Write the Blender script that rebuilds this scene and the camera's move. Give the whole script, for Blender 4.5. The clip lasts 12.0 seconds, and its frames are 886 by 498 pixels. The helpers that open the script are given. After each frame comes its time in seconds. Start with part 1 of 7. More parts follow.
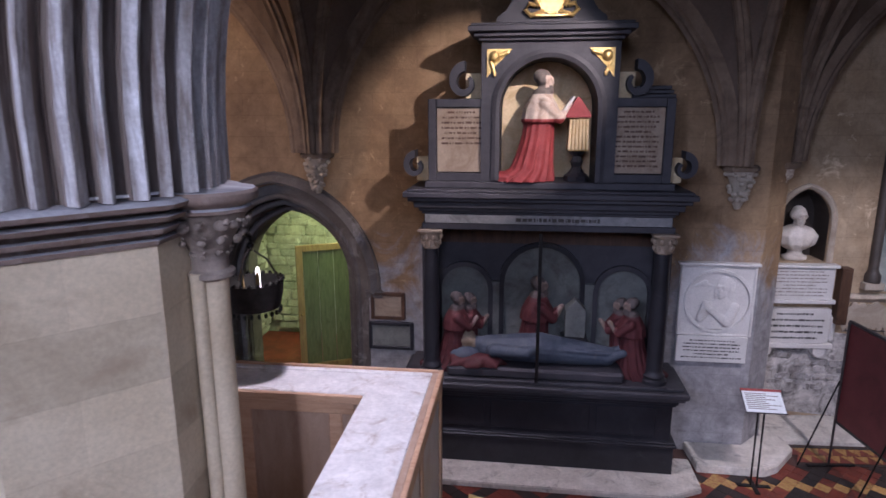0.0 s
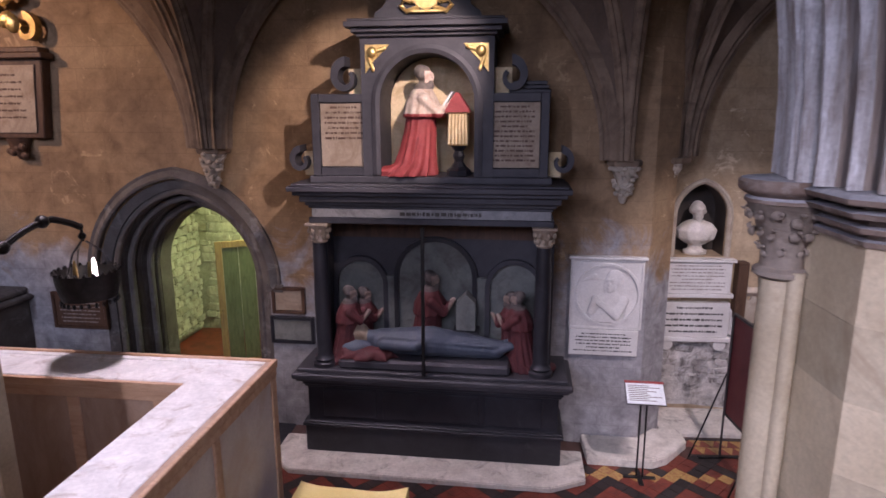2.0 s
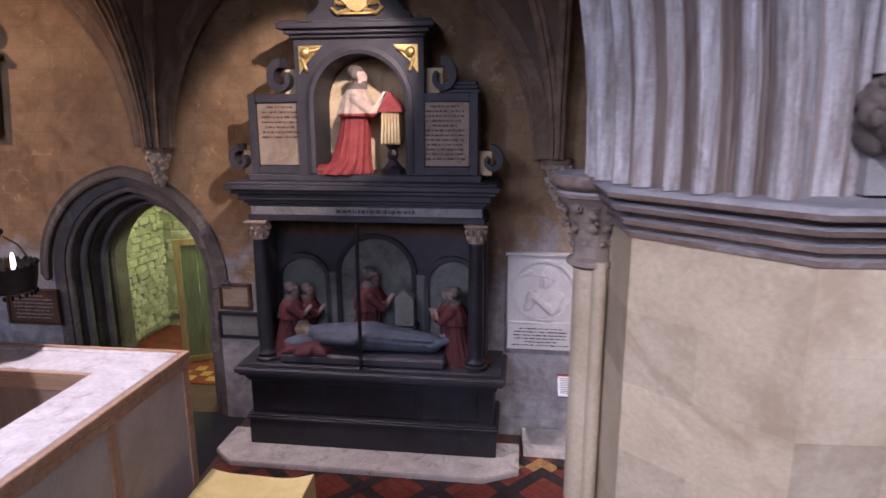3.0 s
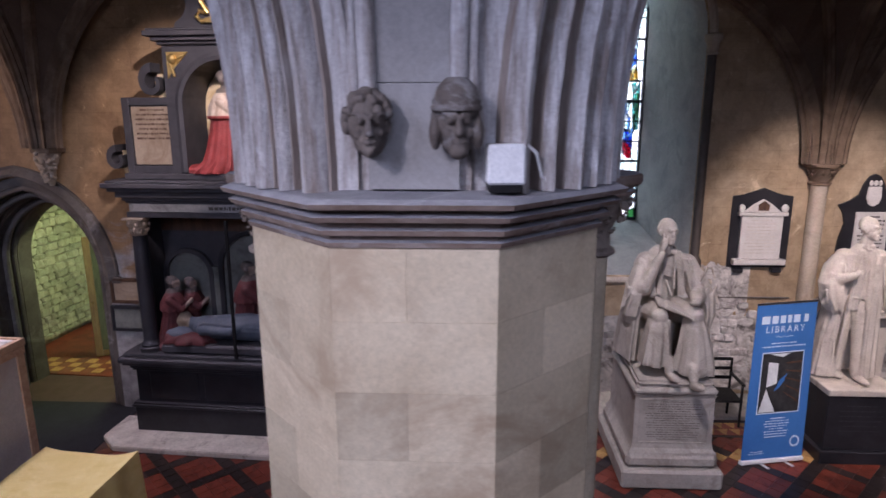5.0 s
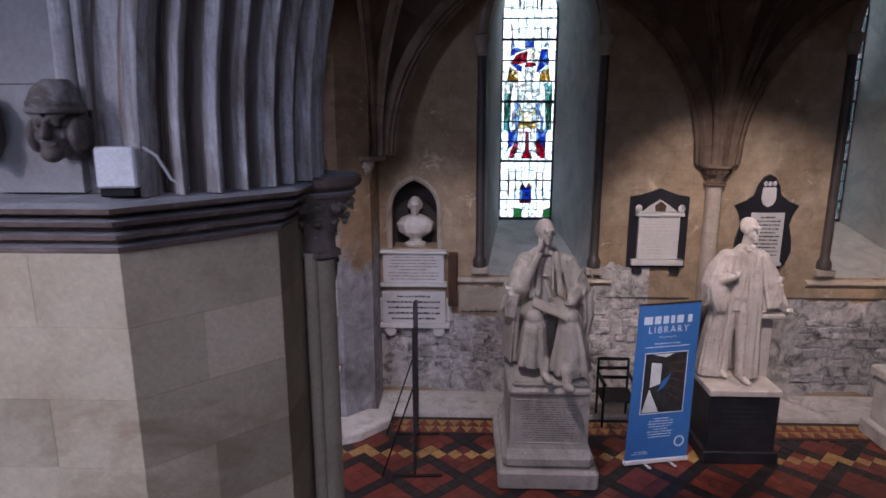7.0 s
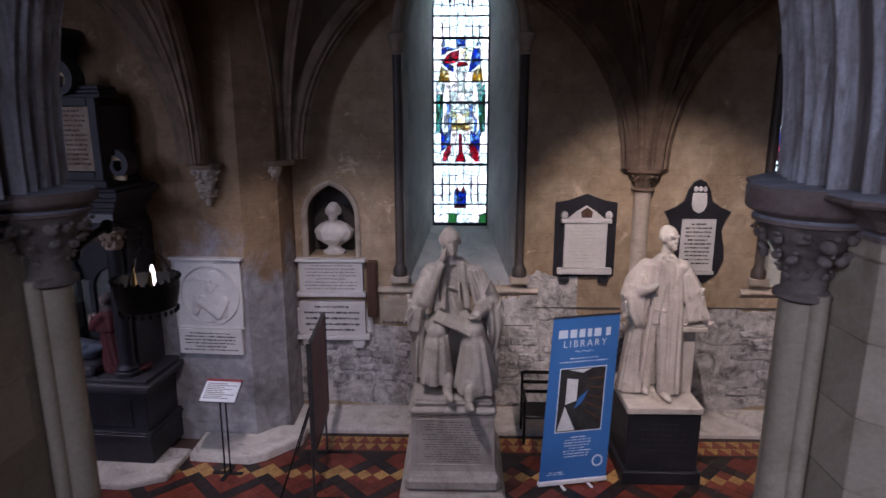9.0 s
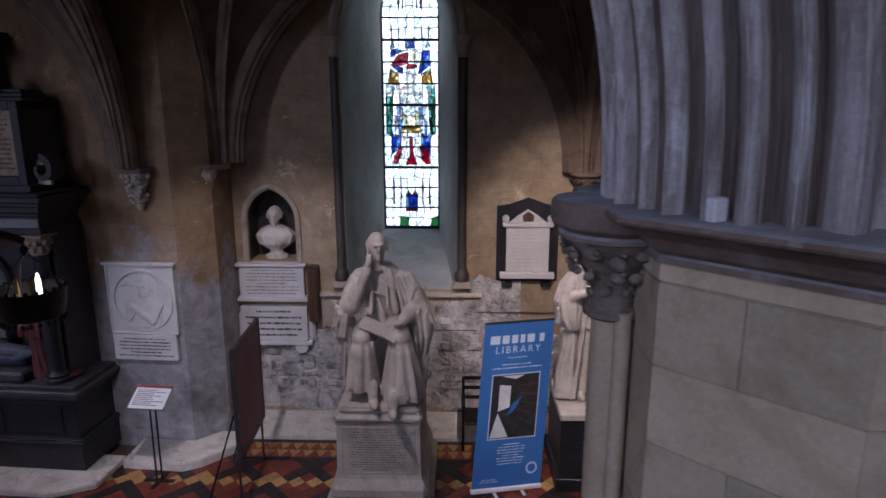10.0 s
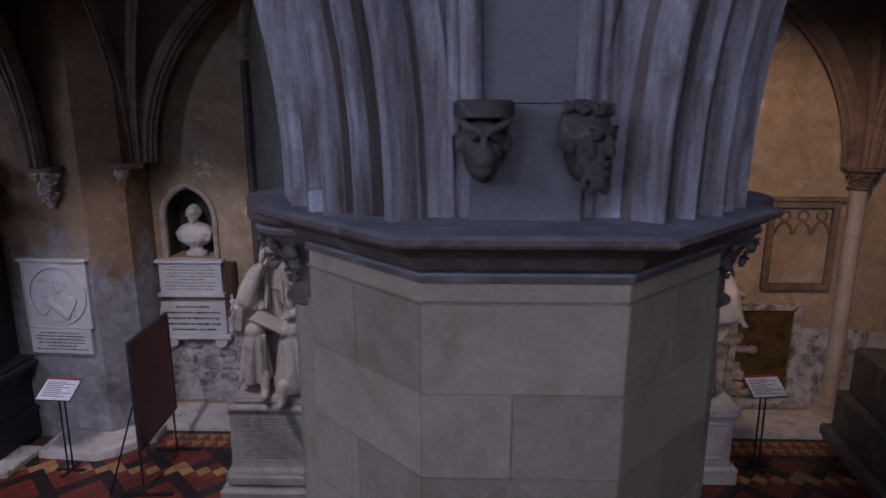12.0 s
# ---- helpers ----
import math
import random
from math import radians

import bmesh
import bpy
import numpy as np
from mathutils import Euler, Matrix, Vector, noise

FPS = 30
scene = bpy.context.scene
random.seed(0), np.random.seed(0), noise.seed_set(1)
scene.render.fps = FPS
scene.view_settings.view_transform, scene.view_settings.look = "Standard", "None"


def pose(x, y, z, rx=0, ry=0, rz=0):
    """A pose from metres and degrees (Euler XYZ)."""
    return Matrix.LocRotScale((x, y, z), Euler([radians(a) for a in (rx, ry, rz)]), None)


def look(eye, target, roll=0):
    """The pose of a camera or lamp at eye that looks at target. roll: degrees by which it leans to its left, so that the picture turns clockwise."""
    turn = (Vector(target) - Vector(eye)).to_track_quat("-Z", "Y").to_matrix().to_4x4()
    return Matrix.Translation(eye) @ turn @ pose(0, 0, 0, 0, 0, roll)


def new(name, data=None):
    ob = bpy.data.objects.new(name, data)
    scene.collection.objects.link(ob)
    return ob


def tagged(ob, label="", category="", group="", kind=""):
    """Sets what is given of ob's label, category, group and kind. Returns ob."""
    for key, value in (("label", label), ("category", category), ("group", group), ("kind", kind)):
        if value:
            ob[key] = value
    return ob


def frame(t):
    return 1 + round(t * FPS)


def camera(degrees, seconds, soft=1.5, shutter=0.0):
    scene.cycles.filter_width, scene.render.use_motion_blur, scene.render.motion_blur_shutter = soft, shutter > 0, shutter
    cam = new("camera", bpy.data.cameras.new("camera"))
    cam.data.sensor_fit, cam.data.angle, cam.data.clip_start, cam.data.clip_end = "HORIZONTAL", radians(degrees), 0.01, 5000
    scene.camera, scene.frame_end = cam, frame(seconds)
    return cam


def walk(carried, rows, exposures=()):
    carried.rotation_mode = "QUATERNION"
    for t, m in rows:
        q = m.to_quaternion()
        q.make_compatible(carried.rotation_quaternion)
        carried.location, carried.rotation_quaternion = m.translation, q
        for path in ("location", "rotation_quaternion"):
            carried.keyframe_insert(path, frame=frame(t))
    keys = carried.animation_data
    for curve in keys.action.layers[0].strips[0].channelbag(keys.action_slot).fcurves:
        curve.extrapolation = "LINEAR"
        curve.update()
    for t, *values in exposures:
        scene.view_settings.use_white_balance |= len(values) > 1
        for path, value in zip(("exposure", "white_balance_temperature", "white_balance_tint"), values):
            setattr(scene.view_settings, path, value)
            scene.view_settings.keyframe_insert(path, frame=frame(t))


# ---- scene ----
cam = camera(71.7, 12.0, 1.6, 0.35)
METRES, EYE, TILT, LEAN, TURN = 8.3, 4.36, 0.0, 0.0, 4.0
ROWS = [
    (0.0, 0.0, 0.0, 0.0, -0.03, -12.63, 0.14),
    (0.5, 0.0411, -0.0013, -0.0012, -0.11, -12.62, 0.17),
    (1.0, 0.0792, -0.0033, -0.0025, -0.18, -12.6, 0.16),
    (1.5, 0.1167, -0.0066, -0.0055, -0.21, -12.59, 0.17),
    (2.0, 0.1578, -0.0107, -0.0085, -0.25, -12.53, 0.16),
    (2.5, 0.2036, -0.0186, -0.0101, -0.24, -12.51, 0.18),
    (4.5, 0.3878, -0.0779, -0.0053, -0.86, -12.6, 0.18),
    (5.0, 0.4328, -0.0869, -0.0054, -1.36, -12.59, 0.17),
    (5.5, 0.4814, -0.0932, -0.0053, -1.53, -12.59, 0.14),
    (6.0, 0.5238, -0.0949, -0.0046, -1.69, -12.6, 0.11),
    (6.5, 0.5646, -0.0935, -0.0052, -1.84, -12.62, 0.08),
    (7.0, 0.5969, -0.0886, -0.0043, -1.97, -12.66, 0.05),
    (9.0, 0.7293, -0.043, -0.0011, -2.32, -12.69, 0.02),
    (9.5, 0.781, -0.0347, 0.0013, -2.31, -12.7, 0.02),
    (10.0, 0.8266, -0.0355, 0.0036, -2.32, -12.7, 0.06),
    (10.5, 0.8656, -0.0394, 0.0046, -2.32, -12.7, 0.06),
    (11.0, 0.9031, -0.0477, 0.004, -2.33, -12.7, 0.08),
    (11.5, 0.9376, -0.0606, 0.0046, -2.33, -12.68, 0.06),
    (12.0, 0.9733, -0.0719, 0.0047, -2.33, -12.68, 0.06),
]
walk(cam, [(t, pose(0, 0, EYE, TILT, LEAN, TURN) @ pose(METRES * x, METRES * y, METRES * z, 90 + pitch, roll, yaw)) for t, x, y, z, yaw, pitch, roll in ROWS],
     [(0.0, 0.40, 5400, 27), (1.0, 0.50, 5600, 29), (2.2, 0.62, 5850, 33), (4.5, 0.42, 5600, 29), (5.5, 0.2, 5550, 29), (6.5, -0.12, 5500, 29), (9.0, -0.20, 5520, 29), (12.0, -0.50, 5330, 31)])

# ---- daylight and exposure ----
world = bpy.data.worlds.new("world")
scene.world = world
world.use_nodes = True
wn = world.node_tree
sky = wn.nodes.new("ShaderNodeTexSky")
sky.sky_type, sky.sun_disc = "NISHITA", False
sky.sun_elevation, sky.sun_rotation = radians(35), radians(200)
wn.links.new(sky.outputs[0], wn.nodes["Background"].inputs[0])
wn.nodes["Background"].inputs[1].default_value = 0.1


def area(name, eye, target, sx, sy, watts, color):
    d = bpy.data.lights.new(name, "AREA")
    d.shape, d.size, d.size_y, d.energy, d.color = "RECTANGLE", sx, sy, watts, color
    ob = new(name, d)
    ob.matrix_world = look(eye, target)
    return ob


def spot(name, eye, target, watts, color, angle=50, blend=0.5, radius=0.06):
    d = bpy.data.lights.new(name, "SPOT")
    d.energy, d.color, d.spot_size, d.spot_blend, d.shadow_soft_size = watts, color, radians(angle), blend, radius
    ob = new(name, d)
    ob.matrix_world = look(eye, target)
    return ob


COOL, WARM, AMBER = (0.80, 0.87, 1.0), (1.0, 0.84, 0.66), (1.0, 0.66, 0.36)
# stand-in daylight lamps at unseen high nave windows behind the walk, strongest at left
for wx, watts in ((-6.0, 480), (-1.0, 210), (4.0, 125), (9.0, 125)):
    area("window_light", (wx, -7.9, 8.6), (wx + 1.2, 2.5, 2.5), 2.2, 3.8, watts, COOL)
# unseen fill spots added on the nave side to brighten the first two piers
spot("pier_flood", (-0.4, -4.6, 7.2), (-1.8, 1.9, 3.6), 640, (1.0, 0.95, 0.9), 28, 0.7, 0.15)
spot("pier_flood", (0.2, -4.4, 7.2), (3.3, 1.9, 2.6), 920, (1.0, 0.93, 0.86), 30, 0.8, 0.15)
# unseen spots high on the arcade's aisle side, placed from monument and memorial shadows
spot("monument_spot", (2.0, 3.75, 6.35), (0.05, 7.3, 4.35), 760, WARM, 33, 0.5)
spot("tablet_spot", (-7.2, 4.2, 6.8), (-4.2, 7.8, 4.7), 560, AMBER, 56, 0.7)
# fill spots added without a known fixture, to brighten statues, wall and enclosure
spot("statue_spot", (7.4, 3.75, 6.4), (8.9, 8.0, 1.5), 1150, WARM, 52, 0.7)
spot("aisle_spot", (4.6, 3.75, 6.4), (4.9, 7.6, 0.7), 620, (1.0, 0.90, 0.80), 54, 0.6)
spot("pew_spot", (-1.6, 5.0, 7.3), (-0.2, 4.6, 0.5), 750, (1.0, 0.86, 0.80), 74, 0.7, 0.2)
# lamps added for the sky outside the lancets, hidden above the line of sight
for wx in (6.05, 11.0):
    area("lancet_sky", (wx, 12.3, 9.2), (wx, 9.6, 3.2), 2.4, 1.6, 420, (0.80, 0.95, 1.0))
# one more added fill spot, for the far bay
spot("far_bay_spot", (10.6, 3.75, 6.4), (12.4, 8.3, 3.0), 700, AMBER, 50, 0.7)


# ---- materials ----
def nodes_of(name):
    m = bpy.data.materials.new(name)
    m.use_nodes = True
    t = m.node_tree
    return m, t, t.nodes["Principled BSDF"]


def ramp(t, fac, stops):
    r = t.nodes.new("ShaderNodeValToRGB")
    e = r.color_ramp.elements
    while len(e) < len(stops):
        e.new(0.5)
    for el, (p, c) in zip(e, stops):
        el.position, el.color = p, (*c, 1)
    t.links.new(fac, r.inputs[0])
    return r.outputs[0]


def mix(t, kind, fac, a, b):
    n = t.nodes.new("ShaderNodeMix")
    n.data_type, n.blend_type = "RGBA", kind
    for sock, v in ((n.inputs[0], fac), (n.inputs[6], a), (n.inputs[7], b)):
        if hasattr(v, "is_linked"):
            t.links.new(v, sock)
        elif isinstance(v, tuple):
            sock.default_value = (*v, 1)
        else:
            sock.default_value = v
    return n.outputs[2]


def fbm(t, vec, scale, detail=6, rough=0.6, dist=0.0):
    n = t.nodes.new("ShaderNodeTexNoise")
    n.inputs["Scale"].default_value, n.inputs["Detail"].default_value = scale, detail
    n.inputs["Roughness"].default_value, n.inputs["Distortion"].default_value = rough, dist
    t.links.new(vec, n.inputs["Vector"])
    return n.outputs[0]


def surface(name, a, b, stain=None, scale=2.0, rough=0.85, bump=0.25, grain=40.0, vary=0.12, metal=0.0, stain_at=0.55, stretch=(1, 1, 1), spec=0.4):
    """A worn material: two tones, fine grain, blotches of a third tone, and a change from piece to piece."""
    m, t, p = nodes_of(name)
    geo = t.nodes.new("ShaderNodeNewGeometry")
    info = t.nodes.new("ShaderNodeObjectInfo")
    mp = t.nodes.new("ShaderNodeMapping")
    mp.inputs["Scale"].default_value = stretch
    t.links.new(geo.outputs["Position"], mp.inputs["Vector"])
    vec = mp.outputs[0]
    big, fine = fbm(t, vec, scale, 5, 0.6, 0.4), fbm(t, vec, grain, 6, 0.65)
    col = ramp(t, big, [(0.32, a), (0.68, b)])
    col = mix(t, "MULTIPLY", 0.55, col, ramp(t, fine, [(0.25, (0.62, 0.62, 0.62)), (0.7, (1.12, 1.1, 1.08))]))
    if stain:
        s = fbm(t, vec, scale * 0.55 + 0.3, 8, 0.68, 1.2)
        col = mix(t, "MIX", ramp(t, s, [(stain_at - 0.06, (0, 0, 0)), (stain_at + 0.1, (0.85, 0.85, 0.85))]), col, stain)
    v = t.nodes.new("ShaderNodeMapRange")
    v.inputs[3].default_value, v.inputs[4].default_value = 1 - vary, 1 + vary
    t.links.new(info.outputs["Random"], v.inputs[0])
    c = t.nodes.new("ShaderNodeVectorMath")
    c.operation = "SCALE"
    t.links.new(col, c.inputs[0])
    t.links.new(v.outputs[0], c.inputs["Scale"])
    t.links.new(c.outputs[0], p.inputs["Base Color"])
    rr = ramp(t, fine, [(0.2, (rough - 0.12,) * 3), (0.8, (min(1, rough + 0.1),) * 3)])
    t.links.new(rr, p.inputs["Roughness"])
    p.inputs["Metallic"].default_value = metal
    p.inputs["Specular IOR Level"].default_value = spec
    if bump:
        bp = t.nodes.new("ShaderNodeBump")
        bp.inputs["Strength"].default_value, bp.inputs["Distance"].default_value = bump, 0.02
        add = t.nodes.new("ShaderNodeMath")
        t.links.new(big, add.inputs[0])
        t.links.new(fine, add.inputs[1])
        t.links.new(add.outputs[0], bp.inputs["Height"])
        t.links.new(bp.outputs[0], p.inputs["Normal"])
    return m


def streaked(name):
    """Old limewashed mouldings: long upright streaks of bare brown stone, grey dirt and chalky white."""
    m, t, p = nodes_of(name)
    geo = t.nodes.new("ShaderNodeNewGeometry")
    mp = t.nodes.new("ShaderNodeMapping")
    mp.inputs["Scale"].default_value = (1, 1, 0.10)
    t.links.new(geo.outputs["Position"], mp.inputs["Vector"])
    fine, grain = fbm(t, mp.outputs[0], 26, 5, 0.6, 0.6), fbm(t, geo.outputs["Position"], 55, 6, 0.65)
    patch = fbm(t, geo.outputs["Position"], 3.2, 7, 0.65, 0.8)
    col = ramp(t, fine, [(0.30, (0.23, 0.19, 0.165)), (0.46, (0.38, 0.35, 0.335)), (0.62, (0.51, 0.49, 0.48))])
    chalk = mix(t, "MULTIPLY", 1.0, ramp(t, patch, [(0.50, (0, 0, 0)), (0.66, (1, 1, 1))]), ramp(t, fbm(t, mp.outputs[0], 40, 6, 0.7), [(0.42, (0, 0, 0)), (0.58, (0.9, 0.9, 0.9))]))
    col = mix(t, "MIX", chalk, col, (0.70, 0.70, 0.71))
    col = mix(t, "MIX", ramp(t, fbm(t, mp.outputs[0], 9, 5, 0.6), [(0.56, (0, 0, 0)), (0.70, (0.75, 0.75, 0.75))]), col, (0.19, 0.13, 0.10))
    t.links.new(mix(t, "MULTIPLY", 0.6, col, ramp(t, grain, [(0.3, (0.66, 0.66, 0.66)), (0.68, (1.1, 1.1, 1.1))])), p.inputs["Base Color"])
    p.inputs["Roughness"].default_value = 0.92
    p.inputs["Specular IOR Level"].default_value = 0.25
    bp = t.nodes.new("ShaderNodeBump")
    bp.inputs["Strength"].default_value, bp.inputs["Distance"].default_value = 0.5, 0.02
    sm = t.nodes.new("ShaderNodeMath")
    t.links.new(patch, sm.inputs[0])
    t.links.new(grain, sm.inputs[1])
    t.links.new(sm.outputs[0], bp.inputs["Height"])
    t.links.new(bp.outputs[0], p.inputs["Normal"])
    return m


PIER = surface("pier_limestone", (0.42, 0.345, 0.235), (0.56, 0.48, 0.345), (0.33, 0.25, 0.165), 1.9, 0.85, 0.18, 45, 0.18, stain_at=0.58)
MOULD = streaked("weathered_moulding")
# arch hollows get a darker, browner stone than the rolls
HOLLOW = surface("hollow_brown_stone", (0.20, 0.155, 0.13), (0.33, 0.275, 0.24), (0.40, 0.375, 0.36), 12, 0.9, 0.4, 45, 0.05, stretch=(1, 1, 0.15), stain_at=0.60)
FACE = surface("smooth_face_stone", (0.22, 0.21, 0.205), (0.30, 0.287, 0.278), (0.38, 0.37, 0.37), 2.5, 0.9, 0.15, 50, 0.05, stain_at=0.62)
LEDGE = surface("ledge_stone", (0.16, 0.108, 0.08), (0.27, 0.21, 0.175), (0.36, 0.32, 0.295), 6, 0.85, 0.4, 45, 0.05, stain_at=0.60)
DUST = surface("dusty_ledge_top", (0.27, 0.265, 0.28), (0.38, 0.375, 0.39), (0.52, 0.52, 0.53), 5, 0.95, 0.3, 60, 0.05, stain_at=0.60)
ASHLAR = surface("wall_ashlar", (0.40, 0.33, 0.25), (0.50, 0.43, 0.34), (0.30, 0.24, 0.18), 2.2, 0.9, 0.2, 40, 0.12)
# near-black blotches: stains, and the dark of holes painted into the colour
RENDER = surface("pale_render", (0.36, 0.33, 0.30), (0.70, 0.66, 0.61), (0.075, 0.064, 0.058), 5.5, 0.92, 1.0, 18, 0.06, stain_at=0.53)
RUBBLE = surface("rubble_stone", (0.34, 0.31, 0.28), (0.60, 0.57, 0.54), (0.12, 0.10, 0.088), 7, 0.92, 0.8, 30, 0.3)
DARKWALL = surface("dark_stone", (0.085, 0.072, 0.064), (0.16, 0.14, 0.125), (0.28, 0.26, 0.25), 2.6, 0.9, 0.4, 35, 0.05, stain_at=0.62)
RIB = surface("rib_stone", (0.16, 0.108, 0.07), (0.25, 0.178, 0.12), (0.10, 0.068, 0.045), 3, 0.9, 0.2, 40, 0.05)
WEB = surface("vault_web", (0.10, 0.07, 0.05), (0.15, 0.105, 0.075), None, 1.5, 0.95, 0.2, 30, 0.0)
MARBLE = surface("aged_marble", (0.50, 0.445, 0.375), (0.68, 0.62, 0.54), (0.33, 0.275, 0.215), 4, 0.55, 0.08, 60, 0.03, stain_at=0.60)
TANMARBLE = surface("dusty_tan_marble", (0.43, 0.375, 0.305), (0.60, 0.54, 0.455), (0.27, 0.225, 0.175), 4, 0.65, 0.1, 60, 0.03, stain_at=0.60)
PEDSTONE = surface("pedestal_limestone", (0.42, 0.375, 0.315), (0.56, 0.51, 0.44), (0.30, 0.25, 0.20), 3.5, 0.8, 0.15, 50, 0.04, stain_at=0.58)
TABLET = surface("tablet_marble", (0.62, 0.59, 0.55), (0.72, 0.69, 0.65), (0.50, 0.46, 0.41), 3, 0.5, 0.05, 60, 0.05, stain_at=0.64)
BLACK = surface("black_marble", (0.016, 0.016, 0.019), (0.031, 0.030, 0.035), (0.06, 0.056, 0.058), 3, 0.42, 0.1, 40, 0.1, stain_at=0.66)
SLATE = surface("painted_slate", (0.036, 0.034, 0.039), (0.06, 0.056, 0.062), (0.10, 0.088, 0.085), 4, 0.6, 0.15, 40, 0.08, stain_at=0.7)
INK = surface("lettering", (0.05, 0.045, 0.04), (0.08, 0.07, 0.06), None, 30, 0.8, 0.0, 60, 0.1)
REDBLACK = surface("grey_letter", (0.25, 0.22, 0.19), (0.32, 0.28, 0.25), None, 30, 0.8, 0.0, 60, 0.1)
GOLD = surface("gilding", (0.75, 0.50, 0.16), (0.90, 0.66, 0.26), (0.40, 0.24, 0.08), 12, 0.38, 0.3, 50, 0.03, metal=0.85, stain_at=0.62)
REDROBE = surface("red_robe_paint", (0.24, 0.035, 0.034), (0.36, 0.065, 0.06), (0.26, 0.11, 0.10), 7, 0.6, 0.15, 40, 0.03, stain_at=0.64)
# shaded copies of the robe, flesh and hair paints, for the recess figures
SHADEDRED = surface("shaded_red_paint", (0.075, 0.018, 0.02), (0.12, 0.031, 0.031), (0.10, 0.06, 0.057), 7, 0.7, 0.15, 40, 0.06, stain_at=0.62)
SHADEDSKIN = surface("shaded_flesh_paint", (0.20, 0.145, 0.115), (0.28, 0.21, 0.17), None, 12, 0.6, 0.05, 40, 0.03)
SHADEDHAIR = surface("shaded_grey_paint", (0.07, 0.055, 0.05), (0.12, 0.10, 0.09), None, 14, 0.7, 0.2, 40, 0.03)
CAPE = surface("ermine_cape_paint", (0.55, 0.44, 0.34), (0.68, 0.57, 0.47), (0.42, 0.30, 0.22), 9, 0.65, 0.1, 40, 0.03)
SKIN = surface("painted_flesh", (0.55, 0.40, 0.31), (0.66, 0.52, 0.42), None, 12, 0.55, 0.05, 40, 0.03)
HAIR = surface("grey_paint", (0.13, 0.105, 0.09), (0.20, 0.165, 0.14), None, 14, 0.7, 0.2, 40, 0.03)
FRIEZE = surface("worn_frieze", (0.20, 0.195, 0.195), (0.30, 0.29, 0.285), (0.12, 0.11, 0.105), 9, 0.7, 0.2, 50, 0.05, stain_at=0.58)
BLUEGREY = surface("effigy_stone", (0.055, 0.066, 0.09), (0.095, 0.112, 0.14), (0.15, 0.155, 0.16), 6, 0.6, 0.2, 40, 0.03, stain_at=0.64)
PARCH = surface("inscribed_panel", (0.28, 0.21, 0.145), (0.38, 0.30, 0.22), (0.20, 0.14, 0.09), 4, 0.65, 0.05, 50, 0.04)
NICHE = surface("niche_paint", (0.12, 0.125, 0.115), (0.19, 0.195, 0.175), (0.085, 0.08, 0.07), 4, 0.8, 0.1, 40, 0.03)
OCHRE = surface("ochre_ground", (0.62, 0.48, 0.27), (0.74, 0.60, 0.37), (0.5, 0.35, 0.18), 4, 0.8, 0.1, 40, 0.03)
STEP = surface("worn_step", (0.54, 0.49, 0.42), (0.72, 0.67, 0.59), (0.20, 0.17, 0.14), 5, 0.85, 0.4, 30, 0.04, stain_at=0.6)
PALEWOOD = surface("raw_pine", (0.50, 0.31, 0.19), (0.60, 0.40, 0.26), (0.40, 0.23, 0.13), 3, 0.6, 0.1, 60, 0.06, stretch=(1, 6, 6))
WHITEPAINT = surface("flaking_white_paint", (0.60, 0.59, 0.585), (0.78, 0.77, 0.76), (0.34, 0.27, 0.22), 6, 0.55, 0.35, 30, 0.02, stain_at=0.59)
PANELWOOD = surface("panel_board", (0.36, 0.25, 0.18), (0.44, 0.32, 0.24), (0.3, 0.19, 0.13), 2, 0.55, 0.05, 50, 0.05, stretch=(4, 4, 1))
MAUVE = surface("painted_board", (0.50, 0.45, 0.43), (0.60, 0.55, 0.52), (0.45, 0.36, 0.31), 2, 0.55, 0.08, 50, 0.04)
IRON = surface("black_iron", (0.015, 0.014, 0.014), (0.03, 0.028, 0.027), (0.08, 0.05, 0.035), 14, 0.45, 0.2, 60, 0.05, metal=0.6, stain_at=0.7)
STEEL = surface("grey_steel", (0.09, 0.085, 0.085), (0.14, 0.13, 0.13), None, 12, 0.4, 0.05, 60, 0.05, metal=0.7)
CLOTH = surface("yellow_cloth", (0.72, 0.56, 0.20), (0.82, 0.68, 0.30), (0.64, 0.48, 0.16), 3, 0.85, 0.1, 160, 0.03)
REDBOARD = surface("maroon_board", (0.19, 0.042, 0.045), (0.24, 0.06, 0.06), (0.14, 0.035, 0.036), 3, 0.5, 0.05, 60, 0.03)
PAPER = surface("printed_paper", (0.66, 0.69, 0.70), (0.74, 0.77, 0.78), None, 4, 0.5, 0.0, 60, 0.03)
BLUE = surface("blue_print", (0.045, 0.15, 0.40), (0.055, 0.175, 0.45), None, 2, 0.4, 0.0, 80, 0.02)
PALEBLUE = surface("pale_print", (0.55, 0.66, 0.80), (0.62, 0.72, 0.84), None, 2, 0.4, 0.0, 80, 0.02)
PHOTO = surface("dark_print", (0.02, 0.02, 0.022), (0.05, 0.05, 0.05), None, 8, 0.35, 0.0, 80, 0.02)
PHOTOLIGHT = surface("light_print", (0.55, 0.57, 0.58), (0.7, 0.72, 0.72), None, 8, 0.35, 0.0, 80, 0.02)
WHITEPLASTIC = surface("white_plastic", (0.74, 0.74, 0.74), (0.80, 0.80, 0.80), None, 4, 0.35, 0.0, 80, 0.02)
DARKWOOD = surface("dark_oak", (0.075, 0.040, 0.024), (0.12, 0.065, 0.038), (0.05, 0.025, 0.015), 4, 0.5, 0.1, 50, 0.08, stretch=(3, 3, 0.6))
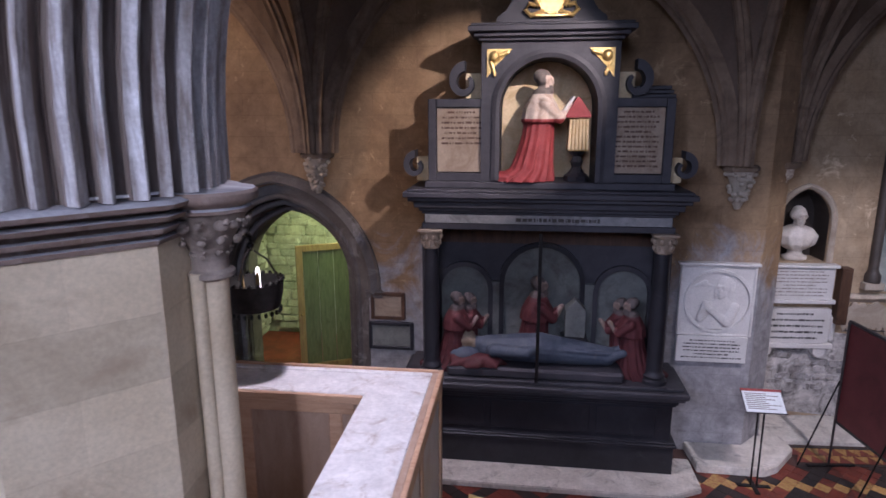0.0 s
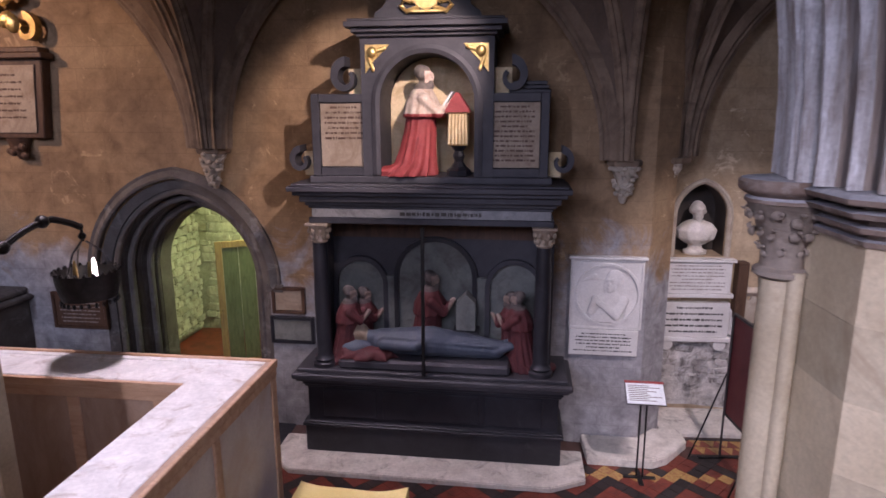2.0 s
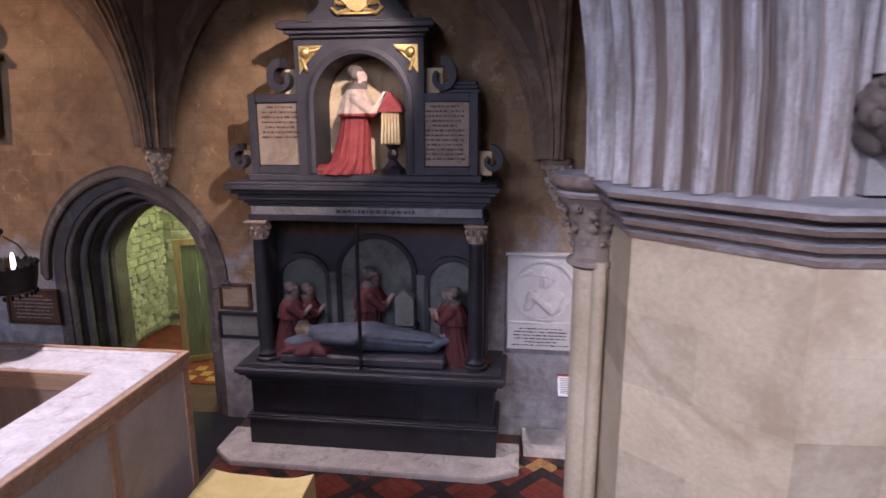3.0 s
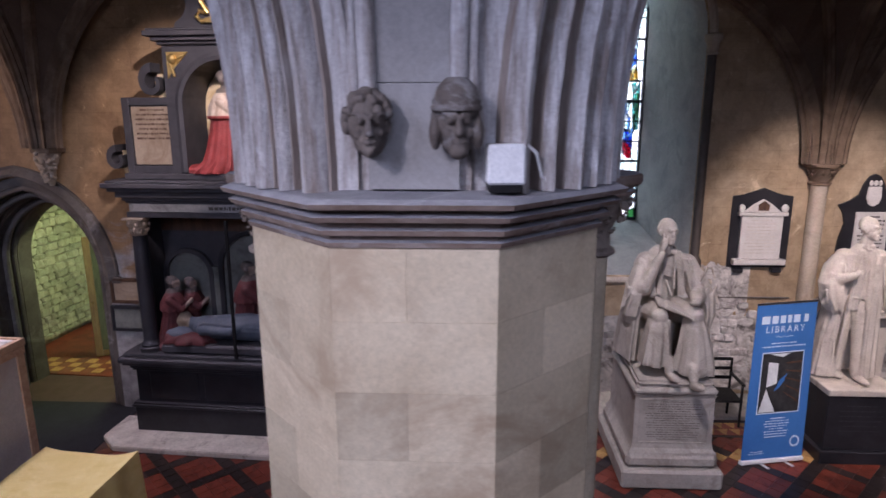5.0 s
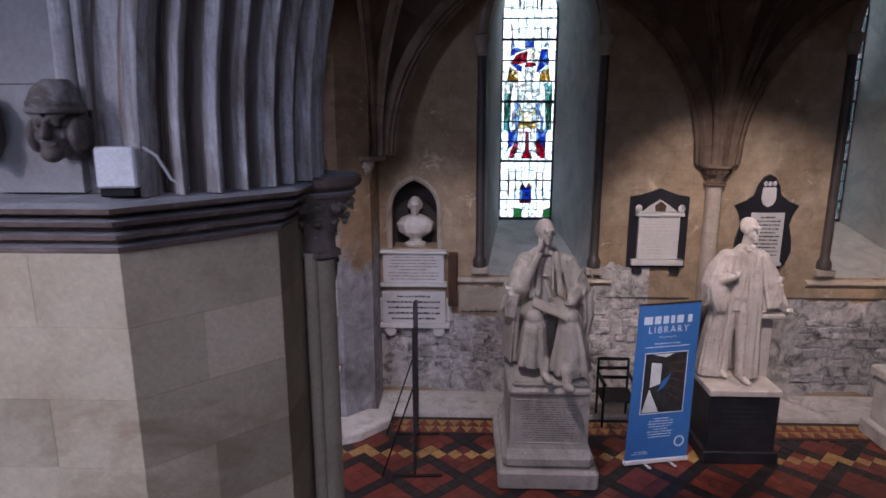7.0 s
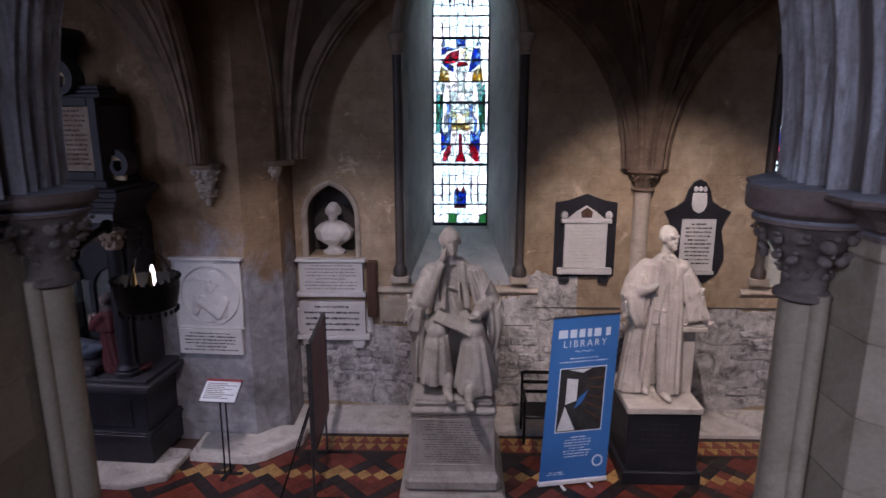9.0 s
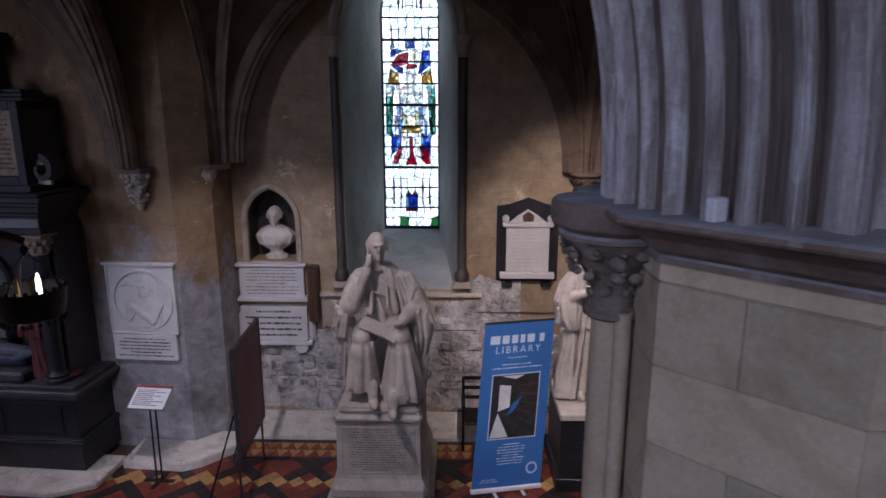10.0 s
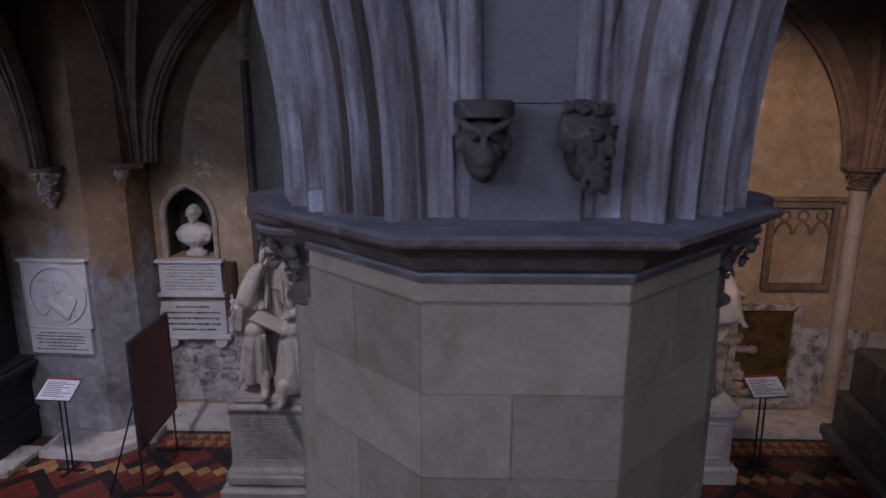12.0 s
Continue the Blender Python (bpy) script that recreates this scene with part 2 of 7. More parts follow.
OLDWOOD = surface("ochre_door", (0.30, 0.20, 0.07), (0.40, 0.28, 0.10), (0.24, 0.14, 0.05), 4, 0.6, 0.1, 50, 0.08, stretch=(6, 6, 1))
GREENWOOD = surface("green_door_panel", (0.14, 0.17, 0.07), (0.19, 0.22, 0.10), (0.11, 0.12, 0.05), 4, 0.6, 0.1, 50, 0.08, stretch=(6, 6, 1))
LIMEWALL = surface("limewashed_rubble", (0.42, 0.42, 0.30), (0.55, 0.55, 0.42), (0.30, 0.28, 0.2), 5, 0.9, 0.6, 20, 0.2)
TILERED = surface("red_tile", (0.16, 0.036, 0.022), (0.23, 0.054, 0.032), (0.09, 0.022, 0.017), 5, 0.35, 0.05, 50, 0.22)
TILEBLACK = surface("black_tile", (0.022, 0.017, 0.016), (0.04, 0.03, 0.028), None, 5, 0.35, 0.05, 50, 0.25)
TILEBUFF = surface("buff_tile", (0.42, 0.25, 0.07), (0.52, 0.33, 0.12), (0.3, 0.12, 0.05), 26, 0.4, 0.05, 60, 0.2, stain_at=0.52)
GROUT = surface("floor_bed", (0.08, 0.045, 0.035), (0.11, 0.06, 0.05), None, 5, 0.8, 0.1, 50, 0.0)
CARPET = surface("dark_carpet", (0.018, 0.018, 0.022), (0.028, 0.028, 0.034), None, 5, 0.95, 0.2, 200, 0.0)
LEAD = surface("lead_came", (0.02, 0.025, 0.03), (0.03, 0.035, 0.04), None, 5, 0.6, 0.0, 50, 0.0)
DARKSHAFT = surface("dark_shaft_marble", (0.05, 0.04, 0.034), (0.085, 0.068, 0.055), (0.14, 0.11, 0.09), 4, 0.5, 0.1, 40, 0.08, stain_at=0.66)
CAPSTONE = surface("dark_carved_stone", (0.20, 0.16, 0.13), (0.31, 0.26, 0.215), (0.12, 0.09, 0.07), 9, 0.85, 0.3, 50, 0.05)
HEADSTONE = surface("sooty_carving", (0.095, 0.076, 0.065), (0.16, 0.133, 0.115), (0.30, 0.285, 0.28), 9, 0.85, 0.3, 50, 0.1, stain_at=0.6)
TEALSTONE = surface("reveal_stone", (0.36, 0.36, 0.33), (0.46, 0.46, 0.42), (0.28, 0.29, 0.27), 2.5, 0.85, 0.15, 40, 0.05)
BRASS = surface("tarnished_brass", (0.30, 0.20, 0.07), (0.42, 0.29, 0.11), (0.16, 0.1, 0.04), 6, 0.4, 0.1, 60, 0.05, metal=0.8)


def coursed(name, upper, lower=None, level=2.6, h=0.27):
    """Old wall plaster over coursed stone: joints show faintly; below a ragged level the plaster is lost and grey stone shows."""
    m, t, p = nodes_of(name)
    geo = t.nodes.new("ShaderNodeNewGeometry")
    pos = geo.outputs["Position"]
    sep = t.nodes.new("ShaderNodeSeparateXYZ")
    t.links.new(pos, sep.inputs[0])
    com = t.nodes.new("ShaderNodeCombineXYZ")
    t.links.new(sep.outputs[0], com.inputs[0])
    t.links.new(sep.outputs[2], com.inputs[1])
    br = t.nodes.new("ShaderNodeTexBrick")
    br.inputs["Scale"].default_value = 1.0
    br.inputs["Brick Width"].default_value, br.inputs["Row Height"].default_value = h * 2.1, h
    br.inputs["Mortar Size"].default_value, br.inputs["Mortar Smooth"].default_value = 0.006, 0.6
    br.inputs["Color1"].default_value, br.inputs["Color2"].default_value, br.inputs["Mortar"].default_value = (0.86, 0.86, 0.86, 1), (1.06, 1.05, 1.04, 1), (0.62, 0.6, 0.58, 1)
    t.links.new(com.outputs[0], br.inputs["Vector"])
    big, mid, fine = fbm(t, pos, 0.9, 7, 0.62, 0.8), fbm(t, pos, 4.5, 7, 0.66, 0.5), fbm(t, pos, 34, 6, 0.65)
    a, b, c = upper
    col = ramp(t, big, [(0.3, a), (0.5, b), (0.72, c)])
    col = mix(t, "MULTIPLY", 0.75, col, ramp(t, mid, [(0.3, (0.62, 0.60, 0.58)), (0.62, (1.1, 1.08, 1.06))]))
    scar = ramp(t, fbm(t, pos, 2.3, 9, 0.72, 1.5), [(0.60, (0, 0, 0)), (0.66, (0.6, 0.6, 0.6))])
    col = mix(t, "MIX", scar, col, tuple(min(0.8, q * 1.55) for q in c))
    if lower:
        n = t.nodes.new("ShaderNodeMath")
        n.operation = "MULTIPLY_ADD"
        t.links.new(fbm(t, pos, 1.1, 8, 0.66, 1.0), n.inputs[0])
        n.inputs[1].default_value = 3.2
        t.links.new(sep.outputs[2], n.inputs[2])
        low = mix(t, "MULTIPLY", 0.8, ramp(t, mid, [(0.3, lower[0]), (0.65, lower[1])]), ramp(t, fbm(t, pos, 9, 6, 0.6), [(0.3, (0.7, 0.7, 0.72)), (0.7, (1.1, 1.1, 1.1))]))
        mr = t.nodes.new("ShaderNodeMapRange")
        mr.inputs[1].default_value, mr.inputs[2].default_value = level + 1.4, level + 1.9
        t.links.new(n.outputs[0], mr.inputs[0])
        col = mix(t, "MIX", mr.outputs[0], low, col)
    col = mix(t, "MULTIPLY", 0.42, col, br.outputs["Color"])
    t.links.new(mix(t, "MULTIPLY", 0.4, col, ramp(t, fine, [(0.3, (0.7, 0.7, 0.7)), (0.7, (1.1, 1.1, 1.1))])), p.inputs["Base Color"])
    p.inputs["Roughness"].default_value = 0.9
    p.inputs["Specular IOR Level"].default_value = 0.3
    bp = t.nodes.new("ShaderNodeBump")
    bp.inputs["Strength"].default_value, bp.inputs["Distance"].default_value = 0.35, 0.02
    sm = t.nodes.new("ShaderNodeMath")
    t.links.new(mid, sm.inputs[0])
    t.links.new(fine, sm.inputs[1])
    t.links.new(sm.outputs[0], bp.inputs["Height"])
    t.links.new(bp.outputs[0], p.inputs["Normal"])
    return m


PLASTER = coursed("brown_plaster", ((0.33, 0.235, 0.14), (0.42, 0.315, 0.20), (0.51, 0.405, 0.275)))
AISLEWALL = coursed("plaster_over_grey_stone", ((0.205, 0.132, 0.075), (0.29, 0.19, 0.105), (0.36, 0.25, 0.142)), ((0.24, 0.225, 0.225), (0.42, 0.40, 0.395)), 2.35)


def stained(name, rgb):
    """Coloured glass that lets the sky through."""
    m, t, p = nodes_of(name)
    tr = t.nodes.new("ShaderNodeBsdfTransparent")
    geo = t.nodes.new("ShaderNodeNewGeometry")
    n = fbm(t, geo.outputs["Position"], 14, 4, 0.6)
    dark = tuple(c * 0.55 for c in rgb)
    t.links.new(ramp(t, n, [(0.3, dark), (0.65, rgb)]), tr.inputs[0])
    gl = t.nodes.new("ShaderNodeBsdfGlossy")
    gl.inputs["Roughness"].default_value = 0.15
    mx = t.nodes.new("ShaderNodeMixShader")
    mx.inputs[0].default_value = 0.05
    t.links.new(tr.outputs[0], mx.inputs[1])
    t.links.new(gl.outputs[0], mx.inputs[2])
    t.links.new(mx.outputs[0], t.nodes["Material Output"].inputs[0])
    return m


GLASS = {k: stained("glass_" + k, c) for k, c in dict(
    clear=(0.80, 0.90, 0.86), white=(0.95, 0.95, 0.92), blue=(0.10, 0.17, 0.62), pale_blue=(0.40, 0.56, 0.82), red=(0.55, 0.03, 0.09),
    pink=(0.85, 0.25, 0.35), gold=(0.55, 0.40, 0.05), green=(0.10, 0.26, 0.12), cream=(0.93, 0.90, 0.66), teal=(0.30, 0.62, 0.60)).items()}


def glow(name, rgb, strength):
    m, t, p = nodes_of(name)
    p.inputs["Emission Color"].default_value = (*rgb, 1)
    p.inputs["Emission Strength"].default_value = strength
    return m


BULB = glow("lit_bulb", (1.0, 0.86, 0.7), 7)
SKYGLOW = glow("bright_sky", (0.90, 0.96, 1.0), 4.2)


# ---- mesh helpers ----
def box(bm, x0, x1, y0, y1, z0, z1, bevel=0.0, m=None):
    vs = [bm.verts.new((x, y, z)) for x in (x0, x1) for y in (y0, y1) for z in (z0, z1)]
    fs = [bm.faces.new([vs[i] for i in f]) for f in ((0, 1, 3, 2), (4, 6, 7, 5), (0, 4, 5, 1), (2, 3, 7, 6), (0, 2, 6, 4), (1, 5, 7, 3))]
    if bevel:
        es = list({e for f in fs for e in f.edges})
        r = bmesh.ops.bevel(bm, geom=es, offset=bevel, segments=1, affect="EDGES")
        vs = list({v for f in r["faces"] for v in f.verts} | {v for v in vs if v.is_valid})
    if m is not None:
        bmesh.ops.transform(bm, matrix=m, verts=[v for v in vs if v.is_valid])
    return vs


def prism(bm, poly, d0, d1, axis="z", bevel=0.0):
    """A straight prism over a polygon; axis y takes the polygon as x, z."""
    def at(p, d):
        return (p[0], p[1], d) if axis == "z" else (p[0], d, p[1]) if axis == "y" else (d, p[0], p[1])
    a, b = [bm.verts.new(at(p, d0)) for p in poly], [bm.verts.new(at(p, d1)) for p in poly]
    n = len(poly)
    fs = [bm.faces.new(a[::-1]), bm.faces.new(b)] + [bm.faces.new((a[i], a[(i + 1) % n], b[(i + 1) % n], b[i])) for i in range(n)]
    if bevel:
        bmesh.ops.bevel(bm, geom=list({e for f in fs for e in f.edges}), offset=bevel, segments=2, affect="EDGES")
    bmesh.ops.recalc_face_normals(bm, faces=bm.faces[:])


def rings(bm, loops, cap=True, close=True):
    """Skins a row of closed loops of points."""
    vs = [[bm.verts.new(p) for p in lp] for lp in loops]
    n = len(vs[0])
    for r0, r1 in zip(vs, vs[1:]):
        for i in range(n if close else n - 1):
            bm.faces.new((r0[i], r0[(i + 1) % n], r1[(i + 1) % n], r1[i]))
    if cap and close:
        bm.faces.new(vs[0][::-1])
        bm.faces.new(vs[-1])
    return vs


def lathe(bm, profile, seg=24, c=(0, 0, 0), sx=1.0, sy=1.0):
    rings(bm, [[(c[0] + r * sx * math.cos(a), c[1] + r * sy * math.sin(a), c[2] + z) for a in (2 * math.pi * i / seg for i in range(seg))] for r, z in profile])


def ngon_loft(bm, profile, n=8, c=(0, 0, 0), turn=0.5):
    """A moulded block on an n-sided plan: rows of apothem and height."""
    k = 1 / math.cos(math.pi / n)
    rings(bm, [[(c[0] + r * k * math.cos(2 * math.pi * (i + turn) / n), c[1] + r * k * math.sin(2 * math.pi * (i + turn) / n), c[2] + z) for i in range(n)] for r, z in profile])


def sweep(bm, pts, prof, ref, cap=True, close=True):
    """Carries a profile (side, out) along a path; ref points towards out."""
    pts, ref = [Vector(p) for p in pts], Vector(ref)
    loops = []
    for i, p in enumerate(pts):
        t = (pts[min(i + 1, len(pts) - 1)] - pts[max(i - 1, 0)]).normalized()
        s = t.cross(ref).normalized()
        o = s.cross(t).normalized()
        loops.append([p + s * a + o * b for a, b in prof])
    rings(bm, loops, cap, close)


def circle(r, n=8, a0=0.0):
    return [(r * math.cos(a0 + 2 * math.pi * i / n), r * math.sin(a0 + 2 * math.pi * i / n)) for i in range(n)]


def tube(bm, pts, r, n=8):
    d = Vector(pts[-1]) - Vector(pts[0])
    ref = (0, 0, 1) if abs(d.normalized().z) < 0.8 else (0, 1, 0)
    sweep(bm, pts, circle(r, n), ref)


def ball(bm, c, r, rot=(0, 0, 0), seg=12):
    r = (r, r, r) if isinstance(r, (int, float)) else r
    m = Matrix.LocRotScale(c, Euler([radians(a) for a in rot]), r)
    bmesh.ops.create_uvsphere(bm, u_segments=seg, v_segments=max(6, seg * 2 // 3), radius=1, matrix=m)


def link(name, bm, material, smooth=False):
    bmesh.ops.recalc_face_normals(bm, faces=bm.faces[:])
    me = bpy.data.meshes.new(name)
    bm.to_mesh(me)
    bm.free()
    for mt in material if isinstance(material, (list, tuple)) else [material]:
        me.materials.append(mt)
    if smooth:
        me.polygons.foreach_set("use_smooth", [True] * len(me.polygons))
        me.set_sharp_from_angle(angle=radians(40))
    return new(name, me)


def part(name, bm, material, parent, label="", smooth=False):
    ob = link(name, bm, material, smooth)
    ob.parent = parent
    return tagged(ob, label, kind="stuff" if name in ("lettering", "lead_bars") else "")


def thing(name, m, label, category, group="", kind=""):
    ob = new(name)
    ob.empty_display_size = 0.1
    ob.matrix_world = m
    return tagged(ob, label, category, group, kind)


def solid(name, bm, material, label, category, kind="", group="", m=None, smooth=False):
    ob = link(name, bm, material, smooth)
    if m is not None:
        ob.matrix_world = m
    return tagged(ob, label, category, group, kind)


def piece(name, mesh, parent, m):
    ob = new(name, mesh)
    ob.parent = parent
    ob.matrix_local = m
    return ob


def arch_pts(cx, half, spring, rise_e, n=14, x_in=0.0):
    """A two-centred arch from the left springing over the apex to the right one, as x, z."""
    r = half + rise_e
    top = math.acos(rise_e / r)
    left = [(cx + rise_e - r * math.cos(top * i / n), spring + r * math.sin(top * i / n)) for i in range(n + 1)]
    return left + [(2 * cx - x, z) for x, z in left[-2::-1]]


WALL_L = pose(0, 7.68, 0, 0, 0, -3.5)     # the aisle wall behind the monument: x along it, y into it
WALL_Y = 8.40                              # the window wall

# ---- the large structure ----
PIERS = (-2.12, 3.42, 8.295, 13.4)
PIER_Y, APO, SPRING = 2.51, 0.765, 4.03
SET_BACK = (0.20, 0.0, 0.0, 0.0)          # the first pier stands a little deeper

bm = bmesh.new()
box(bm, -16, 22, -9, 16, -0.3, -0.004)
solid("floor", bm, GROUT, "dark red bedding of the tiled church floor", "floor", "structure")

# unseen closing walls of the nave and the aisle, and the high ceiling
bm = bmesh.new()
box(bm, -16, 22, -8.6, -8.0, 0, 6.4)
box(bm, -16, 22, -8.6, -8.0, 10.8, 13)
for x0, x1 in ((-16, -7.3), (-4.7, -2.3), (0.3, 2.7), (5.3, 7.7), (10.3, 22)):
    box(bm, x0, x1, -8.6, -8.0, 6.4, 10.8)
solid("wall_south", bm, ASHLAR, "unseen plain stone wall of the nave with openings for the window lamps", "wall", "structure")
for nm, x0, x1 in (("wall_west", -16.5, -16), ("wall_east", 22, 22.5)):
    bm = bmesh.new()
    box(bm, x0, x1, -8.6, 16, 0, 13)
    solid(nm, bm, ASHLAR, "plain stone end wall of the church", "wall", "structure")
bm = bmesh.new()
box(bm, -16, 22, -8.6, 3.2, 13.0, 13.3)
solid("ceiling", bm, WEB, "dark stone nave ceiling high above", "ceiling", "structure")


def arcade_profile(front, depth, orders):
    """Plan of an arch's mouldings from the front edge to the soffit and back, as offset from the pier's centre and depth:
    each order is a deep hollow with a bead in it, then a broad filleted roll. The third value tells hollow from roll."""
    pts = []
    n = 22
    widths = [1.5 if k == 0 else (1.0, 0.72)[k % 2] for k in range(orders)]
    total, at = sum(widths), 0.0
    for k, w in enumerate(widths):
        for i in range(n):
            ph = i / n
            s = (at + w * ph) / total
            a = s * math.pi / 2
            ox = 0.215 + 0.615 * math.sin(a) ** 0.9
            y = front + depth * (1 - math.cos(a)) ** 0.95
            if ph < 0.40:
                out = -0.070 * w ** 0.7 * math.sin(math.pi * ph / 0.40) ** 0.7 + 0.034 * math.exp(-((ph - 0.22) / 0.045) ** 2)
            elif ph < 0.48 or ph > 0.93:
                out = 0.014
            else:
                q = (ph - 0.48) / 0.45
                out = 0.012 + 0.050 * w ** 0.5 * math.sqrt(max(0.0, 1 - (2 * q - 1) ** 2)) + (0.011 if abs(q - 0.5) < 0.11 else 0.0)
            nx, ny = math.cos(a) * 0.25 + 0.75 * math.sin(a), -math.cos(a)
            ln = math.hypot(nx, ny)
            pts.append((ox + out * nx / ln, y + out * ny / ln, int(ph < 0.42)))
        at += w
    return pts + [(ox, 2 * PIER_Y - y, 0) for ox, y, h in pts[::-6]]


PROFILE = arcade_profile(1.845, PIER_Y - 1.845, 8)
ARCH_E, STILT = 1.25, 0.12


def half_arch(px, bx, sign, back):
    """The moulded half of an arch that springs from the pier at px towards the bay's centre bx."""
    bm = bmesh.new()
    cols = []
    for ox, y, h in PROFILE:
        r = abs(bx - px) - ox + ARCH_E
        top = math.acos(min(1.0, ARCH_E / r))
        col = [(px + sign * ox, y + back, SPRING - 0.01)]
        for i in range(19):
            a = top * i / 18
            col.append((bx + sign * (ARCH_E - r * math.cos(a)), y + back * (1 - i / 18), SPRING + STILT + r * math.sin(a)))
        cols.append([bm.verts.new(p) for p in col])
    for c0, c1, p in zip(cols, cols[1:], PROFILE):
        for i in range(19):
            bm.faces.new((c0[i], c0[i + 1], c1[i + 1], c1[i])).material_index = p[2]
    return bm


def soffit_line(px, bx, sign, ox, n=18):
    r = abs(bx - px) - ox + ARCH_E
    top = math.acos(ARCH_E / r)
    return [(bx + sign * (ARCH_E - r * math.cos(top * i / n)), SPRING + STILT + r * math.sin(top * i / n)) for i in range(n + 1)]


# spandrel wall over each pier, between the two arches
bounds = [PIERS[0] - 5.3] + list(PIERS) + [PIERS[-1] + 5.0]
for k, px in enumerate(PIERS):
    lx, rx = (bounds[k] + px) / 2, (px + bounds[k + 2]) / 2
    back = SET_BACK[k]
    left, right = soffit_line(px, lx, -1, 0.30), soffit_line(px, rx, 1, 0.30)
    bm = bmesh.new()
    prism(bm, [(px - 0.30, SPRING - 0.01)] + [(px + 0.30, SPRING - 0.01)] + right + [(rx, 13), (lx, 13)] + left[::-1], 1.87 + back, 2 * PIER_Y - 1.87, "y")
    sp = solid("wall_arcade_%d" % (k + 1), bm, MOULD, "grey limestone spandrel wall of the nave arcade", "wall", "structure")
    for nm, bx, sg in (("arch_mouldings", lx, -1), ("arch_mouldings", rx, 1)):
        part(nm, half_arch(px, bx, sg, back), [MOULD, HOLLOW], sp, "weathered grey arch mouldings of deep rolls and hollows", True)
    # hood-mould shafts that come down on the carved heads, and the flat stone between
    for sx in (-1, 1):
        bm = bmesh.new()
        tube(bm, [(px + sx * 0.165, 1.81 + back, SPRING + 0.36), (px + sx * 0.172, 1.81 + back, SPRING + 0.8), (px + sx * 0.20, 1.81 + back, SPRING + 1.4), (px + sx * 0.27, 1.81 + back, SPRING + 2.0)], 0.034, 10)
        tube(bm, [(px + sx * 0.215, 1.825 + back, SPRING + 0.30), (px + sx * 0.222, 1.825 + back, SPRING + 0.8), (px + sx * 0.25, 1.825 + back, SPRING + 1.4), (px + sx * 0.32, 1.825 + back, SPRING + 2.0)], 0.018, 8)
        part("hood_shaft", bm, MOULD, sp, "", True)
    for z0 in (4.03, 4.42, 4.81, 5.2):
        bm = bmesh.new()
        box(bm, px - 0.17, px + 0.17, 1.822 + back, 1.90 + back, z0 + 0.001, z0 + 0.389, 0.002)
        part("face_stone", bm, FACE, sp, "smooth grey stone face between the arches")


def octagon_stone(w0, w1, h, t=0.16, gap=0.0004, bev=0.0012):
    """A facing stone of an octagonal pier: between two widths along the face, its back cut to the centre."""
    bm = bmesh.new()
    k = (APO - t) / APO
    prism(bm, [(w0, -APO), (w1, -APO), (w1 * k, -APO + t), (w0 * k, -APO + t)], gap, h - gap, "z", bev)
    me = bpy.data.meshes.new("stone")
    bmesh.ops.recalc_face_normals(bm, faces=bm.faces[:])
    bm.to_mesh(me)
    bm.free()
    me.materials.append(PIER)
    return me


HALF = APO * math.tan(math.pi / 8)
COURSE = 3.825 / 13
STONES = {kind: [octagon_stone(-HALF, HALF, COURSE, 0.16, g, b), octagon_stone(-HALF, -0.03, COURSE, 0.16, g, b), octagon_stone(-0.03 + 2 * g, HALF, COURSE, 0.16, g, b)] for kind, g, b in (("fine", 0.0003, 0.001), ("open", 0.001, 0.003))}


def capital(bm, c, r, h, spread=1.0):
    """A carved capital: bell, necking and curling leaves."""
    lathe(bm, [(r * 1.05, 0), (r * 1.32, 0.015), (r * 1.32, 0.035), (r * 1.02, 0.05), (r * 1.0, h * 0.4), (r * 1.25 * spread, h * 0.75), (r * 1.7 * spread, h)], 16, c)
    rnd = random.Random(int(c[0] * 100) + 7)
    for row, (n, rr, zz, s) in enumerate(((9, 1.10, 0.36, 0.14), (12, 1.32 * spread, 0.60, 0.19), (14, 1.58 * spread, 0.82, 0.22))):
        for i in range(n):
            a = 2 * math.pi * (i + 0.5 * row + rnd.uniform(-0.2, 0.2)) / n
            k = s * rnd.uniform(0.7, 1.2) * spread
            ball(bm, (c[0] + r * rr * math.cos(a), c[1] + r * rr * math.sin(a), c[2] + h * (zz + rnd.uniform(-0.05, 0.05))), (r * k * 0.7, r * k * 1.25, r * k * 0.95), (rnd.uniform(-35, 35), rnd.uniform(-30, 30), math.degrees(a)), 7)
            ball(bm, (c[0] + r * (rr + 0.16) * math.cos(a + 0.1), c[1] + r * (rr + 0.16) * math.sin(a + 0.1), c[2] + h * (zz + 0.07)), (r * k * 0.6, r * k * 0.7, r * k * 0.4), (rnd.uniform(-40, 40), 20, 0), 6)


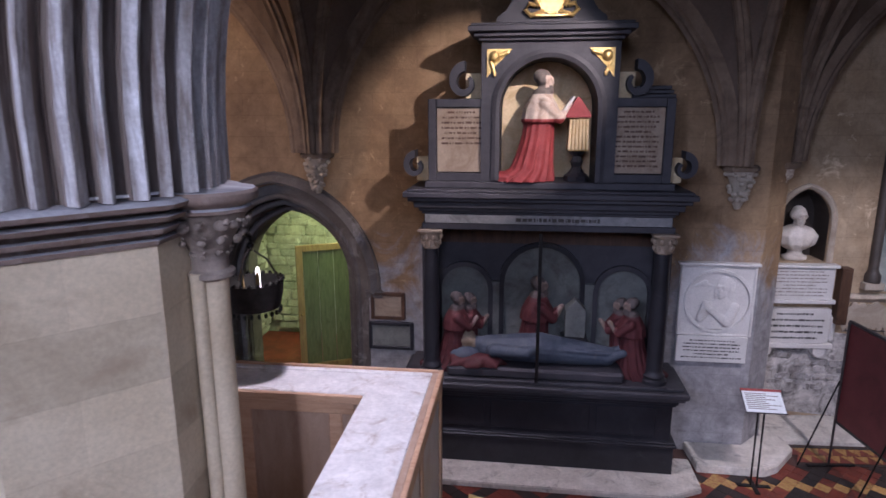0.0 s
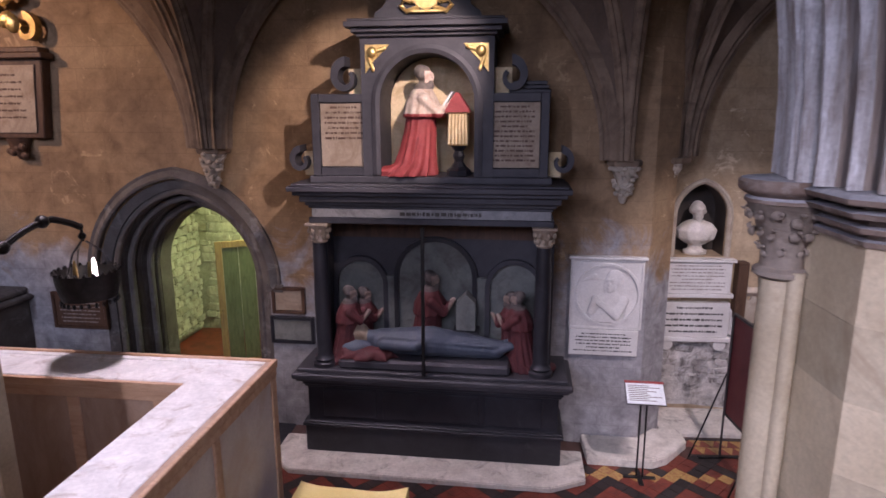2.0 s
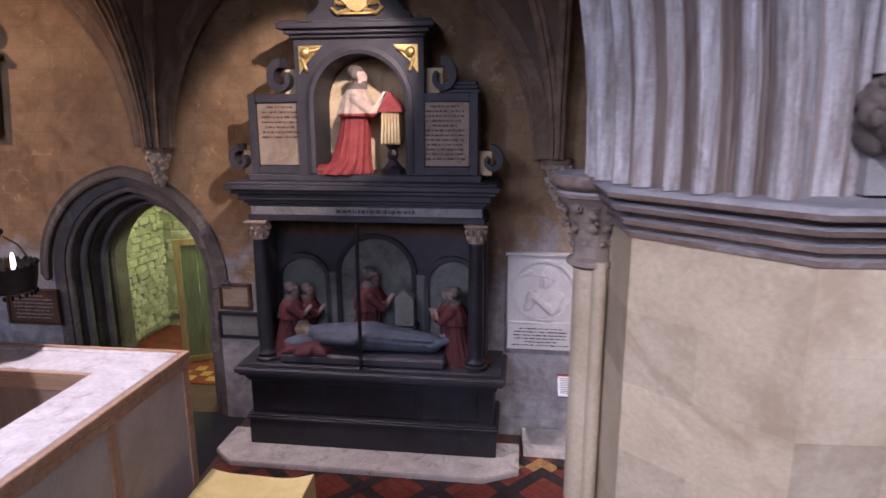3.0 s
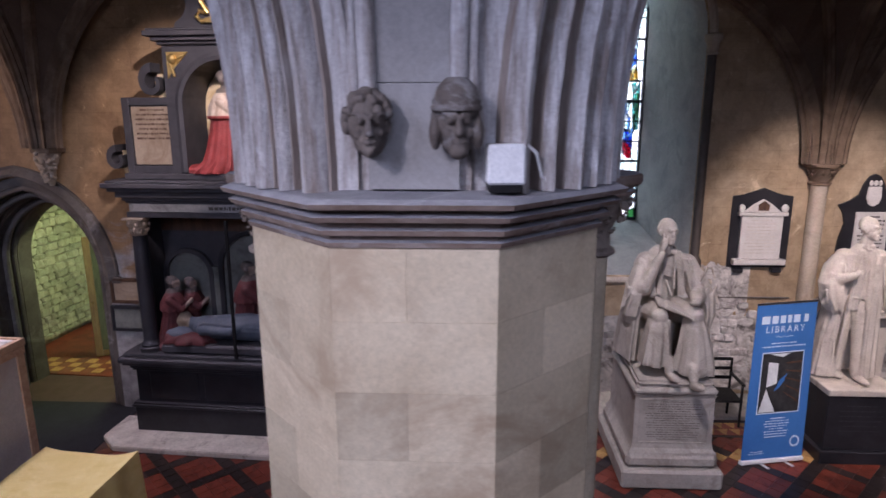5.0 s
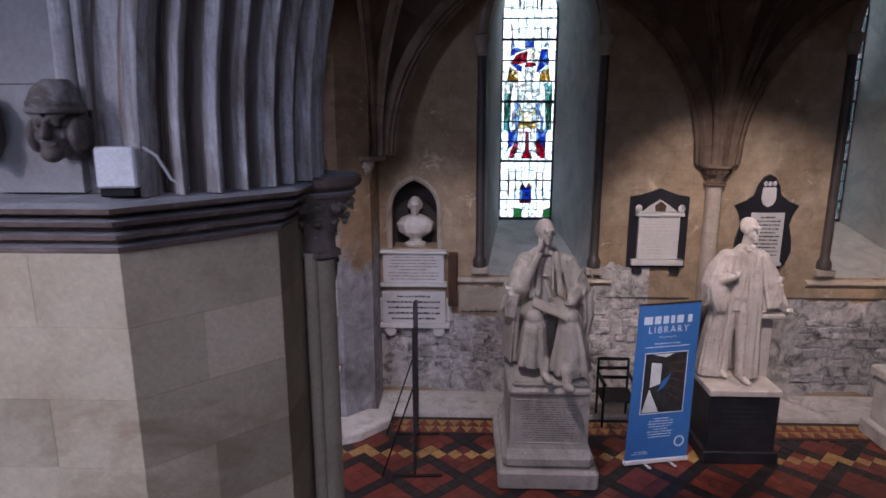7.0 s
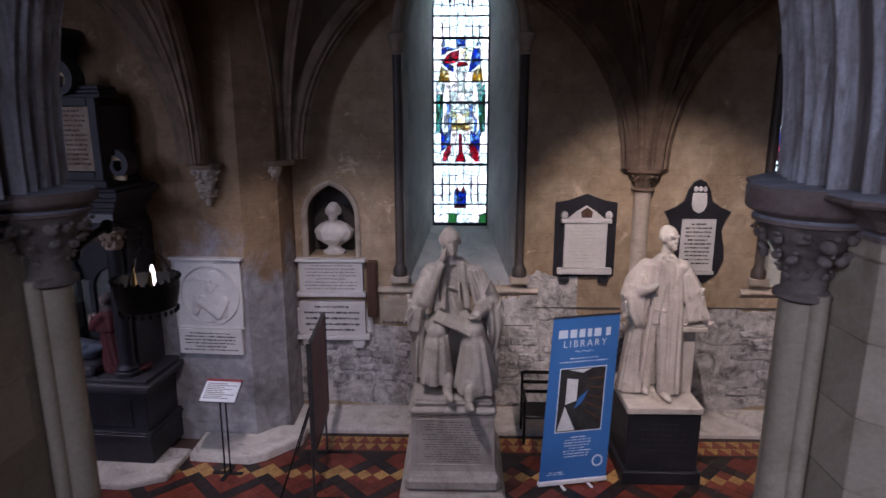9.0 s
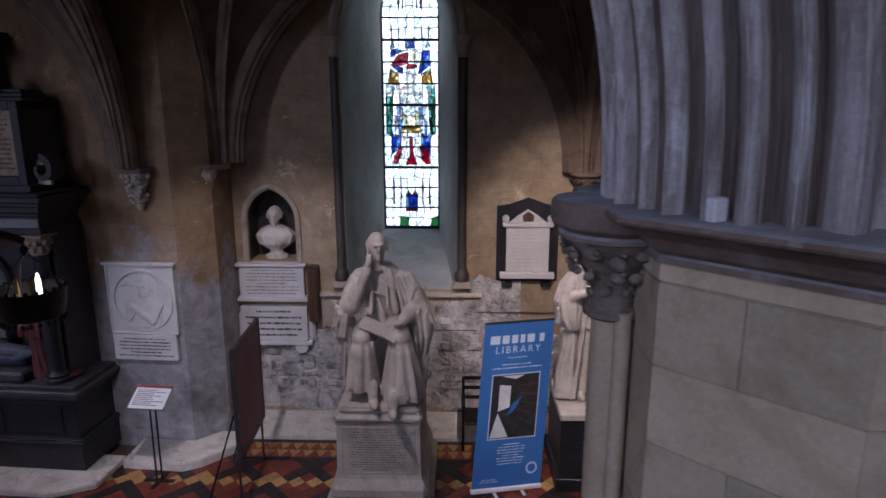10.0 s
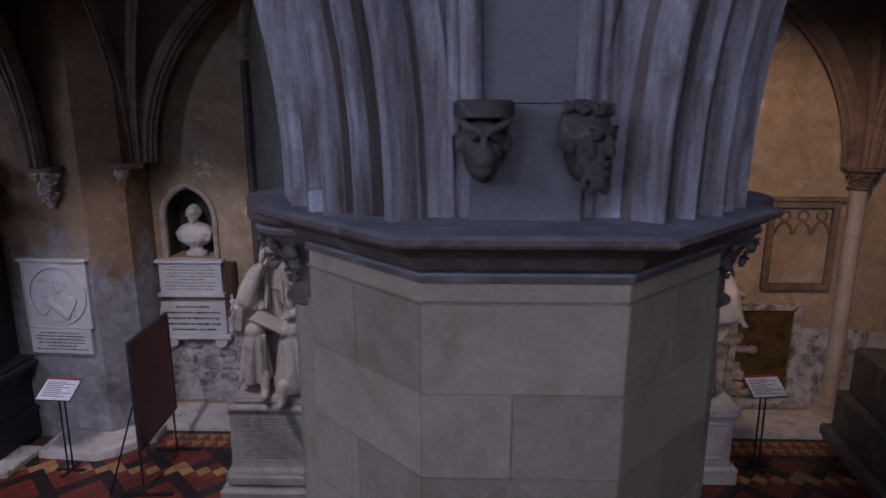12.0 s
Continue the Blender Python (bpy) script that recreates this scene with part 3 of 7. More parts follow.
def colonnette(parent, x, y, r, lift):
    """An attached shaft with its leaf capital and round abacus of radius r."""
    bm = bmesh.new()
    lathe(bm, [(0.15, 0), (0.15, 0.12), (0.12, 0.16), (0.13, 0.2), (0.09, 0.25), (0.078, 0.3), (0.078, 3.60)], 18, (x, y, 0))
    for sy in (-1, 1):
        lathe(bm, [(0.06, 0), (0.06, 0.2), (0.034, 0.26), (0.034, 3.64)], 10, (x * 0.97, y + sy * 0.085, 0))
    part("colonnette", bm, PIER, parent, "", True)
    bm = bmesh.new()
    capital(bm, (x, y, 3.60), 0.085, 0.325, r / 0.175)
    part("capital", bm, CAPSTONE, parent, "carved foliage capital of dark stone", True)
    bm = bmesh.new()
    lathe(bm, [(r - 0.06, 3.915), (r - 0.03, 3.925), (r - 0.03, 3.94), (r - 0.045, 3.95), (r - 0.02, 3.965), (r - 0.004, 3.975), (r, 3.985), (r, 4.01 + lift), (r - 0.012, 4.022 + lift), (0.05, 4.027 + lift)], 26, (x, y, 0))
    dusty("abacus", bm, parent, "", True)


def dusty(name, bm, parent, label, smooth=False):
    """A ledge of dark moulded stone whose flat tops are grey with dust."""
    bmesh.ops.recalc_face_normals(bm, faces=bm.faces[:])
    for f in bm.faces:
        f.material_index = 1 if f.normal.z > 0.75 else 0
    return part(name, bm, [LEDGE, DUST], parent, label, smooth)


HEADS = ((0, "curls", "cap"), (1, "curls", "cap"), (2, "beast", "man"), (3, "beast", "cap"))
for k, px in enumerate(PIERS):
    pier = thing("pier_%d" % (k + 1), pose(px, PIER_Y + SET_BACK[k], 0), "octagonal pale limestone arcade pier with attached colonnettes", "pier", "arcade piers", "structure")
    bm = bmesh.new()
    ngon_loft(bm, [(APO - 0.012, 0), (APO - 0.012, 3.84)])
    part("core", bm, PIER, pier)
    bm = bmesh.new()
    if k in (0, 1):
        prof = [(APO - 0.01, 3.82), (APO + 0.012, 3.825), (APO + 0.018, 3.845), (APO - 0.012, 3.85), (APO - 0.008, 3.868), (APO + 0.038, 3.875), (APO + 0.044, 3.895), (APO + 0.004, 3.9), (APO + 0.008, 3.92),
                (APO + 0.075, 3.93), (APO + 0.088, 3.95), (APO + 0.03, 3.957), (APO + 0.035, 3.97), (APO + 0.105, 3.98), (APO + 0.115, 4.0), (APO + 0.08, 4.015), (0.5, 4.028)]
    else:
        prof = [(APO - 0.01, 3.895), (APO + 0.012, 3.898), (APO + 0.012, 3.918), (APO + 0.0, 3.925), (APO + 0.03, 3.945), (APO + 0.06, 3.985), (APO + 0.12, 4.022), (APO + 0.165, 4.036), (APO + 0.172, 4.046), (APO + 0.165, 4.060), (APO + 0.14, 4.068), (0.5, 4.076)]
        neck = bmesh.new()
        ngon_loft(neck, [(APO - 0.002, 3.835), (APO - 0.002, 3.894)])
        part("neck_course", neck, PIER, pier)
    ngon_loft(bm, prof)
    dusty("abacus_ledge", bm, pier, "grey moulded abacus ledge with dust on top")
    for sx, ra in zip((-1, 1), ((0.24, 0.24), (0.20, 0.225), (0.25, 0.23), (0.2, 0.2))[k]):
        colonnette(pier, sx * 0.835, 0.12 if k == 1 else 0.0, ra, 0.045 if k > 1 else 0.0)

# ---- aisle wall behind the monument, with its deep doorway ----
DOOR_X, DOOR_S = -2.76, 2.05
outer = arch_pts(DOOR_X, 1.22, DOOR_S, 0.18)
bm = bmesh.new()
prism(bm, [(-9, 0), (DOOR_X - 1.22, 0)] + outer + [(DOOR_X + 1.22, 0), (3.36, 0), (3.36, 9), (-9, 9)], 0.0, 1.0, "y")
prism(bm, [(3.361, 0), (3.70, 0.36), (3.70, 1.2), (3.361, 1.0)], 0.0, 9.0, "z")
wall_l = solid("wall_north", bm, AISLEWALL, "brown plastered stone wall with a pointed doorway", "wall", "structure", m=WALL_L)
# reveal, rolls and hood mould in a darker stone than the wall
bm = bmesh.new()
loops = []
for half, y in ((1.22, 0), (1.10, 0.06), (1.12, 0.16), (1.02, 0.2), (1.0, 0.34), (1.02, 0.4), (0.9, 0.46), (0.88, 0.6), (0.9, 0.66), (0.79, 0.72), (0.77, 0.98), (1.22, 1.0)):
    loops.append([(DOOR_X - half, y, 0)] + [(x, y, z) for x, z in arch_pts(DOOR_X, half, DOOR_S, 0.18)] + [(DOOR_X + half, y, 0)])
rings(bm, loops, cap=False, close=False)
part("door_reveal", bm, DARKWALL, wall_l, "dark moulded stone doorway reveal")
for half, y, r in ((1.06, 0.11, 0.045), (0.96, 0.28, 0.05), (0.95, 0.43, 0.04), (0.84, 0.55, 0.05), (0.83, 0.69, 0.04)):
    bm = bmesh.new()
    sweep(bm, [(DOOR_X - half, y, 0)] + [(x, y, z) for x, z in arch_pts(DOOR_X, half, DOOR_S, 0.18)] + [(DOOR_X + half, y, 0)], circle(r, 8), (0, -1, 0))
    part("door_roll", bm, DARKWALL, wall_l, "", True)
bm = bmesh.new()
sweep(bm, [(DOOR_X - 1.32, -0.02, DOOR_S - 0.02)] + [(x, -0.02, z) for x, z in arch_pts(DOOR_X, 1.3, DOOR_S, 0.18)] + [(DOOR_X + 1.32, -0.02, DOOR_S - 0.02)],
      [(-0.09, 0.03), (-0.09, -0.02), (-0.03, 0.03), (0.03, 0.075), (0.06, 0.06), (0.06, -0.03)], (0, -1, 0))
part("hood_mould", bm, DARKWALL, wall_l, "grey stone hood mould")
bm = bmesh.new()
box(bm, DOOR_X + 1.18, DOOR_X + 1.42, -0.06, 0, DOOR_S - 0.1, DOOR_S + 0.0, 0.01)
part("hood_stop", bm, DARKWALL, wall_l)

# the passage behind the doorway: rough limewashed stones, a tiled floor
bm = bmesh.new()
box(bm, -6.5, 1.0, 3.6, 3.9, 0, 4.2)
box(bm, -5.0, -4.6, 1.0, 3.6, 0, 4.2)
box(bm, 0.7, 1.0, 1.0, 3.6, 0, 4.2)
box(bm, -6.5, 1.0, 1.0, 3.9, 4.2, 4.4)
passage = solid("wall_passage", bm, LIMEWALL, "limewashed rough stone wall of the passage behind the door", "wall", "structure", m=WALL_L)
rng = random.Random(5)


def lump_mesh(name, material, seed, flat=0.35):
    r = random.Random(seed)
    bm = bmesh.new()
    bmesh.ops.create_cube(bm, size=1)
    bmesh.ops.bevel(bm, geom=bm.edges[:], offset=0.16, segments=1, affect="EDGES")
    for v in bm.verts:
        v.co += Vector((r.uniform(-1, 1), r.uniform(-1, 1), r.uniform(-1, 1))) * 0.09
    me = bpy.data.meshes.new(name)
    bm.to_mesh(me)
    bm.free()
    me.materials.append(material)
    return me


lime = [lump_mesh("stone", LIMEWALL, s) for s in range(5)]
z = 0.1
while z < 3.3:
    h = rng.uniform(0.10, 0.2)
    x = -4.5 + rng.uniform(0, 0.2)
    while x < -0.2:
        w = rng.uniform(0.16, 0.42)
        piece("stone", rng.choice(lime), passage, Matrix.LocRotScale((x + w / 2, 3.58, z + h / 2), Euler((0, rng.uniform(-0.08, 0.08), 0)), (w * 0.97, 0.1, h * 0.95)))
        x += w
    z += h
z = 0.1
while z < 3.4:
    h = rng.uniform(0.09, 0.18)
    y = 1.02
    while y < 3.5:
        w = rng.uniform(0.14, 0.36)
        piece("stone", rng.choice(lime), passage, Matrix.LocRotScale((-4.58, y + w / 2, z + h / 2), Euler((rng.uniform(-0.1, 0.1), 0, 0)), (0.12, w * 0.97, h * 0.95)))
        y += w
    z += h
bm = bmesh.new()
box(bm, -4.6, 0.7, 1.0, 3.6, -0.002, 0.012)
solid("passage_floor", bm, TILERED, "red tiled floor of the passage", "floor", "structure", m=WALL_L)
bm = bmesh.new()
for i in range(22):
    for j in range(3):
        if (i + j) % 2 == 0:
            box(bm, -4.4 + i * 0.19, -4.4 + i * 0.19 + 0.17, 1.1 + j * 0.19, 1.27 + j * 0.19, 0.013, 0.018)
solid("passage_tile_border", bm, TILEBUFF, "buff and brown chequered tile border on the passage floor", "tile border", "stuff", m=WALL_L)
area("passage_lamp", (-2.2, 9.7, 3.9), (-2.6, 10.4, 0.8), 0.5, 0.5, 75, (0.86, 1.0, 0.42))

# ---- window wall ----
wall_r = thing("wall_east_aisle", pose(0, 0, 0), "stained brown ashlar aisle wall with lancet windows", "wall", "", "structure")
WINDOWS = (6.05, 11.0)
SILL_Z, W_SPRING = 1.96, 5.3
bm = bmesh.new()
box(bm, 3.6, 18, WALL_Y, WALL_Y + 2.0, 0, SILL_Z)
xs = [3.6]
for c in WINDOWS:
    xs += [c - 0.76, c + 0.76]
xs.append(18)
for x0, x1 in zip(xs[2::2], xs[3::2]):
    box(bm, x0, x1, WALL_Y, WALL_Y + 2.0, SILL_Z, W_SPRING)
NICHE_X = 4.265
half_niche = arch_pts(NICHE_X, 0.33, 2.92, 0.12, 8)[:9]
prism(bm, [(3.6, SILL_Z), (NICHE_X, SILL_Z), (NICHE_X, 2.36), (NICHE_X - 0.33, 2.36)] + half_niche + [(NICHE_X, W_SPRING), (3.6, W_SPRING)], WALL_Y, WALL_Y + 0.42, "y")
prism(bm, [(xs[1], SILL_Z), (NICHE_X, SILL_Z), (NICHE_X, 2.36), (NICHE_X + 0.33, 2.36)] + [(2 * NICHE_X - x, z) for x, z in half_niche] + [(NICHE_X, W_SPRING), (xs[1], W_SPRING)], WALL_Y, WALL_Y + 0.42, "y")
box(bm, 3.6, xs[1], WALL_Y + 0.421, WALL_Y + 2.0, SILL_Z, W_SPRING)
poly = [(3.6, W_SPRING)]
for c in WINDOWS:
    poly += arch_pts(c, 0.76, W_SPRING, 0.6, 10)
prism(bm, poly + [(18, W_SPRING), (18, 9), (3.6, 9)], WALL_Y, WALL_Y + 2.0, "y")
part("wall_body", bm, PLASTER, wall_r)


def window_reveal(c):
    bm = bmesh.new()
    lps = []
    for half, y, zs in ((0.76, WALL_Y, SILL_Z), (0.70, WALL_Y + 0.22, SILL_Z + 0.06), (0.46, WALL_Y + 1.86, 2.46), (0.44, WALL_Y + 1.98, 2.49)):
        sp = W_SPRING if y < WALL_Y + 0.5 else 5.85
        lps.append([(c - half, y, zs)] + [(x, y, z) for x, z in arch_pts(c, half, sp, 0.6, 10)] + [(c + half, y, zs)])
    rings(bm, lps, cap=False, close=True)
    part("window_reveal", bm, TEALSTONE, wall_r, "splayed pale stone window reveal with sloping sill")
    for sx in (-1, 1):
        bm = bmesh.new()
        lathe(bm, [(0.1, 2.1), (0.1, 2.2), (0.075, 2.24), (0.062, 2.28), (0.062, 5.06)], 12, (c + sx * 0.83, WALL_Y - 0.03, 0))
        part("nook_shaft", bm, DARKSHAFT, wall_r, "dark marble nook shaft", True)
        bm = bmesh.new()
        lathe(bm, [(0.07, 5.06), (0.085, 5.08), (0.07, 5.1), (0.085, 5.2), (0.12, 5.26), (0.12, 5.32), (0.09, 5.34)], 12, (c + sx * 0.83, WALL_Y - 0.03, 0))
        box(bm, c + sx * 0.83 - 0.13, c + sx * 0.83 + 0.13, WALL_Y - 0.12, WALL_Y, 2.0, 2.1, 0.01)
        part("nook_capital", bm, ASHLAR, wall_r, "", True)
    bm = bmesh.new()
    sweep(bm, [(x, WALL_Y - 0.03, z) for x, z in arch_pts(c, 0.83, W_SPRING + 0.02, 0.6, 10)], circle(0.06, 8), (0, -1, 0))
    part("window_arch_roll", bm, ASHLAR, wall_r, "", True)


for c in WINDOWS:
    window_reveal(c)
# thin string course, broken off behind the statues
for x0, x1 in ((4.9, 7.15), (9.95, 12.1)):
    bm = bmesh.new()
    prism(bm, [(WALL_Y, 1.80), (WALL_Y - 0.05, 1.845), (WALL_Y - 0.075, 1.87), (WALL_Y - 0.06, 1.895), (WALL_Y, 1.93)], x0, x1, "x")
    part("string_course", bm, ASHLAR, wall_r)
# low stone step along the wall
bm = bmesh.new()
prism(bm, [(7.74, 0), (7.74, 0.05), (7.78, 0.065), (WALL_Y, 0.10), (WALL_Y, 0)], 3.75, 18, "x")
part("wall_step", bm, STEP, wall_r, "worn pale stone step at the foot of the wall")


# ---- vault springers: ribs and dark webs over the aisle ----
def rib_path(s, d, r, top=62, n=12):
    return [(s[0] + d[0] * r * (1 - math.cos(a)), s[1] + d[1] * r * (1 - math.cos(a)), s[2] + r * math.sin(a)) for a in (radians(top) * i / n for i in range(n + 1))]


RIBPROF = [(-0.09, -0.12), (-0.09, 0.0), (-0.05, 0.03), (-0.06, 0.06), (-0.02, 0.075), (0, 0.11), (0.02, 0.075), (0.06, 0.06), (0.05, 0.03), (0.09, 0.0), (0.09, -0.12)]
vault = thing("ceiling_vault", pose(0, 0, 0), "dark ribbed stone vault over the aisle", "vault", "", "structure")


def springer(s, wall_dir, r=3.7, left=True, right=True, clip=62):
    u = Vector((math.cos(radians(wall_dir)), math.sin(radians(wall_dir)), 0))
    n = Vector((u.y, -u.x, 0))
    dirs = []
    if left:
        dirs += [(-u, r), ((-u * 0.74 + n * 0.67).normalized(), r * 1.2)]
    dirs.append((n, r))
    if right:
        dirs += [((u * 0.74 + n * 0.67).normalized(), r * 1.2), (u, r)]
    paths = []
    for d, rr in dirs:
        on_wall = abs(d.dot(n)) < 0.1
        o = Vector(s) + d * (0.18 if on_wall else 0.05)
        paths.append(rib_path(o, d, 2.6 if on_wall else rr, 78 if on_wall else clip))
    for (d, rr), p in zip(dirs, paths):
        bm = bmesh.new()
        hor = Vector((-d[1], d[0], 0))
        loops = []
        for i, q in enumerate(p):
            a = radians(78 if abs(d.dot(n)) < 0.1 else clip) * i / 12
            out = Vector((d[0] * math.cos(a), d[1] * math.cos(a), -math.sin(a)))
            loops.append([Vector(q) + hor * x * 0.8 + out * (y + 0.02) for x, y in RIBPROF])
        rings(bm, loops)
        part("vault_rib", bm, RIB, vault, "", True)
    for p, q in zip(paths, paths[1:]):
        bm = bmesh.new()
        va, vb = [bm.verts.new(Vector(a) + Vector((0, 0, 0.02))) for a in p], [bm.verts.new(Vector(b) + Vector((0, 0, 0.02))) for b in q]
        for i in range(len(va) - 1):
            bm.faces.new((va[i], va[i + 1], vb[i + 1], vb[i]))
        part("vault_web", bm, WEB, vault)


springer((-2.14, 7.62, 3.86), -3.5)
springer((2.98, 7.34, 3.74), -3.5, right=False)
springer((3.74, 8.1, 3.74), 0, left=False)
springer((8.50, 8.3, 3.60), 0)
springer((13.45, 8.3, 3.66), 0)
bm = bmesh.new()
box(bm, -16, 22, 1.87, 11, 8.6, 8.9)
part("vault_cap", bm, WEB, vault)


def corbel(x, y, z, rz, s=1.0):
    ob = thing("corbel", pose(x, y, z, 0, 0, rz), "carved foliage corbel of weathered stone carrying the vault ribs", "corbel", "vault corbels")
    bm = bmesh.new()
    prism(bm, [(-0.2 * s, 0.25), (-0.2 * s, -0.06), (-0.13 * s, -0.16), (0.13 * s, -0.16), (0.2 * s, -0.06), (0.2 * s, 0.25)], -0.07, 0.0, "z", 0.012)
    part("abacus", bm, RIB, ob)
    bm = bmesh.new()
    lathe(bm, [(0.03, -0.52 * s), (0.06, -0.45 * s), (0.07, -0.32 * s), (0.12, -0.18 * s), (0.165 * s, -0.07)], 14)
    r = random.Random(int(x * 10))
    for i in range(34):
        a, q = r.uniform(math.pi, 2 * math.pi), r.random()
        rad = 0.06 + 0.11 * q
        ball(bm, (rad * math.cos(a) * s, rad * math.sin(a) * s, (-0.47 + 0.4 * q) * s), (0.035, 0.035, 0.028), (r.uniform(-40, 40), r.uniform(-40, 40), 0), 7)
    part("foliage", bm, ASHLAR, ob, "", True)


corbel(-2.14, 7.72, 3.86, -3.5)
corbel(2.98, 7.44, 3.74, -3.5)
corbel(3.66, 7.86, 3.74, -40, 0.7)

# respond shafts with moulded capitals
for i, (sx, sz) in enumerate(((8.50, 3.60), (13.45, 3.66))):
    ob = thing("respond_shaft", pose(sx, WALL_Y - 0.06, 0), "slender stone wall shaft with a carved capital", "wall shaft", "wall shafts")
    bm = bmesh.new()
    lathe(bm, [(0.2, 0.1), (0.2, 0.3), (0.13, 0.38), (0.11, 0.44), (0.11, sz - 0.3)], 16)
    part("shaft", bm, ASHLAR, ob, "", True)
    bm = bmesh.new()
    capital(bm, (0, 0, sz - 0.3), 0.115, 0.24)
    lathe(bm, [(0.2, sz - 0.06), (0.23, sz - 0.04), (0.23, sz), (0.12, sz + 0.01)], 16)
    part("capital", bm, RIB, ob, "", True)


# ---- figures: blended solids under one skin ----
def E(c, r, rot=(0, 0, 0)):
    return lambda bm: ball(bm, c, r, rot, 16)


def C(a, b, ra, rb):
    def make(bm):
        va, vb = Vector(a), Vector(b)
        d = (vb - va)
        q = d.to_track_quat("Z", "Y").to_matrix().to_4x4()
        loops = []
        for k in range(9):
            f = k / 8
            r = ra + (rb - ra) * f
            loops.append([Matrix.Translation(va) @ q @ Vector((r * math.cos(t), r * math.sin(t), d.length * f)) for t in (2 * math.pi * i / 12 for i in range(12))])
        rings(bm, loops)
        ball(bm, a, ra, (0, 0, 0), 12)
        ball(bm, b, rb, (0, 0, 0), 12)
    return make


def robe(rows, folds=9, amp=0.06, phase=0.0, lean=0.6):
    """Draped cloth: rows of height, centre x, centre y, half width, half depth; folds deepen downwards."""
    def make(bm):
        loops, n = [], 72
        z0, z1 = rows[0][0], rows[-1][0]
        for z, cx, cy, rx, ry in rows:
            f = (z - z1) / (z0 - z1)
            lp = []
            for i in range(n):
                t = 2 * math.pi * i / n
                k = 1 + amp * (0.25 + f) * (math.sin(folds * t + phase + lean * f) + 0.5 * math.sin(folds * 1.7 * t + 2 * phase))
                lp.append((cx + rx * k * math.cos(t), cy + ry * k * math.sin(t), z))
            loops.append(lp)
        rings(bm, loops)
    return make


def head(c, s=1.0, face_dir=-90, hair=True, beard=False):
    """A head: skull, jaw, nose, brow, ears, cropped hair."""
    a = radians(face_dir)
    f, sd = Vector((math.cos(a), math.sin(a), 0)), Vector((-math.sin(a), math.cos(a), 0))
    c = Vector(c)

    def at(u, v, w):
        return tuple(c + (f * u + sd * v + Vector((0, 0, w))) * s)
    out = [E(at(-0.012, 0, 0.02), (0.088 * s,) * 2 + (0.108 * s,)), E(at(0.025, 0, -0.055), (0.062 * s, 0.062 * s, 0.07 * s)),
           E(at(0.095, 0, -0.015), (0.02 * s, 0.02 * s, 0.032 * s)), E(at(0.078, 0, 0.03), (0.03 * s, 0.03 * s, 0.012 * s)),
           E(at(0.075, 0.03, 0.03), 0.022 * s), E(at(0.075, -0.03, 0.03), 0.022 * s), E(at(0.08, 0, -0.068), (0.024 * s, 0.024 * s, 0.012 * s)),
           E(at(0.07, 0, -0.1), 0.028 * s), E(at(0, 0.088, -0.005), (0.02 * s, 0.02 * s, 0.034 * s)), E(at(0, -0.088, -0.005), (0.02 * s, 0.02 * s, 0.034 * s)),
           C(at(-0.02, 0, -0.08), at(-0.03, 0, -0.2), 0.058 * s, 0.07 * s)]
    if hair:
        out += [E(at(-0.05, 0, 0.05), (0.085 * s, 0.085 * s, 0.085 * s)), E(at(-0.04, 0.07, 0.02), (0.04 * s, 0.04 * s, 0.06 * s)), E(at(-0.04, -0.07, 0.02), (0.04 * s, 0.04 * s, 0.06 * s))]
    if beard:
        out += [E(at(0.06, 0, -0.13), (0.05 * s, 0.05 * s, 0.07 * s))]
    return out


def skin(blobs, voxel, smooth):
    """One closed skin over blended solids."""
    bm = bmesh.new()
    for b in blobs:
        b(bm)
    bmesh.ops.recalc_face_normals(bm, faces=bm.faces[:])
    me = bpy.data.meshes.new("raw")
    bm.to_mesh(me)
    bm.free()
    tmp = new("raw", me)
    r = tmp.modifiers.new("skin", "REMESH")
    r.mode, r.voxel_size = "VOXEL", voxel
    sm = tmp.modifiers.new("soften", "SMOOTH")
    sm.factor, sm.iterations = 0.5, smooth
    out = bpy.data.meshes.new_from_object(tmp.evaluated_get(bpy.context.evaluated_depsgraph_get()))
    bpy.data.objects.remove(tmp)
    bpy.data.meshes.remove(me)
    out.materials.clear()
    out.polygons.foreach_set("use_smooth", [True] * len(out.polygons))
    return out


def figure(name, blobs, materials, label, category, m, voxel=0.014, pick=None, smooth=3, group=""):
    out = skin(blobs, voxel, smooth)
    for mt in materials:
        out.materials.append(mt)
    if pick:
        out.polygons.foreach_set("material_index", [pick(p.center) for p in out.polygons])
    out.name = name
    ob = new(name, out)
    ob.matrix_world = m
    return tagged(ob, label, category, group)


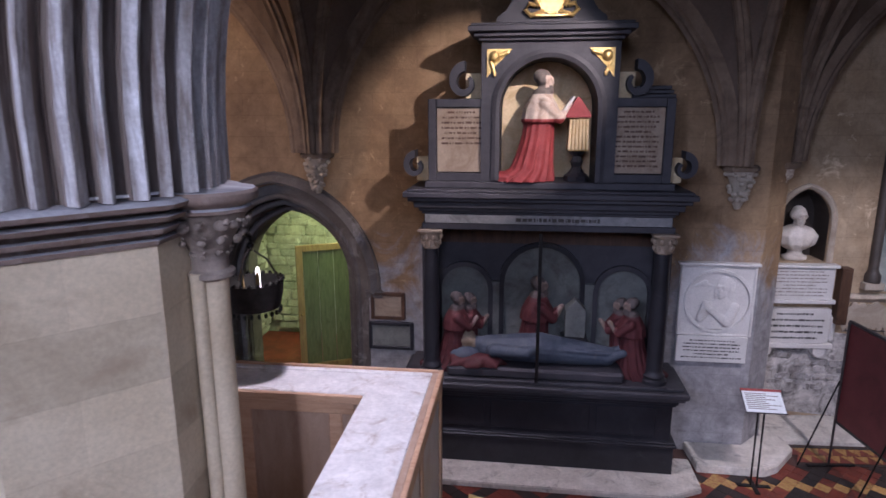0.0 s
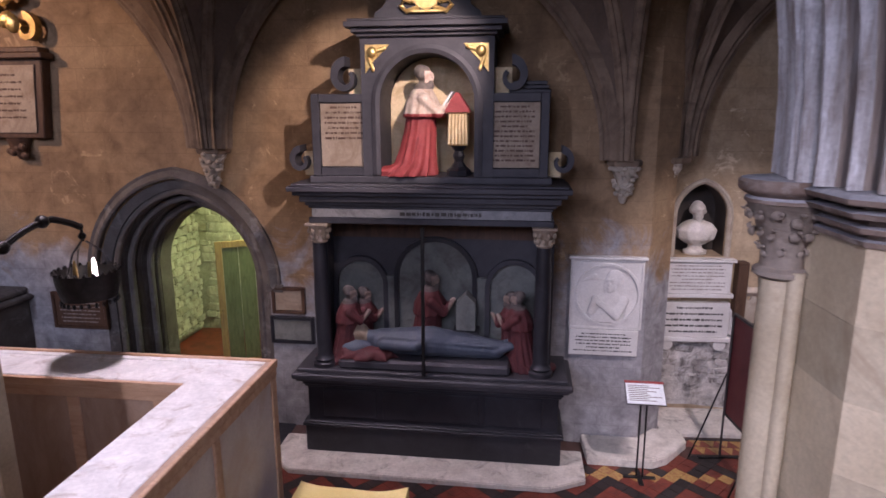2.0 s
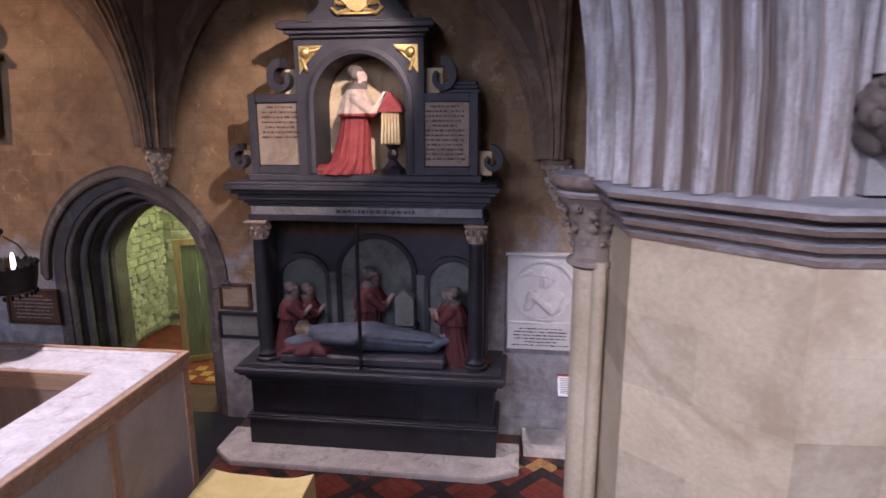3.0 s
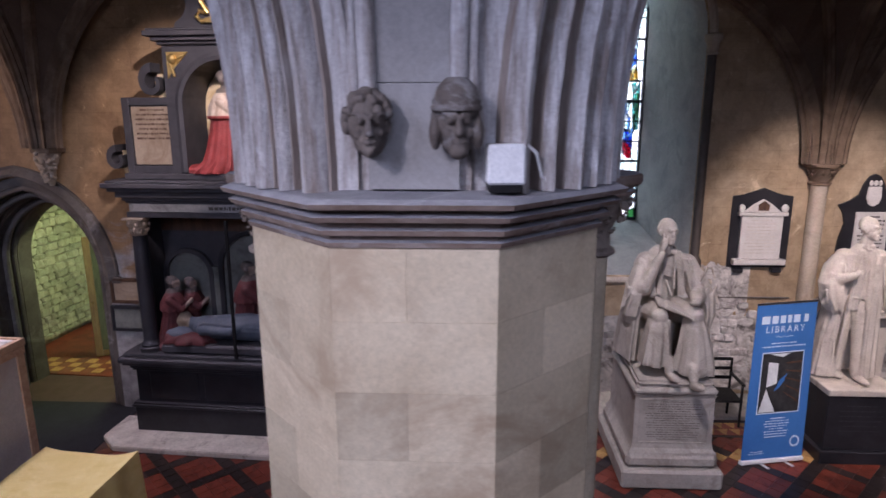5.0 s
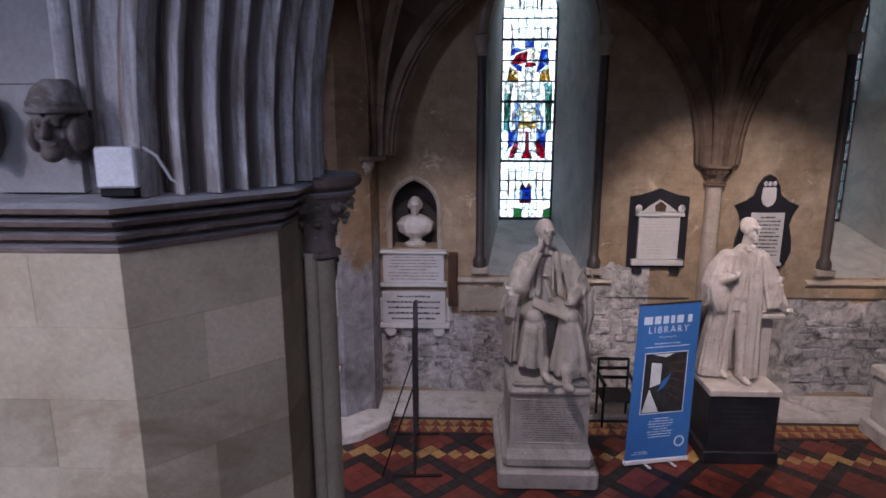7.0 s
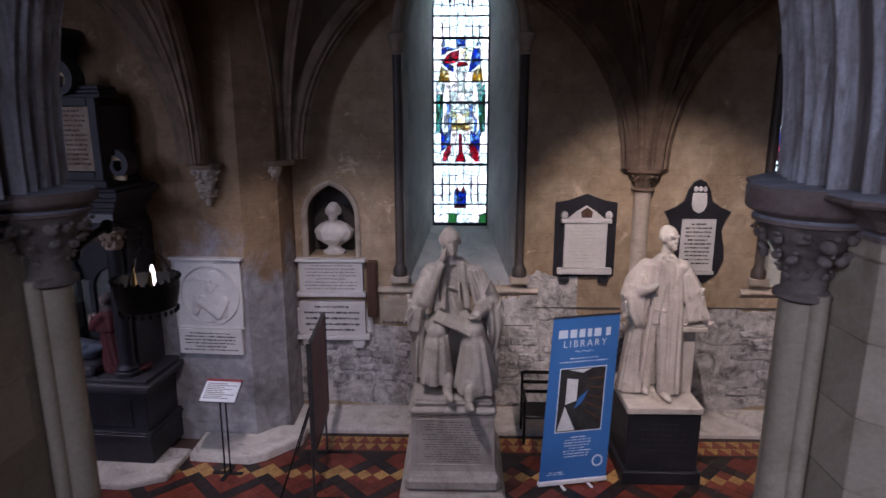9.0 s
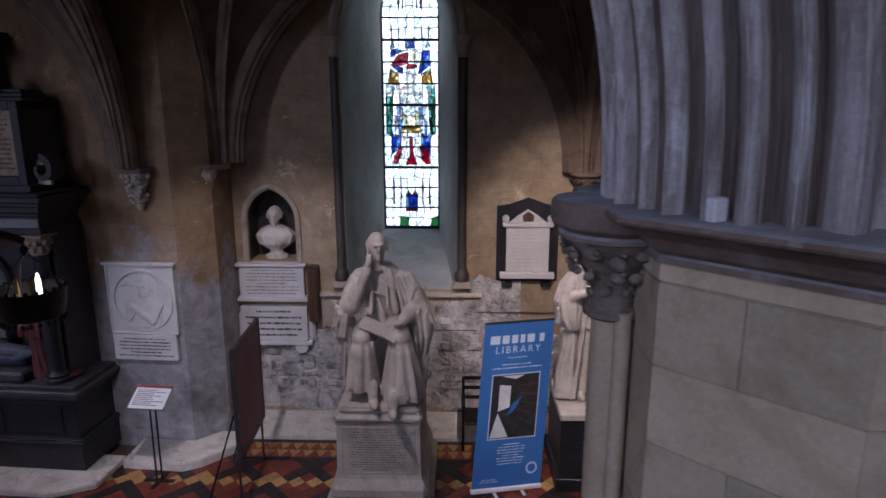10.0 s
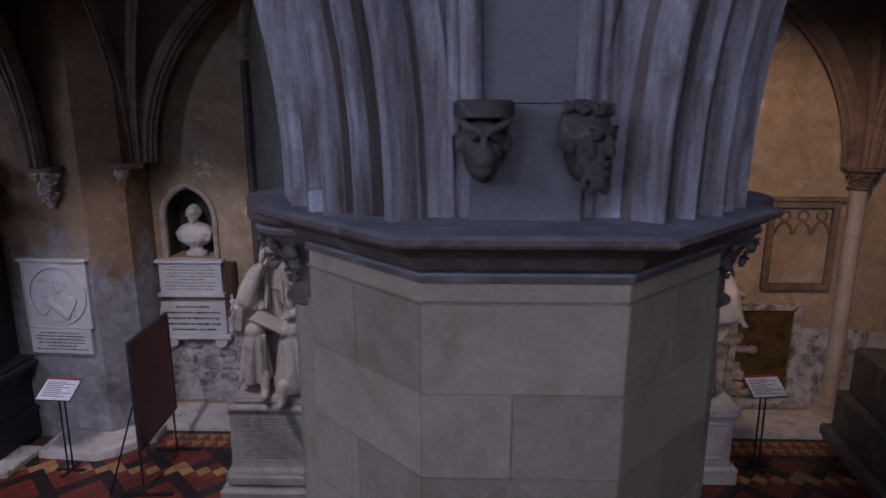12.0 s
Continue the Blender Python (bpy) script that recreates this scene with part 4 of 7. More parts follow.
# carved heads over the pier ledges
def corbel_head(kind, seed):
    """One small carved head: curls, a round banded cap, a flat-capped grotesque or a bearded man turned aside."""
    rh = random.Random(seed)
    turn = {"man": 30, "curls": 16, "cap": 8}.get(kind, 0)
    bl = [b for i, b in enumerate(head((0, 0, 0), 1.0, -90 + turn, kind != "beast", False)) if i != 10]
    bl += [E((0, 0.09, -0.03), (0.08, 0.10, 0.11))]
    m = Matrix.Rotation(radians(turn), 3, "Z")

    def on(x, y, z):
        return tuple(m @ Vector((x, y, z)))
    for sx in (-1, 1):
        bl += [C(on(sx * 0.015, -0.094, 0.040), on(sx * 0.062, -0.070, 0.046), 0.010, 0.009), E(on(sx * 0.036, -0.078, 0.014), (0.017, 0.012, 0.010)), E(on(sx * 0.045, -0.058, -0.032), (0.022, 0.020, 0.024))]
    bl += [C(on(-0.026, -0.086, -0.062), on(0.026, -0.086, -0.062), 0.009, 0.009), C(on(-0.020, -0.082, -0.082), on(0.020, -0.082, -0.082), 0.010, 0.010), C(on(0, -0.09, 0.035), on(0, -0.112, -0.028), 0.010, 0.018)]
    if kind == "curls":
        for q in range(60):
            a, b = rh.uniform(0, 2 * math.pi), rh.uniform(0.1, 1.45)
            v = Vector((0.1 * math.cos(a) * math.cos(b), 0.1 * math.sin(a) * math.cos(b) + 0.02, 0.02 + 0.115 * math.sin(b)))
            if v.y > -0.055 or v.z > 0.09:
                bl.append(E(tuple(v), rh.uniform(0.014, 0.024)))
    elif kind == "cap":
        bl += [robe([(0.055, 0, 0.0, 0.108, 0.112), (0.075, 0, 0.0, 0.112, 0.116), (0.08, 0, 0.0, 0.102, 0.108), (0.10, 0, 0, 0.106, 0.110), (0.105, 0, 0, 0.098, 0.104), (0.15, 0, 0.01, 0.085, 0.09), (0.19, 0, 0.02, 0.045, 0.05)], 5, 0.004)]
        bl += [E((sx * 0.09, -0.01, -0.03), (0.03, 0.05, 0.07)) for sx in (-1, 1)] + [E(on(0, -0.07, -0.10), (0.045, 0.04, 0.035))]
    elif kind == "beast":
        bl += [robe([(0.075, 0, 0, 0.112, 0.116), (0.12, 0, 0, 0.114, 0.118), (0.13, 0, 0, 0.10, 0.1)], 5, 0.008), E((0, -0.105, -0.045), (0.045, 0.04, 0.04)), E((0, -0.095, -0.085), (0.035, 0.035, 0.03))]
        bl += [C((sx * 0.012, -0.10, 0.03), (sx * 0.085, -0.07, 0.06), 0.014, 0.012) for sx in (-1, 1)]
    else:
        for q in range(40):
            a, h = rh.uniform(-1.15, 1.15), rh.uniform(-0.15, -0.06)
            bl.append(E(on(0.07 * math.sin(a), -0.07 * math.cos(a) - 0.005, h), (0.012, 0.012, 0.024)))
        for q in range(30):
            a = rh.uniform(-2.6, 2.6)
            bl.append(E(on(0.09 * math.sin(a), -0.075 * math.cos(a) + 0.01, rh.uniform(0.09, 0.12)), rh.uniform(0.009, 0.014)))
    me = skin(bl, 0.0045, 1)
    me.materials.append(HEADSTONE)
    me.name = "carved_head"
    return me


for k in range(3):
    for sx, kind in zip((-1, 1), HEADS[k][1:]):
        ob = new("carved_head", corbel_head(kind, 50 + 2 * k + sx))
        ob.parent = scene.objects["pier_%d" % (k + 1)]
        ob.matrix_local = pose(sx * 0.150 + 0.018 if k == 2 else sx * 0.16, 1.735 - PIER_Y, SPRING + (0.285 if k == 2 else 0.24)) @ Matrix.Diagonal((0.76, 0.85, 0.88, 1) if k == 2 else (0.82, 0.88, 0.86, 1))
        tagged(ob, "sooty carved stone corbel head")


def bars(bm, x0, x1, z0, z1, rows, y, seed, fill=0.9, h=0.5, t=0.003):
    """Unreadable lines of writing as short raised strips on a face towards -y."""
    r = random.Random(seed)
    step = (z1 - z0) / rows
    for i in range(rows):
        zc = z1 - (i + 0.5) * step
        w = (x1 - x0) * fill * (r.uniform(0.88, 1.0) if i % 4 else r.uniform(0.5, 0.85))
        x = (x0 + x1) / 2 - w / 2
        end = x + w
        while x < end - 0.01:
            l = min(r.choice((0.012, 0.02, 0.03, 0.045, 0.07)) * r.uniform(0.8, 1.2), end - x)
            box(bm, x, x + l, y - t, y, zc - step * h * r.uniform(0.30, 0.46), zc + step * h * r.uniform(0.30, 0.50))
            x += l + r.uniform(0.007, 0.018)


def frame_boxes(bm, x0, x1, z0, z1, w, y0, y1, bevel=0.006):
    box(bm, x0, x0 + w, y0, y1, z0, z1, bevel)
    box(bm, x1 - w, x1, y0, y1, z0, z1, bevel)
    box(bm, x0 + w + 0.001, x1 - w - 0.001, y0, y1, z0, z0 + w, bevel)
    box(bm, x0 + w + 0.001, x1 - w - 0.001, y0, y1, z1 - w, z1, bevel)


# ---- the black wall monument ----
mon = thing("wall_monument", WALL_L, "tall black and grey painted wall tomb with columns and gilded crest", "monument")
bm = bmesh.new()
box(bm, -0.86, 2.33, -0.74, 0, 0.075, 0.46, 0.008)
box(bm, -0.82, 2.29, -0.70, 0, 0.461, 0.98, 0.008)
part("pedestal", bm, BLACK, mon, "dull black marble pedestal")
for x0, x1 in ((-0.62, 0.06), (0.14, 1.33), (1.41, 2.1)):
    bm = bmesh.new()
    box(bm, x0, x1, -0.714, -0.699, 0.55, 0.92, 0.006)
    part("pedestal_panel", bm, BLACK, mon)
for zz, yy, h in ((0.43, -0.77, 0.035), (0.465, -0.755, 0.03), (0.95, -0.73, 0.03), (0.985, -0.75, 0.05)):
    bm = bmesh.new()
    box(bm, -0.12 + yy, 1.47 + 0.12 - yy, yy, 0, zz, zz + h, 0.008)
    part("moulding", bm, BLACK, mon)
for nm, d, z0, z1, bv in (("slab_moulding", 0.82, 1.05, 1.09, 0.01), ("table_slab", 0.86, 1.091, 1.17, 0.02), ("slab_top", 0.80, 1.171, 1.215, 0.01)):
    bm = bmesh.new()
    box(bm, -0.11 - d, 1.58 + d, -d, 0, z0, z1, bv)
    part(nm, bm, SLATE, mon)
# back of the recess with three round-headed panels
for nm, x0, x1, y0, y1 in (("recess_back", -0.72, 2.18, -0.1, 0), ("recess_side", -0.72, -0.60, -0.55, -0.101), ("recess_side", 2.06, 2.18, -0.55, -0.101)):
    bm = bmesh.new()
    box(bm, x0, x1, y0, y1, 1.216, 3.02)
    part(nm, bm, SLATE, mon)


def round_head(cx, half, z0, spring, n=12):
    return [(cx - half, z0), (cx + half, z0)] + [(cx + half * math.cos(math.pi * i / n), spring + half * math.sin(math.pi * i / n)) for i in range(n + 1)]


for cx, half, sp in ((-0.24, 0.33, 2.15), (0.73, 0.50, 2.25), (1.72, 0.33, 2.15)):
    bm = bmesh.new()
    prism(bm, round_head(cx, half, 1.22, sp), -0.125, -0.101, "y")
    part("niche_panel", bm, NICHE, mon, "pale green-grey round-headed panel")
    bm = bmesh.new()
    pts = [(cx - half, -0.14, 1.22)] + [(cx + half * math.cos(math.pi - math.pi * i / 14), -0.14, sp + half * math.sin(math.pi * i / 14)) for i in range(15)] + [(cx + half, -0.14, 1.22)]
    sweep(bm, pts, [(-0.03, -0.03), (-0.03, 0.04), (0.03, 0.04), (0.03, -0.03)], (0, -1, 0))
    part("niche_arch", bm, BLACK if half > 0.4 else SLATE, mon)
for x0, x1 in ((0.105, 0.215), (1.245, 1.375)):
    bm = bmesh.new()
    box(bm, x0, x1, -0.165, -0.101, 1.22, 2.26, 0.004)
    part("pilaster", bm, NICHE, mon, "flat pale green-grey pilaster")
bm = bmesh.new()
box(bm, -0.60, 2.06, -0.115, -0.1005, 2.75, 3.02)
part("lintel", bm, DARKWOOD, mon)
for cx in (-0.60, 2.06):
    bm = bmesh.new()
    lathe(bm, [(0.15, 1.216), (0.15, 1.26), (0.12, 1.28), (0.13, 1.31), (0.10, 1.34), (0.094, 1.38), (0.098, 2.0), (0.085, 2.78)], 20, (cx, -0.62, 0))
    part("column", bm, BLACK, mon, "", True)
    bm = bmesh.new()
    lathe(bm, [(0.085, 2.781), (0.10, 2.80), (0.088, 2.82), (0.095, 2.9), (0.14, 2.99)], 18, (cx, -0.62, 0))
    for row in range(2):
        for i in range(8):
            a = 2 * math.pi * (i + row * 0.5) / 8
            ball(bm, (cx + (0.10 + 0.02 * row) * math.cos(a), -0.62 + (0.10 + 0.02 * row) * math.sin(a), 2.85 + 0.075 * row), (0.026, 0.026, 0.036), (0, 0, 0), 6)
    box(bm, cx - 0.14, cx + 0.14, -0.76, -0.48, 2.991, 3.02, 0.004)
    part("column_capital", bm, PARCH, mon, "pale carved leaf capital", True)
bm = bmesh.new()
box(bm, -0.70, 2.16, -0.69, 0, 3.021, 3.09, 0.006)
box(bm, -0.67, 2.13, -0.66, 0, 3.091, 3.20)
part("entablature", bm, SLATE, mon)
bm = bmesh.new()
box(bm, -0.665, 2.125, -0.672, -0.661, 3.093, 3.198, 0.002)
part("frieze_panel", bm, FRIEZE, mon, "worn pale inscribed frieze band")
bm = bmesh.new()
bars(bm, 0.05, 1.7, 3.11, 3.18, 1, -0.673, 3, 1.0, 0.7)
part("lettering", bm, INK, mon)
for i, (d, z0, z1) in enumerate(((0.69, 3.201, 3.235), (0.72, 3.236, 3.28), (0.77, 3.281, 3.36), (0.83, 3.361, 3.41), (0.88, 3.411, 3.47), (0.84, 3.471, 3.50))):
    bm = bmesh.new()
    box(bm, -d - 0.01, 1.46 + d, -d, 0, z0, z1, 0.008)
    part("cornice_moulding", bm, SLATE, mon)
# upper stage
bm = bmesh.new()
box(bm, -0.66, 2.12, -0.70, 0, 3.501, 3.58, 0.01)
part("upper_plinth", bm, SLATE, mon)
for x0, x1 in ((-0.62, 0.13), (1.31, 2.07)):
    bm = bmesh.new()
    box(bm, x0, x1, -0.60, 0, 3.581, 4.42, 0.01)
    frame_boxes(bm, x0, x1, 3.582, 4.50, 0.095, -0.67, -0.601)
    part("plaque_frame", bm, SLATE, mon)
    bm = bmesh.new()
    box(bm, x0 + 0.1, x1 - 0.1, -0.64, -0.602, 3.685, 4.40, 0.003)
    pl = part("inscription_plaque", bm, PARCH, mon, "buff stone plaque with black-letter inscription")
    bm = bmesh.new()
    if x0 < 0:
        bars(bm, x0 + 0.13, x1 - 0.13, 3.98, 4.38, 7, -0.641, 11, 0.96, 0.5)
    else:
        bars(bm, x0 + 0.13, x1 - 0.13, 3.74, 4.38, 12, -0.641, 12, 0.96, 0.5)
    part("lettering", bm, DARKWOOD, pl)
bm = bmesh.new()
ctr, hw, sp = 0.72, 0.535, 4.40
arc = [(ctr + hw * math.cos(math.pi - math.pi * i / 18), sp + hw * math.sin(math.pi * i / 18)) for i in range(19)]
prism(bm, [(-0.02, 3.581), (ctr - hw, 3.581)] + arc + [(ctr + hw, 3.581), (1.46, 3.581), (1.46, 5.10), (-0.02, 5.10)], -0.68, -0.03, "y")
box(bm, -0.02, 1.46, -0.029, 0, 3.581, 5.10)
part("arch_block", bm, SLATE, mon, "dark slate block with a round-arched niche")
bm = bmesh.new()
prism(bm, round_head(ctr, hw - 0.01, 3.585, sp), -0.13, -0.031, "y")
part("niche_back", bm, OCHRE, mon, "ochre painted niche back")
bm = bmesh.new()
sweep(bm, [(x, -0.69, z) for x, z in [(ctr - hw - 0.04, 3.6)] + [(ctr + (hw + 0.04) * math.cos(math.pi - math.pi * i / 18), sp + (hw + 0.04) * math.sin(math.pi * i / 18)) for i in range(19)] + [(ctr + hw + 0.04, 3.6)]],
      [(-0.045, -0.02), (-0.045, 0.015), (0, 0.03), (0.045, 0.015), (0.045, -0.02)], (0, -1, 0))
part("arch_band", bm, SLATE, mon)
for sx in (-1, 1):
    bm = bmesh.new()
    x0 = ctr + sx * 0.68
    prism(bm, [(x0, 4.72), (x0, 5.02), (x0 - sx * 0.27, 5.02), (x0 - sx * 0.17, 4.92), (x0 - sx * 0.09, 4.84)][::sx], -0.70, -0.681, "y")
    ball(bm, (x0 - sx * 0.08, -0.72, 4.94), (0.055, 0.04, 0.06), (0, 0, 0), 12)
    for q in range(5):
        ball(bm, (x0 - sx * (0.12 + 0.025 * q), -0.712, 4.95 + 0.008 * q), (0.03, 0.014, 0.022), (0, 30 * sx, 0), 8)
        ball(bm, (x0 - sx * (0.04 + 0.012 * q), -0.712, 4.88 - 0.03 * q), (0.02, 0.014, 0.03), (0, 0, 0), 8)
    part("gilded_cherub", bm, GOLD, mon, "small gilded winged ornament", True)
for d, z0, z1 in ((0.03, 5.101, 5.14), (0.08, 5.141, 5.19), (0.14, 5.191, 5.25), (0.11, 5.251, 5.28)):
    bm = bmesh.new()
    box(bm, -0.02 - d, 1.46 + d, -0.70 - d, 0, z0, z1, 0.008)
    part("cornice_moulding", bm, SLATE, mon)
bm = bmesh.new()
ped = [(0.12, 5.281), (0.14, 5.36), (0.24, 5.42), (0.30, 5.52), (0.30, 5.68), (0.22, 5.74), (0.26, 5.84), (0.40, 5.9), (0.46, 6.05), (0.58, 6.16)]
prism(bm, ped + [(1.44 - x, z) for x, z in ped[::-1]], -0.62, -0.05, "y", 0.006)
part("pediment", bm, SLATE, mon, "shaped dark slate pediment")
bm = bmesh.new()
for sx in (-1, 1):
    tube(bm, [(ctr + sx * 0.08, -0.66, 5.40), (ctr + sx * 0.22, -0.66, 5.36), (ctr + sx * 0.28, -0.66, 5.42), (ctr + sx * 0.24, -0.66, 5.48), (ctr + sx * 0.17, -0.66, 5.46)], 0.026, 8)
    tube(bm, [(ctr + sx * 0.13, -0.66, 5.45), (ctr + sx * 0.20, -0.68, 5.58), (ctr + sx * 0.13, -0.66, 5.7), (ctr + sx * 0.06, -0.66, 5.74)], 0.03, 8)
prism(bm, [(ctr - 0.12, 5.42), (ctr, 5.37), (ctr + 0.12, 5.42), (ctr + 0.13, 5.66), (ctr - 0.13, 5.66)], -0.67, -0.621, "y", 0.01)
box(bm, ctr - 0.17, ctr + 0.17, -0.68, -0.62, 5.345, 5.372, 0.005)
part("gilded_crest", bm, GOLD, mon, "gilded heraldic crest", True)


def volute(bm, x, z, s, sx, y0=-0.64, y1=-0.42):
    """A flat C-scroll with a bored eye."""
    pts = []
    for i in range(26):
        a = math.pi * (0.5 + 1.75 * i / 25)
        r = s * (0.5 - 0.012 * i)
        pts.append((x - sx * r * math.cos(a) * 0.9, z + r * math.sin(a)))
    inner = []
    for i in range(26):
        a = math.pi * (0.5 + 1.75 * i / 25)
        r = s * (0.5 - 0.012 * i) * 0.52
        inner.append((x - sx * r * math.cos(a) * 0.9, z + r * math.sin(a)))
    rings(bm, [[(a[0], y0, a[1]), (a[0], y1, a[1]), (b[0], y1, b[1]), (b[0], y0, b[1])] for a, b in zip(pts, inner)])


for sx in (-1, 1):
    for vx, vz, vs in ((0.93, 4.68, 0.46), (1.50, 3.75, 0.36)):
        bm = bmesh.new()
        volute(bm, ctr + sx * vx, vz, vs, sx)
        part("scroll", bm, SLATE, mon, "dark slate C-scroll bracket")
        bm = bmesh.new()
        box(bm, min(ctr + sx * (vx - 0.19), ctr + sx * vx), max(ctr + sx * (vx - 0.19), ctr + sx * vx), -0.50, -0.46, vz - vs / 2, vz + 0.10)
        part("scroll_ground", bm, OCHRE, mon)
for k in range(3):
    bm = bmesh.new()
    box(bm, 1.62 + 0.02 * k, 2.08 - 0.02 * k, -0.58 + 0.02 * k, -0.2, 4.501 + 0.045 * k, 4.54 + 0.045 * k, 0.006)
    part("plaque_cap", bm, SLATE, mon)
bm = bmesh.new()
box(bm, 0.66, 0.70, -0.86, -0.83, 1.216, 3.02, 0.004)
part("iron_bar", bm, IRON, mon, "upright iron bar in front of the recess")

# the step below it
bm = bmesh.new()
prism(bm, [(-1.25, -0.92), (-0.95, -1.18), (2.2, -1.20), (2.62, -0.98), (2.62, -0.35), (-1.25, -0.35)], 0.0, 0.075, "z", 0.012)
solid("monument_step", bm, STEP, "worn and stained pale stone step beneath the tomb", "step", m=WALL_L)


def kneeler(x, y, z, s, d, m, label, robe_mat, cape=True):
    """A robed figure kneeling at prayer that faces along +x (d=1) or -x."""
    bl = [robe([(0, -0.14 * d, 0, 0.35, 0.25), (0.05, -0.10 * d, 0, 0.31, 0.24), (0.14, -0.03 * d, 0, 0.235, 0.22), (0.3, 0.0, 0, 0.205, 0.2), (0.5, 0.03 * d, 0, 0.18, 0.185), (0.75, 0.05 * d, 0, 0.16, 0.17), (0.9, 0.06 * d, 0, 0.14, 0.16)], 15, 0.07),
          robe([(0.66, 0.05 * d, 0, 0.21, 0.23), (0.8, 0.06 * d, 0, 0.2, 0.22), (0.92, 0.06 * d, 0, 0.14, 0.17), (0.99, 0.06 * d, 0, 0.09, 0.1)], 12, 0.03),
          C((0.10 * d, -0.18, 0.86), (0.26 * d, -0.13, 0.70), 0.075, 0.06), C((0.26 * d, -0.13, 0.70), (0.35 * d, -0.03, 0.80), 0.055, 0.035),
          C((0.10 * d, 0.18, 0.86), (0.26 * d, 0.13, 0.70), 0.075, 0.06), C((0.26 * d, 0.13, 0.70), (0.35 * d, 0.02, 0.80), 0.055, 0.035),
          E((0.37 * d, 0, 0.83), (0.05, 0.025, 0.04), (0, -40 * d, 0)), E((-0.33 * d, 0, 0.05), (0.2, 0.2, 0.06))]
    bl += head((0.09 * d, 0, 1.11), 0.95, 0 if d > 0 else 180, True, False) + [E((0.155 * d, 0, 1.0), (0.04, 0.045, 0.055)), E((0.06 * d, 0, 0.99), (0.1, 0.11, 0.04))]

    def pick(c):
        fx = (c.x - 0.09 * d) * d
        if c.z > 0.965:
            return 3 if fx < 0.012 or c.z > 1.165 or c.z < 1.035 or (c.z < 1.06 and fx > 0.05) else 2
        if cape and c.z > 0.70:
            return 2 if c.x * d > 0.31 else 1
        return 2 if c.x * d > 0.32 and c.z > 0.72 else 0
    return figure("statue", bl, [robe_mat, CAPE, SKIN, HAIR] if cape else [robe_mat, robe_mat, SHADEDSKIN, SHADEDHAIR], label, "statue", m @ Matrix.Translation((x, y, z)) @ Matrix.Scale(s, 4), 0.013, pick)


kneeler(0.585, -0.51, 3.582, 1.0, 1, WALL_L, "painted kneeling figure in a red robe and pale cape", REDROBE)
# prayer desk with an open book
desk = thing("prayer_desk", WALL_L @ pose(1.06, -0.50, 3.582), "small painted prayer desk with draped front and open book", "prayer desk")
bm = bmesh.new()
lathe(bm, [(0.14, 0), (0.14, 0.06), (0.09, 0.1), (0.05, 0.16), (0.07, 0.22), (0.05, 0.28), (0.1, 0.34)], 8)
part("pedestal", bm, BLACK, desk)
bm = bmesh.new()
box(bm, -0.11, 0.11, -0.12, 0.12, 0.341, 0.70, 0.006)
part("body", bm, BRASS, desk, "ochre draped cloth front")
for i in range(6):
    bm = bmesh.new()
    tube(bm, [(-0.09 + i * 0.036, -0.125, 0.69), (-0.095 + i * 0.038, -0.13, 0.5), (-0.10 + i * 0.04, -0.135, 0.36)], 0.014, 6)
    part("drapery_fold", bm, OCHRE, desk, "", True)
bm = bmesh.new()
prism(bm, [(-0.16, 0.71), (0.13, 0.71), (0.13, 0.74), (0.0, 0.93), (-0.03, 0.93)], -0.13, 0.13, "y", 0.006)
part("lid", bm, REDROBE, desk)
bm = bmesh.new()
box(bm, -0.13, 0.10, -0.11, 0.11, 0.0, 0.03, 0.006, pose(-0.105, 0, 0.845, 0, -57, 0))
part("book", bm, TABLET, desk, "open pale book")

# recess figures, painted darker for the shade they kneel in
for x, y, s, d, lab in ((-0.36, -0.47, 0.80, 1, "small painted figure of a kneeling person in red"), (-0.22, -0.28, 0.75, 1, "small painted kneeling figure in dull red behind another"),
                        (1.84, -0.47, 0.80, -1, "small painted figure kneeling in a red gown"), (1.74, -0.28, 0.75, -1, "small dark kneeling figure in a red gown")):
    kneeler(x, y, 1.216, s, d, WALL_L, lab, SHADEDRED, cape=False)
kneeler(0.62, -0.30, 1.216, 0.95, 1, WALL_L, "kneeling figure in dark red and black before a desk", SHADEDRED, cape=False)
desk2 = thing("prayer_desk", WALL_L @ pose(1.14, -0.30, 1.216), "dark prayer desk with a pale book inside the tomb recess", "prayer desk")
bm = bmesh.new()
box(bm, -0.13, 0.13, -0.12, 0.12, 0, 0.36, 0.01)
box(bm, -0.16, 0.16, -0.14, 0.14, 0.361, 0.42, 0.01)
part("body", bm, BLACK, desk2)
bm = bmesh.new()
prism(bm, [(-0.12, 0.43), (0.12, 0.43), (0.12, 0.78), (0, 0.9), (-0.12, 0.78)], -0.1, 0.1, "y", 0.006)
part("book_rest", bm, NICHE, desk2)

